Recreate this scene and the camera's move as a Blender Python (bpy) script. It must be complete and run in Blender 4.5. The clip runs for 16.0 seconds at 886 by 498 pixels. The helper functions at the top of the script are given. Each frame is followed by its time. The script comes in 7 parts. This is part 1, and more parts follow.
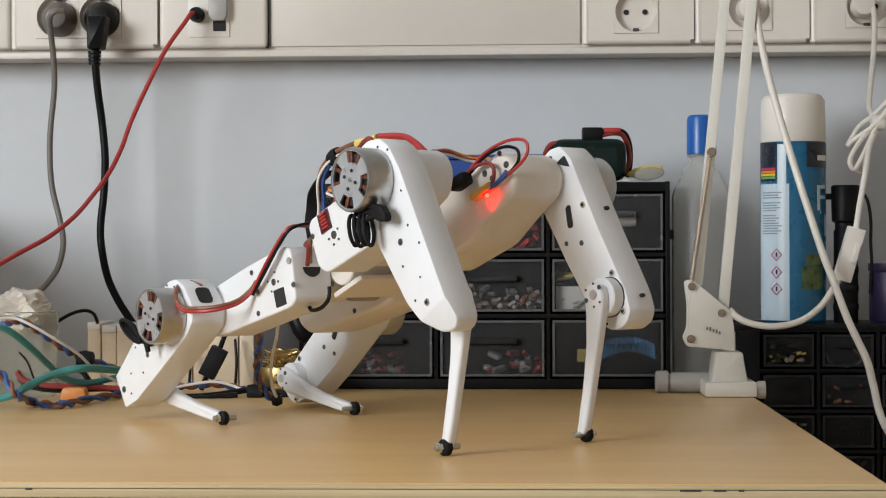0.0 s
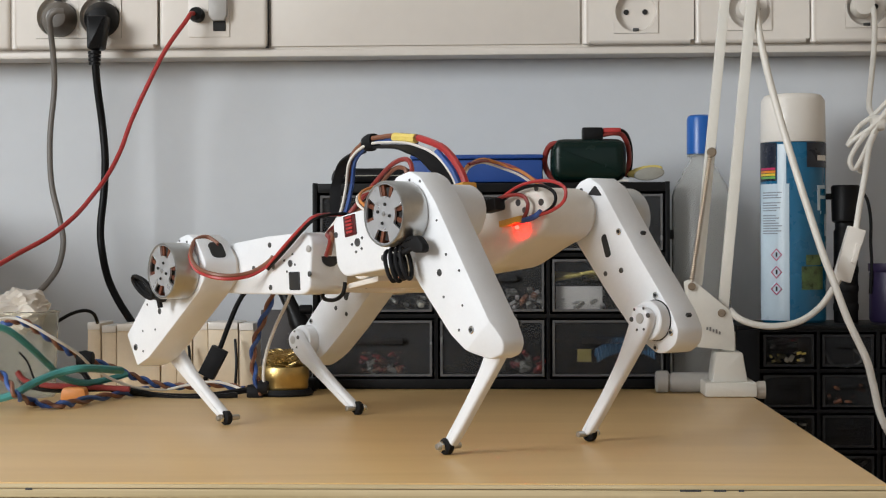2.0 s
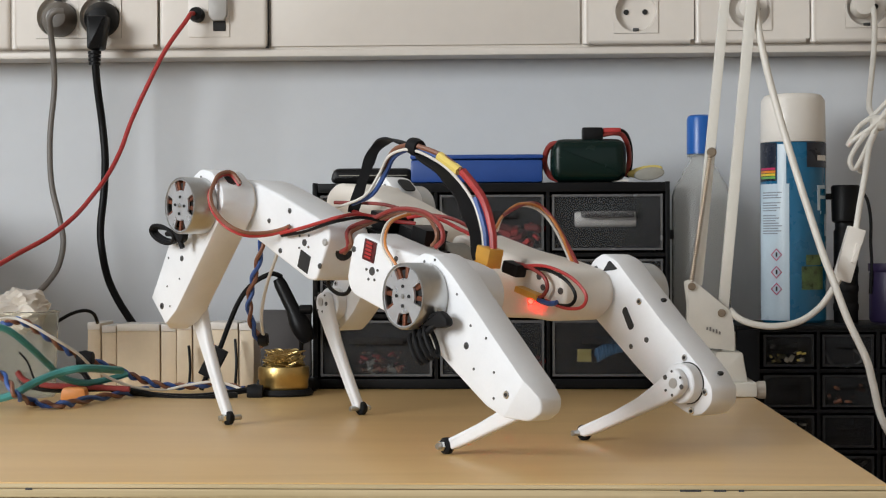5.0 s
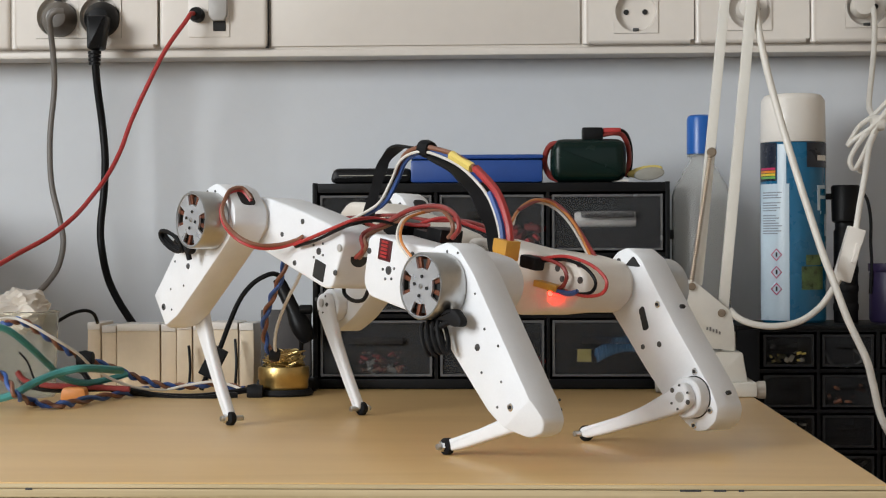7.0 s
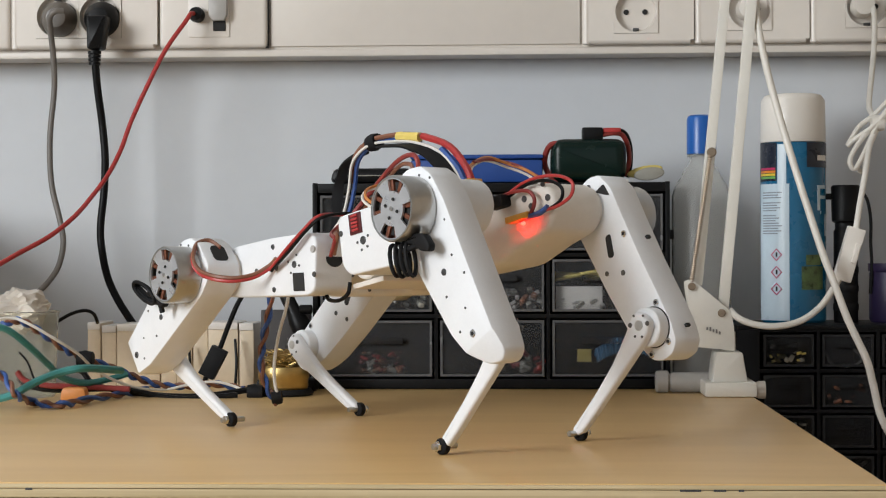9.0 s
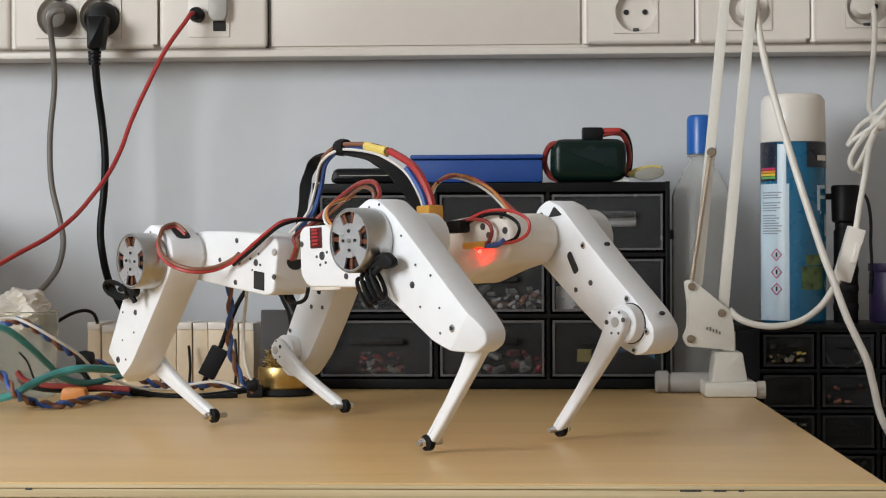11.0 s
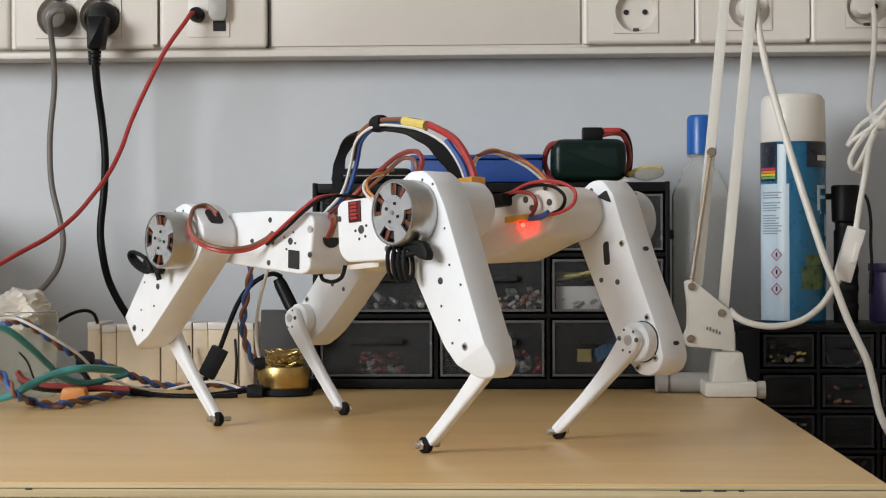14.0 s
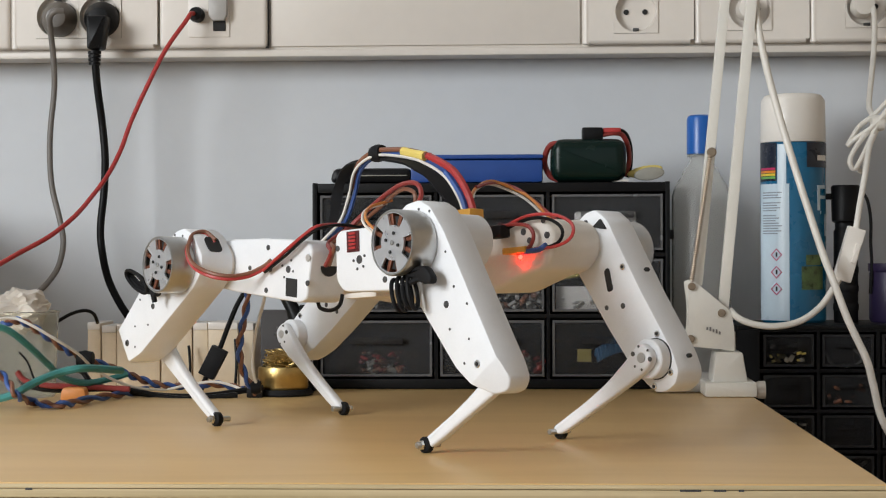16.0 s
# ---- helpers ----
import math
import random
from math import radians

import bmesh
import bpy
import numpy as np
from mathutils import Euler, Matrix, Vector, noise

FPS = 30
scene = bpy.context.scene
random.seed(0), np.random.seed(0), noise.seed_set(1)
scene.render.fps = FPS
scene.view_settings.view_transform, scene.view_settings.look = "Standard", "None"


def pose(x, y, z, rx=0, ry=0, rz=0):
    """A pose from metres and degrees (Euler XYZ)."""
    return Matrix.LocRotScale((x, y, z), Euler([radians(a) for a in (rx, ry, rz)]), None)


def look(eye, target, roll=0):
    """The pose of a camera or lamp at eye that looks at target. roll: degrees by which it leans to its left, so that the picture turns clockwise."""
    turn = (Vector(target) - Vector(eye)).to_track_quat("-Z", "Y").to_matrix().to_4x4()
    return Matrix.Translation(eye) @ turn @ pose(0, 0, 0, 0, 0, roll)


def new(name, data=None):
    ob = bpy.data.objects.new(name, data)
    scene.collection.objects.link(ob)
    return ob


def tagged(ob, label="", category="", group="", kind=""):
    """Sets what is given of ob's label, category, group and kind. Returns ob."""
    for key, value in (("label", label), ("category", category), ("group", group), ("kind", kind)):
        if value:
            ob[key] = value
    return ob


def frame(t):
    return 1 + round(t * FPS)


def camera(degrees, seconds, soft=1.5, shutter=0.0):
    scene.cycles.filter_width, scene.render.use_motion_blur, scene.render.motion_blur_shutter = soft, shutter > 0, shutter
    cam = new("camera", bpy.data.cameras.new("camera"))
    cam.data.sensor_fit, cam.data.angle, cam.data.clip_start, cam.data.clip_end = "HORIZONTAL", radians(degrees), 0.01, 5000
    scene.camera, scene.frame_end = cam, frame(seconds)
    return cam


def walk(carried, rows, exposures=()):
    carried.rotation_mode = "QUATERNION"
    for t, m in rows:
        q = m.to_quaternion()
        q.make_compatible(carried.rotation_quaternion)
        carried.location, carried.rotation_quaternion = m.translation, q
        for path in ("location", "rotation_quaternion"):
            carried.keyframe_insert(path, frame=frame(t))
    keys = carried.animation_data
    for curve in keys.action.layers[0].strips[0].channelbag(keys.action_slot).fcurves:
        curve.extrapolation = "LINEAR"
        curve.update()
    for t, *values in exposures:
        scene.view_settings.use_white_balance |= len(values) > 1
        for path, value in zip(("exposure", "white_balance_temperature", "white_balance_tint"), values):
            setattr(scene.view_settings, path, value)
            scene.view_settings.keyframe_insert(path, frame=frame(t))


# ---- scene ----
# ---- camera ----
cam = camera(28.059, 16.0, soft=1.15)
STAND = pose(0, 0, 0.8828, 0, 0, 2.7646) @ pose(0, 0, 0, 90.0464, 0, 0) @ pose(0, 0, 0, 0, 0, -0.2049)
walk(cam, [(0.0, STAND), (16.0, STAND)])

# ---- light: daylight from a window on the left, overcast sky ----
world = bpy.data.worlds.new("sky")
scene.world = world
world.use_nodes = True
wn = world.node_tree.nodes
sky = wn.new("ShaderNodeTexSky")
sky.sky_type = "NISHITA"
sky.sun_disc = False
sky.sun_elevation = radians(40)
sky.sun_rotation = radians(250)
wn["Background"].inputs["Strength"].default_value = 0.12
world.node_tree.links.new(sky.outputs[0], wn["Background"].inputs["Color"])


def lamp_area(name, eye, target, w, h, watts, colour):
    d = bpy.data.lights.new(name, "AREA")
    d.shape, d.size, d.size_y, d.energy, d.color = "RECTANGLE", w, h, watts, colour
    ob = new(name, d)
    ob.matrix_world = look(eye, target)
    return ob


# daylight in the left wall's window opening; warm fill added behind the camera
lamp_area("window_light", (-2.16, -0.72, 1.60), (0, 1.3, 0.9), 1.2, 1.1, 80, (0.945, 0.97, 0.985))
# added fill in the back wall's opening, tinted warm to lift right-facing sides
lamp_area("warm_fill_back", (0.6, -2.07, 1.75), (0.2, 1.5, 1.0), 1.8, 1.2, 3, (1.0, 0.80, 0.58))
scene.view_settings.exposure = -0.14


# ---- materials ----
def mat(name, colour, rough=0.5, metal=0.0, vary=0.06, scale=30.0, bump=0.0, bump_scale=300.0, spec=0.5, coat=0.0, spread=0.08):
    m = bpy.data.materials.new(name)
    m.use_nodes = True
    nt = m.node_tree
    b = nt.nodes["Principled BSDF"]
    b.inputs["Roughness"].default_value = rough
    b.inputs["Metallic"].default_value = metal
    b.inputs["Specular IOR Level"].default_value = spec
    b.inputs["Coat Weight"].default_value = coat
    tc = nt.nodes.new("ShaderNodeTexCoord")
    n1 = nt.nodes.new("ShaderNodeTexNoise")
    n1.inputs["Scale"].default_value = scale
    n1.inputs["Detail"].default_value = 6
    n2 = nt.nodes.new("ShaderNodeTexNoise")
    n2.inputs["Scale"].default_value = scale * 9
    nt.links.new(tc.outputs["Object"], n1.inputs["Vector"])
    nt.links.new(tc.outputs["Object"], n2.inputs["Vector"])
    mx = nt.nodes.new("ShaderNodeMath")
    mx.operation = "MULTIPLY_ADD"
    nt.links.new(n2.outputs["Fac"], mx.inputs[0])
    mx.inputs[1].default_value = 0.4
    nt.links.new(n1.outputs["Fac"], mx.inputs[2])
    ramp = nt.nodes.new("ShaderNodeValToRGB")
    ramp.color_ramp.elements[0].position, ramp.color_ramp.elements[1].position = 0.4, 1.0
    lo = [max(0, c * (1 - vary * 1.6)) for c in colour]
    hi = [min(1, c * (1 + vary)) for c in colour]
    ramp.color_ramp.elements[0].color, ramp.color_ramp.elements[1].color = (*lo, 1), (*hi, 1)
    nt.links.new(mx.outputs[0], ramp.inputs["Fac"])
    nt.links.new(ramp.outputs["Color"], b.inputs["Base Color"])
    rr = nt.nodes.new("ShaderNodeMapRange")
    rr.inputs["To Min"].default_value, rr.inputs["To Max"].default_value = max(0.02, rough - spread), min(1, rough + spread)
    nt.links.new(n1.outputs["Fac"], rr.inputs["Value"])
    nt.links.new(rr.outputs[0], b.inputs["Roughness"])
    if bump:
        n3 = nt.nodes.new("ShaderNodeTexNoise")
        n3.inputs["Scale"].default_value = bump_scale
        nt.links.new(tc.outputs["Object"], n3.inputs["Vector"])
        bp = nt.nodes.new("ShaderNodeBump")
        bp.inputs["Strength"].default_value = bump
        bp.inputs["Distance"].default_value = 0.001
        nt.links.new(n3.outputs["Fac"], bp.inputs["Height"])
        nt.links.new(bp.outputs["Normal"], b.inputs["Normal"])
    return m


def glassy(name, colour, rough=0.15, ior=1.35, weight=1.0):
    m = mat(name, colour, rough, vary=0.03)
    b = m.node_tree.nodes["Principled BSDF"]
    b.inputs["Transmission Weight"].default_value = weight
    b.inputs["IOR"].default_value = ior
    return m


def glow(name, colour, strength):
    m = bpy.data.materials.new(name)
    m.use_nodes = True
    b = m.node_tree.nodes["Principled BSDF"]
    b.inputs["Emission Color"].default_value = (*colour, 1)
    b.inputs["Emission Strength"].default_value = strength
    return m


def wood(name, light, dark, stretch, rough=0.35, coat=0.0):
    m = mat(name, light, rough, coat=coat, spread=0.015, scale=3)
    nt = m.node_tree
    b = nt.nodes["Principled BSDF"]
    tc = nt.nodes.new("ShaderNodeTexCoord")
    mp = nt.nodes.new("ShaderNodeMapping")
    mp.inputs["Scale"].default_value = stretch
    nt.links.new(tc.outputs["Object"], mp.inputs["Vector"])
    n = nt.nodes.new("ShaderNodeTexNoise")
    n.inputs["Scale"].default_value, n.inputs["Detail"].default_value, n.inputs["Distortion"].default_value = 3.0, 8, 0.6
    nt.links.new(mp.outputs[0], n.inputs["Vector"])
    r = nt.nodes.new("ShaderNodeValToRGB")
    r.color_ramp.elements[0].position, r.color_ramp.elements[1].position = 0.3, 0.72
    r.color_ramp.elements[0].color, r.color_ramp.elements[1].color = (*dark, 1), (*light, 1)
    nt.links.new(n.outputs["Fac"], r.inputs["Fac"])
    nt.links.new(r.outputs["Color"], b.inputs["Base Color"])
    return m


WALL = mat("painted_wall", (0.63, 0.655, 0.685), 0.7, vary=0.03, scale=5, bump=0.15, bump_scale=120)
TRUNK = mat("cream_pvc", (0.70, 0.65, 0.59), 0.35, vary=0.03, scale=8)
PLATE = mat("white_pvc", (0.74, 0.69, 0.63), 0.3, vary=0.03, scale=12)
DARK = mat("dark_gap", (0.02, 0.02, 0.02), 0.8)
DESK = wood("birch_laminate", (0.76, 0.51, 0.225), (0.69, 0.45, 0.19), (1.2, 7, 7), 0.35)
PLY = wood("plywood_edge", (0.72, 0.58, 0.35), (0.50, 0.39, 0.21), (1.0, 6, 60), 0.5)
PRINT = mat("white_printed_plastic", (0.80, 0.812, 0.83), 0.5, vary=0.025, scale=60, bump=0.12, bump_scale=900)
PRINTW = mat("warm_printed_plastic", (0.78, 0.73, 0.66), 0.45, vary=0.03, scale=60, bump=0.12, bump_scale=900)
STEEL = mat("machined_aluminium", (0.52, 0.52, 0.51), 0.32, 1.0, vary=0.05, scale=200)
BRIGHT = mat("bright_steel", (0.80, 0.80, 0.79), 0.18, 1.0, vary=0.05, scale=200)
COVER = mat("motor_cover_steel", (0.72, 0.73, 0.75), 0.3, 0.75, vary=0.05, scale=150)
BRONZE = mat("dull_rivet", (0.34, 0.27, 0.20), 0.4, 0.8, vary=0.1)
COPPER = mat("copper_winding", (0.22, 0.08, 0.045), 0.45, 0.5, vary=0.3, scale=800)
BLACK = mat("black_plastic", (0.006, 0.006, 0.0065), 0.4, vary=0.2, scale=40, bump=0.05, spec=0.16)
RUBBER = mat("black_rubber", (0.012, 0.012, 0.013), 0.6, spec=0.16, vary=0.2, scale=80)
SCREW = mat("dark_steel_screw", (0.14, 0.14, 0.14), 0.4, 0.8, vary=0.2, scale=400)
RED = mat("red_insulation", (0.42, 0.034, 0.032), 0.4, vary=0.12, scale=90)
DARKRED = mat("dark_red_insulation", (0.26, 0.03, 0.025), 0.45, vary=0.12, scale=90)
BROWN = mat("brown_insulation", (0.22, 0.09, 0.05), 0.45, vary=0.12, scale=90)
BLUEW = mat("blue_insulation", (0.04, 0.10, 0.33), 0.45, vary=0.12, scale=90)
WHITEW = mat("white_insulation", (0.75, 0.72, 0.66), 0.4, vary=0.05, scale=90)
ORANGEW = mat("orange_insulation", (0.62, 0.23, 0.05), 0.45, vary=0.1, scale=90)
YELLOW = mat("yellow_tape", (0.80, 0.62, 0.16), 0.4, vary=0.06, scale=90)
AMBER = mat("amber_connector", (0.72, 0.38, 0.06), 0.4, vary=0.08, scale=90)
TEAL = mat("teal_cable", (0.05, 0.25, 0.24), 0.45, vary=0.12, scale=60)
GREYW = mat("grey_cable_sheath", (0.17, 0.155, 0.14), 0.45, vary=0.06, scale=60)
LAMPW = mat("white_lacquered_steel", (0.76, 0.74, 0.68), 0.35, vary=0.03, scale=30)
BRASS = mat("brass", (0.58, 0.42, 0.17), 0.36, 1.0, vary=0.1, scale=60)
BLUEBOX = mat("blue_plastic", (0.012, 0.06, 0.27), 0.4, vary=0.08, scale=30)
BLUECAP = mat("blue_cap", (0.012, 0.11, 0.42), 0.3, vary=0.05, scale=60)
GREEN = mat("dark_green_plastic", (0.003, 0.013, 0.010), 0.25, spec=0.22, vary=0.1, scale=50)
PURPLE = mat("purple_plastic", (0.025, 0.016, 0.055), 0.45, vary=0.1, scale=50)
CANBLUE = mat("blue_can_print", (0.010, 0.13, 0.26), 0.28, vary=0.05, scale=50)
CANDARK = mat("navy_can_print", (0.015, 0.02, 0.035), 0.28, vary=0.05, scale=50)
CANLIGHT = mat("pale_blue_label", (0.55, 0.66, 0.74), 0.3, vary=0.04, scale=50)
CAP = mat("off_white_cap", (0.80, 0.76, 0.70), 0.35, vary=0.02, scale=30)
TISSUE = mat("tissue_paper", (0.76, 0.70, 0.62), 0.9, vary=0.06, scale=80, bump=0.5, bump_scale=200)
CREAM = mat("cream_plastic", (0.70, 0.58, 0.42), 0.45, vary=0.05, scale=20)
TUB = mat("cloudy_plastic", (0.80, 0.79, 0.72), 0.25, vary=0.05, scale=30)
TUB.node_tree.nodes["Principled BSDF"].inputs["Transmission Weight"].default_value = 0.9
TUB.node_tree.nodes["Principled BSDF"].inputs["IOR"].default_value = 1.2
DRAWER = glassy("smoky_clear_plastic", (0.46, 0.465, 0.48), 0.13, 1.2, 0.96)
RIM = mat("smoky_plastic_rim", (0.20, 0.20, 0.205), 0.25, vary=0.05, spec=0.3)
RIM.node_tree.nodes["Principled BSDF"].inputs["Transmission Weight"].default_value = 0.5
# copies of DRAWER and RIM with the side organiser's shade put into their colour
DRAWER_SHADED = glassy("shaded_smoky_plastic", (0.30, 0.30, 0.31), 0.12, 1.15, 0.95)
RIM_SHADED = mat("shaded_plastic_rim", (0.022, 0.022, 0.023), 0.3, vary=0.05, spec=0.25)
BOTTLE = glassy("clear_bottle_plastic", (0.90, 0.90, 0.88), 0.20, 1.10, 0.93)
FROST = mat("frosted_plastic", (0.60, 0.58, 0.55), 0.4, vary=0.05)
FROST.node_tree.nodes["Principled BSDF"].inputs["Transmission Weight"].default_value = 0.4
PAPER = mat("printed_label_bars", (0.25, 0.28, 0.32), 0.6)
GREYPRINT = mat("grey_stamp", (0.22, 0.21, 0.20), 0.6)
LED = glow("red_led", (1.0, 0.0016, 0.001), 130.0)
PCB = mat("dark_red_board", (0.09, 0.010, 0.012), 0.35, vary=0.2, scale=300)
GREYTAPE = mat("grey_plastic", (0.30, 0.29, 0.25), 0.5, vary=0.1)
FRUIT = mat("leafy_print", (0.10, 0.17, 0.06), 0.3, vary=0.6, scale=110)
MUSTARD = mat("mustard_plastic", (0.62, 0.50, 0.14), 0.5, vary=0.1)
RAINBOW = [mat("stripe_paint", c, 0.3) for c in ((0.5, 0.03, 0.12), (0.75, 0.25, 0.03), (0.75, 0.55, 0.05), (0.15, 0.4, 0.1))]


# ---- mesh helpers ----
def finish(name, bm, material, sharp=38):
    me = bpy.data.meshes.new(name)
    for f in bm.faces:
        f.smooth = True
    bmesh.ops.recalc_face_normals(bm, faces=bm.faces)
    bm.to_mesh(me)
    bm.free()
    me.set_sharp_from_angle(angle=radians(sharp))
    me.materials.append(material)
    return me


def top_of(ob):
    while ob.parent:
        ob = ob.parent
    return ob


def part(name, bm, material, parent, label=""):
    """One mesh under a thing or a part; still things are drawn in world metres."""
    bm.transform(Matrix.Translation(-top_of(parent).location))
    ob = new(name, finish(name, bm, material))
    ob.parent = parent
    return tagged(ob, label)


def thing(name, base, label, category, group="", kind=""):
    ob = new(name)
    ob.location = base
    ob.empty_display_size = 0.02
    return tagged(ob, label, category, group, kind)


def solid(name, bm, material, base, label, category, group="", kind=""):
    """A thing of one mesh."""
    bm.transform(Matrix.Translation(-Vector(base)))
    ob = new(name, finish(name, bm, material))
    ob.location = base
    return tagged(ob, label, category, group, kind)


def bevel(bm, verts, width, seg=2):
    if width:
        vs = set(verts)
        edges = [e for e in bm.edges if e.verts[0] in vs and e.verts[1] in vs and len(e.link_faces) == 2 and e.calc_face_angle(0) > 0.4]
        bmesh.ops.bevel(bm, geom=edges, offset=width, segments=seg, affect="EDGES", profile=0.6)


def box(x0, x1, y0, y1, z0, z1, b=0.0, bm=None, seg=2):
    bm2 = bmesh.new()
    m = Matrix.LocRotScale(((x0 + x1) / 2, (y0 + y1) / 2, (z0 + z1) / 2), None, (abs(x1 - x0), abs(y1 - y0), abs(z1 - z0)))
    r = bmesh.ops.create_cube(bm2, size=1, matrix=m)
    bevel(bm2, r["verts"], b, seg)
    return merge(bm, bm2)


def merge(bm, other):
    if bm is None:
        return other
    me = bpy.data.meshes.new("tmp")
    other.to_mesh(me)
    other.free()
    bm.from_mesh(me)
    bpy.data.meshes.remove(me)
    return bm


def inset(pts, d):
    """An outline drawn in by d."""
    area = sum(p[0] * q[1] - q[0] * p[1] for p, q in zip(pts, pts[1:] + pts[:1]))
    side = 1 if area > 0 else -1
    out = []
    for i, p in enumerate(pts):
        a, c = pts[i - 1], pts[(i + 1) % len(pts)]
        e, f = Vector((p[0] - a[0], p[1] - a[1])), Vector((c[0] - p[0], c[1] - p[1]))
        e = e.normalized() if e.length > 1e-7 else f.normalized()
        f = f.normalized() if f.length > 1e-7 else e
        n = Vector((-e.y - f.y, e.x + f.x))
        n = n.normalized() * side / max(0.4, math.sqrt(max(0.0, (1 + e.dot(f)) / 2)))
        out.append((p[0] + n.x * d, p[1] + n.y * d))
    return out


def prism(outline, y0, y1, b=0.0, bm=None, seg=2, rounded=0.0):
    """An outline in x, z drawn out along y; its corners and rims rounded."""
    bm2 = bmesh.new()
    pts = [tuple(p) for p in (round_off(outline, rounded) if rounded else outline)]
    if y0 > y1:
        y0, y1 = y1, y0
    b = min(b, (y1 - y0) * 0.45)
    rim = [(b * (1 - math.sin(k / seg * math.pi / 2)), b * (1 - math.cos(k / seg * math.pi / 2))) for k in range(seg + 1)] if b else [(0, 0)]
    steps = [(y0 + h, d) for d, h in rim] + [(y1 - h, d) for d, h in rim[::-1]]
    rings = [[bm2.verts.new((x, y, z)) for x, z in (inset(pts, d) if d else pts)] for y, d in steps]
    bm2.faces.new(rings[0])
    bm2.faces.new(rings[-1][::-1])
    for p, q in zip(rings, rings[1:]):
        for i in range(len(p)):
            bm2.faces.new((p[i], q[i], q[i - 1], p[i - 1]))
    return merge(bm, bm2)


def round_off(pts, r, n=5):
    out = []
    for i, p in enumerate(pts):
        p, a, c = Vector(p), Vector(pts[i - 1]), Vector(pts[(i + 1) % len(pts)])
        da, dc = (a - p), (c - p)
        k = min(r, da.length * 0.45, dc.length * 0.45)
        s, e = p + da.normalized() * k, p + dc.normalized() * k
        for j in range(n + 1):
            t = j / n
            out.append(tuple(s * (1 - t) ** 2 + p * 2 * t * (1 - t) + e * t * t))
    return out


def lathe(profile, seg=32, bm=None, axis="Z", at=(0, 0, 0)):
    """A profile of (radius, height) turned about an axis."""
    bm2 = bmesh.new()
    rings = []
    for r, h in profile:
        if r < 1e-6:
            rings.append([bm2.verts.new((0, 0, h))])
        else:
            rings.append([bm2.verts.new((r * math.cos(2 * math.pi * k / seg), r * math.sin(2 * math.pi * k / seg), h)) for k in range(seg)])
    for p, q in zip(rings, rings[1:]):
        for k in range(seg):
            a, b2, c, d = p[k % len(p)], p[(k + 1) % len(p)], q[(k + 1) % len(q)], q[k % len(q)]
            vs = []
            for w in (a, b2, c, d):
                if w not in vs:
                    vs.append(w)
            if len(vs) > 2:
                bm2.faces.new(vs)
    turn = {"Z": Matrix(), "Y": pose(0, 0, 0, -90), "-Y": pose(0, 0, 0, 90), "X": pose(0, 0, 0, 0, 90)}[axis]
    bm2.transform(Matrix.Translation(at) @ turn)
    return merge(bm, bm2)


def rod(r, h, axis="Z", at=(0, 0, 0), b=0.0, seg=24, bm=None):
    b = min(b, r * 0.5, h * 0.4)
    pr = [(0, 0), (r - b, 0), (r, b), (r, h - b), (r - b, h), (0, h)] if b else [(0, 0), (r, 0), (r, h), (0, h)]
    return lathe(pr, seg, bm, axis, at)


def spline(pts, n=8):
    pts = [Vector(p) for p in pts]
    out = []
    for i in range(len(pts) - 1):
        p0, p1, p2, p3 = pts[max(i - 1, 0)], pts[i], pts[i + 1], pts[min(i + 2, len(pts) - 1)]
        for k in range(n):
            t = k / n
            out.append(0.5 * (2 * p1 + (p2 - p0) * t + (2 * p0 - 5 * p1 + 4 * p2 - p3) * t * t + (3 * p1 - p0 - 3 * p2 + p3) * t ** 3))
    return out + [pts[-1]]


def tube(pts, r, seg=8, n=8, bm=None, smooth=True):
    """A round cable along a line of points."""
    bm2 = bmesh.new()
    line = spline(pts, n) if smooth else [Vector(p) for p in pts]
    up = Vector((0.3, 0.2, 1)).normalized()
    rings = []
    for i, p in enumerate(line):
        d = (line[min(i + 1, len(line) - 1)] - line[max(i - 1, 0)])
        d = d.normalized() if d.length > 1e-9 else Vector((0, 0, 1))
        s = up - d * up.dot(d)
        s = s.normalized() if s.length > 1e-4 else d.orthogonal().normalized()
        up = s
        q = d.cross(s)
        rings.append([bm2.verts.new(p + (s * math.cos(2 * math.pi * k / seg) + q * math.sin(2 * math.pi * k / seg)) * r) for k in range(seg)])
    for a, c in zip(rings, rings[1:]):
        for k in range(seg):
            bm2.faces.new((a[k], a[(k + 1) % seg], c[(k + 1) % seg], c[k]))
    bm2.faces.new(rings[0][::-1])
    bm2.faces.new(rings[-1])
    return merge(bm, bm2)


def ribbon(pts, width, thick, across, n=8):
    """A flat strap along a line, its breadth set by across."""
    line = spline(pts, n)
    bm = bmesh.new()
    rings = []
    for i, p in enumerate(line):
        d = (line[min(i + 1, len(line) - 1)] - line[max(i - 1, 0)]).normalized()
        s = (Vector(across) - d * d.dot(Vector(across))).normalized()
        q = d.cross(s)
        w = width * (0.5 + 0.06 * math.sin(i * 0.7))
        rings.append([bm.verts.new(p + s * w * a + q * thick * 0.5 * b) for a, b in ((-1, -1), (1, -1), (1, 1), (-1, 1))])
    for p, q in zip(rings, rings[1:]):
        for k in range(4):
            bm.faces.new((p[k - 1], p[k], q[k], q[k - 1]))
    bm.faces.new(rings[0])
    bm.faces.new(rings[-1][::-1])
    return bm


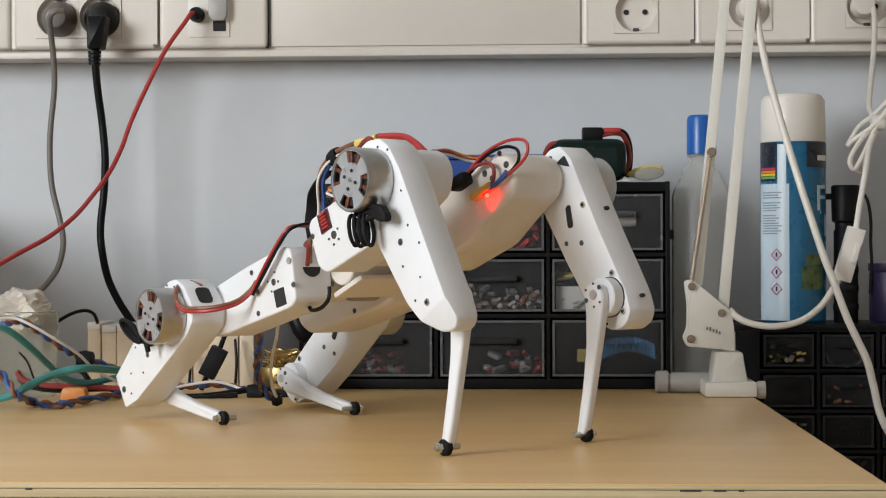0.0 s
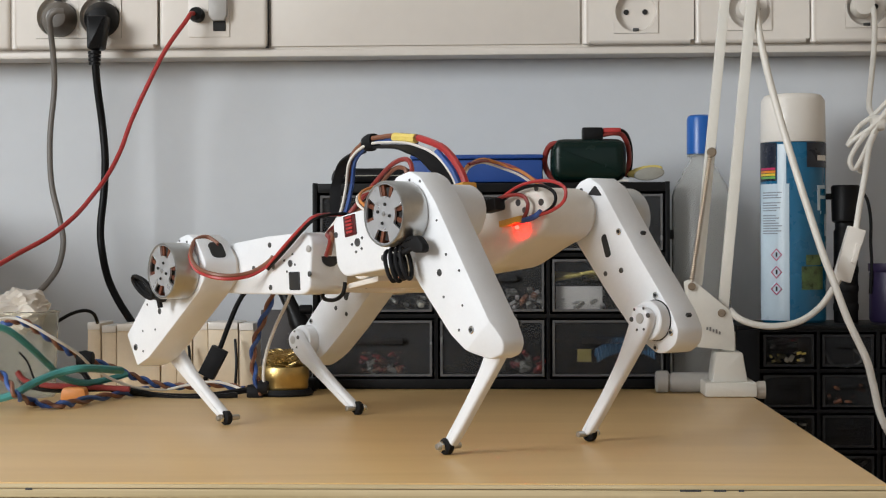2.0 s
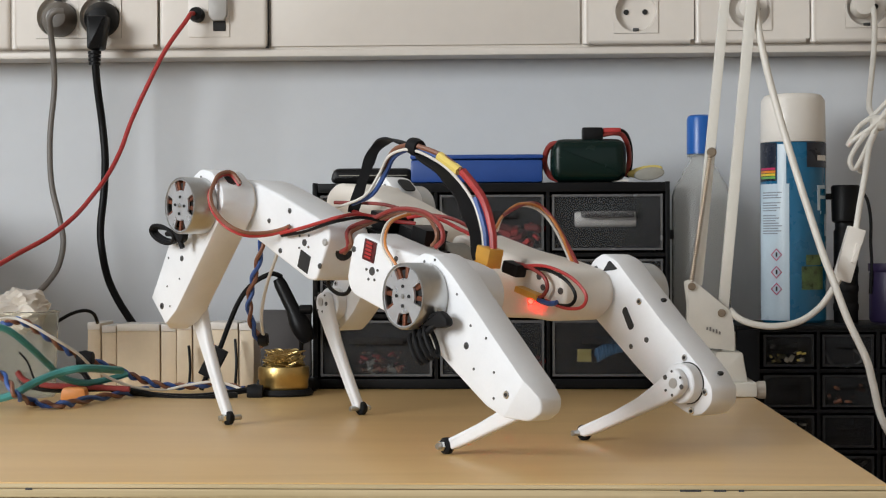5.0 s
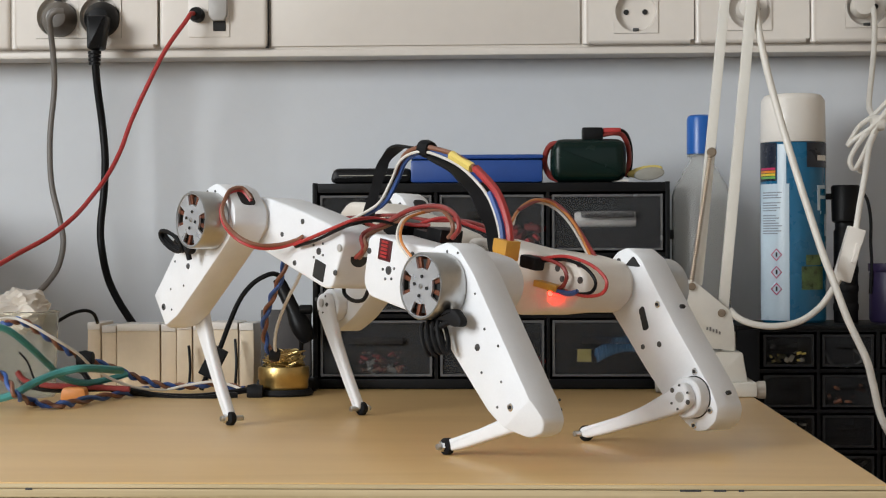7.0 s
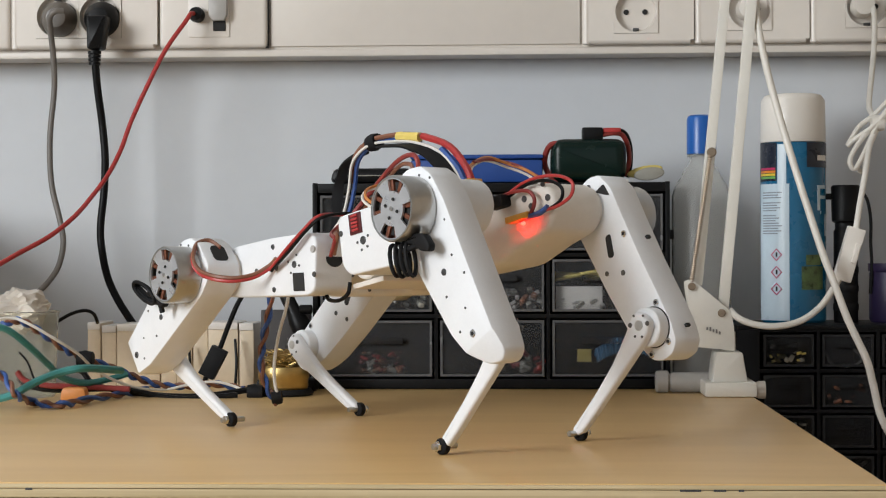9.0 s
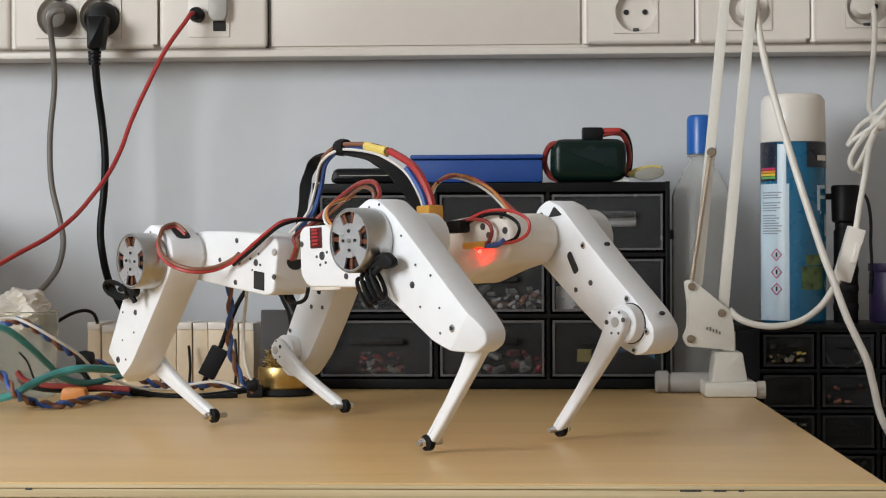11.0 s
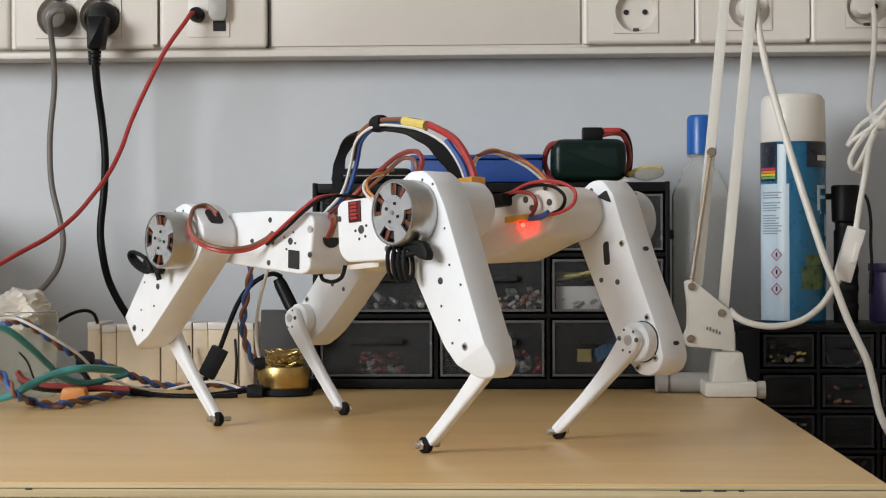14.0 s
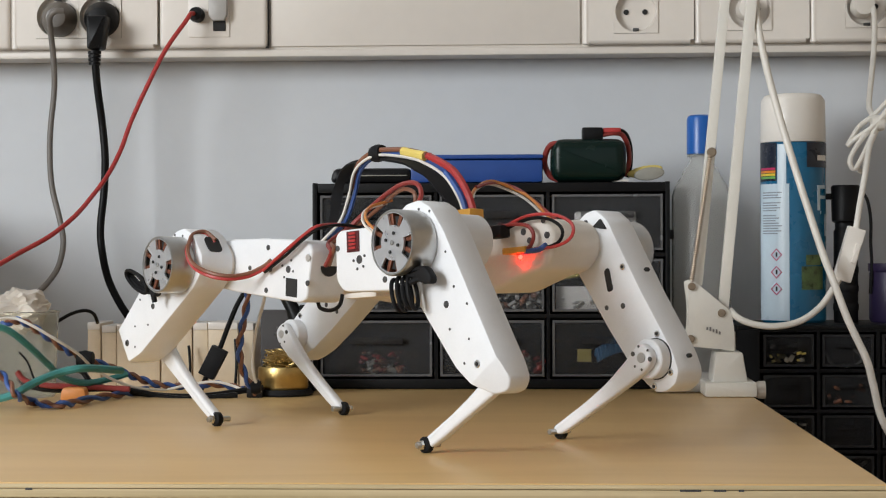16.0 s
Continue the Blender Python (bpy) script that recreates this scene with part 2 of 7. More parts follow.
def twist(pts, r, turns, phase, gap, n=16):
    """The line of one strand of a twisted cable."""
    line = spline(pts, n)
    out = []
    for i, p in enumerate(line):
        d = (line[min(i + 1, len(line) - 1)] - line[max(i - 1, 0)]).normalized()
        s = d.cross(Vector((0.1, 1, 0.2))).normalized()
        q = d.cross(s)
        a = 2 * math.pi * turns * i / len(line) + phase
        out.append(p + (s * math.cos(a) + q * math.sin(a)) * gap)
    return out


# ---- the room ----
WALL_Y = 1.865
DESK_Z = 0.75
structure = dict(kind="structure")


def wall_with_hole(name, x0, x1, z0, z1, hx0, hx1, hz0, hz1, place, label):
    """A wall 12 cm thick with one opening, drawn in x, z."""
    bm = box(x0, hx0, 0, 0.12, z0, z1)
    box(hx1, x1, 0, 0.12, z0, z1, bm=bm)
    box(hx0, hx1, 0, 0.12, z0, hz0, bm=bm)
    box(hx0, hx1, 0, 0.12, hz1, z1, bm=bm)
    ob = new(name, finish(name, bm, WALL))
    ob.matrix_basis = place
    return tagged(ob, label, "wall", **structure)


solid("wall_north", box(-2.3, 2.3, WALL_Y, WALL_Y + 0.12, 0, 2.7), WALL, (0, WALL_Y, 0), "pale grey painted plaster wall behind the desk", "wall", **structure)
# unseen wall, its beige chosen as a warm reflector for the robot's right-facing sides
solid("wall_east", box(2.2, 2.32, -2.1, WALL_Y, 0, 2.7), mat("warm_bounce_wall", (0.62, 0.50, 0.37), 0.7, vary=0.04, scale=4), (2.2, 0, 0), "unseen wall coloured warm beige to bounce warm light", "wall", **structure)
wall_with_hole("wall_west", -2.1, WALL_Y, 0, 2.7, -1.42, -0.02, 0.95, 2.35, pose(-2.2, 0, 0, 0, 0, 90), "pale grey painted wall with a window opening")
# opening made for the added warm fill lamp; no window is known here
wall_with_hole("wall_south", -2.3, 2.3, 0, 2.7, -0.4, 1.6, 1.1, 2.4, pose(0, -2.22, 0), "pale grey painted wall with a window opening")
# unseen partition, added to block window light from the desk's left end
solid("shade_stub", box(-0.66, -0.62, 1.42, WALL_Y, 0, 0.935, 0.002), WALL, (-0.64, 1.6, 0), "unseen low partition added to shade the desk's left end", "wall", **structure)
# floor out of view, brown so that its bounce is warm too
solid("floor", box(-2.3, 2.3, -2.2, WALL_Y + 0.1, -0.1, 0), mat("brown_floor", (0.30, 0.22, 0.15), 0.5, vary=0.15, scale=3), (0, 0, 0), "unseen floor coloured dull brown for warm bounce light", "floor", **structure)
solid("ceiling", box(-2.3, 2.3, -2.2, WALL_Y + 0.1, 2.7, 2.8), mat("white_ceiling", (0.75, 0.74, 0.72), 0.8, vary=0.03), (0, 0, 2.7), "plain white ceiling", "ceiling", **structure)

# ---- cable trunking on the wall, its covers and sockets ----
TF = WALL_Y - 0.050
trunking = thing("cable_trunking", (0, WALL_Y, 1.0845), "cream plastic cable trunking along the wall with raised socket covers", "cable trunking")
TZ0 = 1.0835
part("channel", prism([(-1.2, TZ0), (1.2, TZ0), (1.2, TZ0 + 0.16), (-1.2, TZ0 + 0.16)], TF, WALL_Y, 0.003), TRUNK, trunking)
# lower lip
part("lower_lip", box(-1.2, 1.2, TF - 0.0035, TF + 0.01, TZ0 - 0.001, TZ0 + 0.006, 0.0015), TRUNK, trunking)
part("lid", box(-0.2643, 0.0532, TF - 0.003, TF + 0.002, TZ0 + 0.0095, TZ0 + 0.15, 0.001), TRUNK, trunking)
CF = TF - 0.011
def cover(x0, x1, holes):
    """A raised trunking cover, cut through where sockets sit."""
    z0, z1 = TZ0 + 0.008, TZ0 + 0.14
    if not holes:
        return part("socket_cover", box(x0, x1, CF, TF + 0.003, z0, z1, 0.0045, seg=3), PLATE, trunking)
    part("cover_edge", rod(0.0045, z1 - z0, "Z", (x0 + 0.0030, CF + 0.0042, z0), 0.001, 20), PLATE, trunking)
    part("cover_edge", rod(0.0045, x1 - x0 - 0.006, "X", (x0 + 0.003, CF + 0.0044, z0 + 0.0045), 0.001, 20), PLATE, trunking)
    z0 += 0.0040
    xs_ = [x0 + 0.003]
    for h, _ in holes:
        xs_ += [h - 0.0224, h + 0.0224]
    xs_.append(x1)
    hz = holes[0][1]
    for k in range(len(xs_) - 1):
        if k % 2:
            part("cover_panel", box(xs_[k], xs_[k + 1], CF, TF - 0.0004, z0, hz - 0.0224), PLATE, trunking)
            part("cover_panel", box(xs_[k], xs_[k + 1], CF, TF - 0.0004, hz + 0.0224, max(z1, hz + 0.05)), PLATE, trunking)
        else:
            part("cover_panel", box(xs_[k], xs_[k + 1], CF, TF - 0.0004, z0, z1), PLATE, trunking)


HOLES = {1: [(-0.4840, 1.1246), (-0.4394, 1.1244)], 3: [(0.1095, 1.1245)], 4: [(0.2237, 1.1262)], 5: [(0.3417, 1.1278)]}
for i, (xa, xb) in enumerate(((-170, 8), (12, 274), (278, 471), (1032, 1225), (1229, 1426), (1430, 1640))):
    x0, x1 = (xa - 784) * 0.0005765 - 0.0862, (xb - 784) * 0.0005765 - 0.0862
    cover(x0, x1, HOLES.get(i))

part("cover_gap", box(-0.2690, -0.2658, CF + 0.004, TF - 0.001, TZ0 + 0.008, TZ0 + 0.15), DARK, trunking, "dark gap at the cover's end")
SOCK = CF - 0.0015


def schuko(x, z):
    s = thing("wall_socket", (x, SOCK, z - 0.0225), "white round earthed wall socket in the trunking", "wall socket", "wall sockets")
    rim = bmesh.new()
    # square face with a round well
    n = 40
    a, b, c, d, e = [], [], [], [], []
    for k in range(n):
        t = 2 * math.pi * k / n
        cx, cz = math.cos(t), math.sin(t)
        q = 0.0222 / max(abs(cx), abs(cz))
        a.append(rim.verts.new((x + cx * q, SOCK, z + cz * q)))
        b.append(rim.verts.new((x + cx * 0.0208, SOCK, z + cz * 0.0208)))
        c.append(rim.verts.new((x + cx * 0.0198, SOCK + 0.009, z + cz * 0.0198)))
        e.append(rim.verts.new((x + cx * q, SOCK + 0.004, z + cz * q)))
    for k in range(n):
        j = (k + 1) % n
        rim.faces.new((a[k], a[j], b[j], b[k]))
        rim.faces.new((b[k], b[j], c[j], c[k]))
        rim.faces.new((e[k], e[j], a[j], a[k]))
    rim.faces.new(c)
    part("face_plate", rim, PLATE, s)
    for dx in (-0.0095, 0.0095):
        part("pin_hole", rod(0.0027, 0.001, "-Y", (x + dx, SOCK + 0.0088, z)), DARK, s)
    for dz in (-0.0185, 0.0185):
        part("earth_clip", box(x - 0.003, x + 0.003, SOCK + 0.001, SOCK + 0.008, z + dz - 0.0015, z + dz + 0.0015, 0.0004), SCREW, s)
    return s


for i in (1, 3, 4, 5):
    for px, pz in HOLES[i]:
        schuko(px, HOLES[i][0][1])

net = thing("network_socket", (-0.3257, 1.8030, 1.1028), "white network outlet plate with a dark port and a translucent flap", "network socket")
part("face_plate", box(-0.3475, -0.3049, SOCK, CF + 0.002, 1.1022, 1.1474, 0.001), PLATE, net)
part("port", box(-0.3220, -0.3092, SOCK - 0.0012, SOCK + 0.003, 1.1082, 1.1210, 0.0006), DARK, net)
part("flap", prism([(-0.3253, 1.1444), (-0.3253, 1.1237), (-0.3207, 1.1180), (-0.3102, 1.1180), (-0.3067, 1.1237), (-0.3067, 1.1444)], SOCK - 0.009, SOCK - 0.0014, 0.001), FROST, net)

# ---- the desk ----
DY0 = 1.0088
DX1 = 0.2021
desk = thing("desk", (-0.4, 1.35, 0), "workbench with a pale birch laminate top and a bare plywood edge", "desk")
part("tabletop", box(-0.61, DX1, DY0 + 0.003, 1.78, DESK_Z - 0.026, DESK_Z, 0.001), DESK, desk)
for k, (z0, z1) in enumerate(((0.0, 0.0022), (0.0026, 0.0076), (0.008, 0.0130), (0.0134, 0.0184), (0.0188, 0.0245))):
    part("plywood_layer", box(-0.61, DX1, DY0 - (0.0004 if k % 2 else 0), DY0 + 0.0028, DESK_Z - z1 - 0.001, DESK_Z - z0 - 0.001, 0.0004), PLY, desk)
for x, y in ((-0.56, DY0 + 0.08), (DX1 - 0.06, DY0 + 0.08), (-0.56, 1.70), (DX1 - 0.06, 1.70)):
    part("leg", box(x - 0.025, x + 0.025, y - 0.025, y + 0.025, 0, DESK_Z - 0.026, 0.003), SCREW, desk)

for k, (x, w) in enumerate(((-0.29, 0.004), (0.085, 0.012), (0.104, 0.007), (0.118, 0.003))):
    part("edge_mark", box(x, x + w, DY0 - 0.0007, DY0 - 0.0002, DESK_Z - 0.0042, DESK_Z - 0.0030), SCREW, desk, "dark scuff on the plywood edge")

# ---- the four-legged robot, in its own space: x along the body, y across it ----
HIP_X, UPPER, LOWER, FOOT_Y = 0.12346, 0.10478, 0.09564, 0.06262
robot = thing("quadruped_robot", (0, 0, 0), "white 3D-printed four-legged robot with exposed motors and loose wiring", "robot")


def mm(pts, mx=1):
    return [(x * mx / 1000, z / 1000) for x, z in pts]


# hip drives and belly
for mx, my in ((-1, -1), (1, -1), (-1, 1), (1, 1)):
    if mx > 0:
        out = mm([(16, 9), (21, 13), (63, 13), (112, 17), (132, 16), (142, 6), (143, -6), (134, -19), (112, -23), (80, -32), (24, -30), (16, -22)], mx)
    else:
        out = mm([(11, 1), (14, 7), (20, 9.5), (68, 14.5), (112, 17), (132, 15), (142, 4), (142, -6), (132, -18), (112, -22), (28, -35), (19, -33)], mx)
    far = my > 0
    rim = 0.0710 if far else 0.0640
    # far-side hip drives get the warmer, slightly darker white; far motors get grey
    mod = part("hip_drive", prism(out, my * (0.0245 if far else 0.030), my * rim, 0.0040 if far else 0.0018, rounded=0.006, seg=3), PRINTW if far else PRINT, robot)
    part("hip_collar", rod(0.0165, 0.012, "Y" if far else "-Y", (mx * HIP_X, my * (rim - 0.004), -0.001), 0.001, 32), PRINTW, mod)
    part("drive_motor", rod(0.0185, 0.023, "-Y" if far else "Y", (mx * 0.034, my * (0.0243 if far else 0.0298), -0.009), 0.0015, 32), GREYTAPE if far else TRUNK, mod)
    if mx < 0:
        spots = [(63.5, 7.3, 2.0), (87.2, -6.2, 1.8), (67.2, -23.8, 2.0), (16.8, -21.5, 2.1), (61.5, -9, 1.9)]
        ports = [(39.4, -10.2, 2.6), (46.5, -7.0, 0.9), (35.5, -4.0, 0.9), (33.8, -12.0, 0.9), (44.5, -15.5, 0.9)]
    else:
        spots = [(19.0, 0.6, 2.1), (70.0, -23.9, 2.2), (66.0, 6.5, 2.0)]
        ports = [(42.9, -8.6, 3.0), (36.5, -9.0, 1.0), (48.6, -6.4, 1.0), (40.4, -14.9, 1.0), (47.0, -13.6, 1.0)]
    for x, z, r in spots + ports:
        part("screw", rod(r / 1000, 0.0012, "Y" if far else "-Y", (mx * x / 1000, my * (rim - 0.0004), z / 1000), 0.0003, 12), SCREW, mod)
        if far and mx > 0:
            continue
        part("screw", rod(r / 1000, 0.0012, "-Y" if far else "Y", (mx * x / 1000, my * (0.0249 if far else 0.0304), z / 1000), 0.0003, 12), SCREW, mod)
    if far and mx > 0:
        for x, z, r in ((114, 7.7, 2.4), (119.7, 1.4, 2.2), (133.8, 14.0, 2.0), (153 - 16, 3.8, 2.4)):
            part("screw", rod(r / 1000, 0.0012, "-Y", (x / 1000, 0.0249, z / 1000), 0.0003, 14), SCREW, mod)
    if not far:
        if mx > 0:
            part("dip_switch", box(0.0303, 0.0433, -0.0652, -0.060, -0.003, 0.0115, 0.0004), PCB, mod)
            for k in range(5):
                part("switch", box(0.0335, 0.0405, -0.0660, -0.0648, 0.0090 - k * 0.0025, 0.0106 - k * 0.0025, 0.0002), RED, mod)
        else:
            frame_ = [(-0.0420, -0.0160), (-0.0290, -0.0180), (-0.0300, -0.0312), (-0.0430, -0.0292)]
            part("cable_port", prism(frame_, -0.0648, -0.060, 0.0004, rounded=0.0008), DARK, mod)
            part("clear_stud", rod(0.0027, 0.0014, "-Y", (-0.0152, -0.0637, -0.0035), 0.0005, 16), FROST, mod)
    part("wire_hole", rod(0.0078, 0.001, "X", (mx * 0.0148 - (0.0006 if mx > 0 else -0.0004), my * 0.047, -0.009), 0, 20), DARK, mod)

part("belly_plate", box(-0.018, 0.018, -0.030, 0.056, -0.0325, -0.0285, 0.001), PRINTW, robot)
part("cross_tube", rod(0.016, 0.060, "Y", (-0.0005, -0.030, -0.012), 0.001, 32), PRINTW, robot)
part("controller_board", box(-0.034, 0.044, -0.024, 0.024, 0.002, 0.006, 0.0005), BLACK, robot)
for x0, x1, y0, y1, h in ((-0.028, -0.006, -0.018, 0.006, 0.012), (0.002, 0.018, -0.014, 0.016, 0.009), (0.024, 0.040, -0.02, 0.0, 0.014)):
    part("driver_chip", box(x0, x1, y0, y1, 0.0062, 0.006 + h, 0.0008), BLACK, robot)
part("amber_plug", box(0.090, 0.104, -0.016, -0.003, 0.0100, 0.0235, 0.001), AMBER, robot)
part("led_board", box(0.1000, 0.1230, 0.0165, 0.0245, -0.0075, -0.0028, 0.0010), AMBER, robot, "amber wrapped board with a red light")
part("red_led", lathe([(0, -0.0016), (0.0012, -0.0011), (0.0016, 0), (0.0012, 0.0011), (0, 0.0016)], 12, None, "-Y", (0.1150, 0.0198, -0.0098)), LED, robot, "small red light")


def wire(pts, r, material, label=""):
    return part("wire", tube(pts, r, 7, 6), material, robot, label)


def shifted(pts, dx=0.0, dy=0.0, dz=0.0):
    return [(x + dx, y + dy, z + dz) for x, y, z in pts]


loop = [(0.0976, -0.0092, 0.0199), (0.0910, -0.0086, 0.0348), (0.0752, -0.0079, 0.0526), (0.0495, -0.0079, 0.0656), (0.0279, -0.0099, 0.0713), (0.0074, -0.0158, 0.0731), (-0.0102, -0.0185, 0.0646), (-0.0250, -0.0132, 0.0477), (-0.0363, -0.0132, 0.0295), (-0.0575, -0.0132, 0.0170), (-0.0872, -0.0066, 0.0058)]
wire(shifted(loop[:4], 0.003), 0.0026, RED)
wire(shifted(loop[:4], 0.001, 0.003, 0.001), 0.0018, RED)
wire(shifted(loop[3:6], 0.002, 0.0, 0.001), 0.0018, BROWN)
wire(shifted(loop[5:8], -0.002, 0.0, 0.002), 0.0017, BROWN)
wire(shifted(loop[:3], -0.004, 0.0, -0.001), 0.0026, BLUEW)
wire(shifted(loop[3:10], -0.002, 0.002, -0.002), 0.0018, BLUEW)
wire(shifted(loop, -0.004, -0.002, -0.003), 0.0011, WHITEW, "thin white wire")
part("yellow_tape", tube(loop[3:5], 0.0035, 8, 6), YELLOW, robot, "yellow tape round the wires")
strap = [(0.0929, -0.0132, 0.0141), (0.0807, -0.0132, 0.0341), (0.0606, -0.0132, 0.0515), (0.0400, -0.0132, 0.0612), (0.0115, -0.0132, 0.0678)]
part("strap", ribbon(strap, 0.0100, 0.0016, (0.68, 0.73, 0.0)), RUBBER, robot, "black hook-and-loop strap")
strap2 = [(-0.0164, -0.0066, 0.0702), (-0.0393, -0.0033, 0.0688), (-0.0584, 0.0000, 0.0572), (-0.0655, 0.0000, 0.0370), (-0.0724, 0.0000, 0.0048)]
part("strap", ribbon(strap2, 0.0080, 0.0016, (0.68, 0.73, 0.0)), RUBBER, robot)
part("cable_tie", lathe([(0.0, -0.005), (0.0058, -0.005), (0.0066, 0.0), (0.0056, 0.005), (0, 0.005)], 14, None, "X", (0.0041, -0.0132, 0.0724)), RUBBER, robot, "black strap knot")
wire([(-0.0632, -0.0690, -0.0099), (-0.0387, -0.0706, 0.0003), (-0.0150, -0.0693, 0.0114), (-0.0036, -0.0647, 0.0178), (-0.0053, -0.0462, 0.0199), (0.0026, -0.0264, 0.0180), (0.0187, -0.0132, 0.0199)], 0.0014, RED)
wire([(-0.0616, -0.0690, -0.0110), (-0.0348, -0.0706, -0.0013), (-0.0133, -0.0693, 0.0095), (-0.0012, -0.0647, 0.0161), (0.0017, -0.0462, 0.0192), (0.0096, -0.0264, 0.0164)], 0.0012, BLACK)
wire([(-0.0099, -0.0528, -0.0091), (0.0057, -0.0594, -0.0007), (-0.0100, -0.0495, 0.0073), (-0.0001, -0.0396, 0.0170), (0.0238, -0.0363, 0.0312), (0.0687, -0.0495, 0.0402), (0.0988, -0.0594, 0.0388), (0.1059, -0.0607, 0.0309), (0.0976, -0.0581, 0.0234)], 0.0017, DARKRED)
wire([(-0.0057, -0.0528, -0.0089), (0.0088, -0.0594, 0.0018), (-0.0057, -0.0495, 0.0067), (0.0023, -0.0363, 0.0170), (0.0233, -0.0330, 0.0279), (0.0661, -0.0462, 0.0376), (0.0917, -0.0561, 0.0341), (0.0953, -0.0568, 0.0277), (0.0902, -0.0554, 0.0224)], 0.0015, BROWN)
wire([(0.0737, -0.0726, 0.0045), (0.0620, -0.0739, 0.0132), (0.0496, -0.0660, 0.0206), (0.0396, -0.0528, 0.0273), (0.0359, -0.0330, 0.0320)], 0.0010, WHITEW)
wire([(0.0773, -0.0726, 0.0058), (0.0649, -0.0739, 0.0148), (0.0532, -0.0660, 0.0226), (0.0439, -0.0528, 0.0287), (0.0421, -0.0330, 0.0336)], 0.0010, ORANGEW)
wire([(-0.0967, 0.0000, 0.0068), (-0.0569, 0.0132, 0.0158), (-0.0234, 0.0198, 0.0177), (0.0164, 0.0198, 0.0238), (0.0503, 0.0132, 0.0245)], 0.0014, DARKRED)
wire([(-0.0741, -0.0000, 0.0063), (-0.0311, 0.0000, 0.0087), (0.0144, 0.0000, 0.0249), (0.0536, 0.0000, 0.0244), (0.0757, 0.0000, 0.0233)], 0.0014, RED)
wire([(0.0790, 0.0132, 0.0416), (0.0699, 0.0363, 0.0470), (0.0628, 0.0561, 0.0474), (0.0716, 0.0627, 0.0425), (0.0869, 0.0640, 0.0322), (0.1140, 0.0594, 0.0156)], 0.0013, DARKRED)
wire([(0.0882, 0.0000, 0.0346), (0.0763, 0.0165, 0.0421), (0.0697, 0.0363, 0.0482), (0.0657, 0.0594, 0.0450), (0.0837, 0.0627, 0.0350), (0.1094, 0.0594, 0.0149)], 0.0011, ORANGEW)
wire([(0.0890, 0.0010, 0.0330), (0.0745, 0.0175, 0.0405), (0.0675, 0.0363, 0.0462), (0.0640, 0.0594, 0.0430), (0.0815, 0.0627, 0.0330), (0.1085, 0.0594, 0.0135)], 0.0010, WHITEW)
wire([(0.0900, 0.0172, 0.0111), (0.1089, 0.0172, 0.0130), (0.1250, 0.0178, 0.0107), (0.1300, 0.0185, 0.0036), (0.1240, 0.0191, -0.0044), (0.1112, 0.0205, -0.0072)], 0.0014, DARKRED)
wire([(0.1003, 0.0172, 0.0110), (0.1244, 0.0185, 0.0177), (0.1482, 0.0205, 0.0165), (0.1635, 0.0218, 0.0092), (0.1621, 0.0218, 0.0001), (0.1486, 0.0205, -0.0048), (0.1292, 0.0198, -0.0051)], 0.0012, RED)
wire([(0.0998, 0.0178, 0.0093), (0.1247, 0.0185, 0.0154), (0.1436, 0.0198, 0.0139), (0.1546, 0.0211, 0.0066), (0.1519, 0.0211, -0.0015), (0.1372, 0.0205, -0.0054), (0.1234, 0.0198, -0.0053)], 0.0012, BLACK)
wire([(0.1185, 0.0191, -0.0065), (0.1330, 0.0191, -0.0061), (0.1405, 0.0198, -0.0033)], 0.0019, BLUEW)
part("wire_plug", box(0.090, 0.106, 0.010, 0.020, 0.004, 0.013, 0.002), RUBBER, robot)
wire([(-0.030, -0.045, -0.030), (-0.026, -0.047, -0.038), (-0.014, -0.047, -0.041), (-0.004, -0.046, -0.038), (-0.001, -0.045, -0.030)], 0.0015, BLACK)


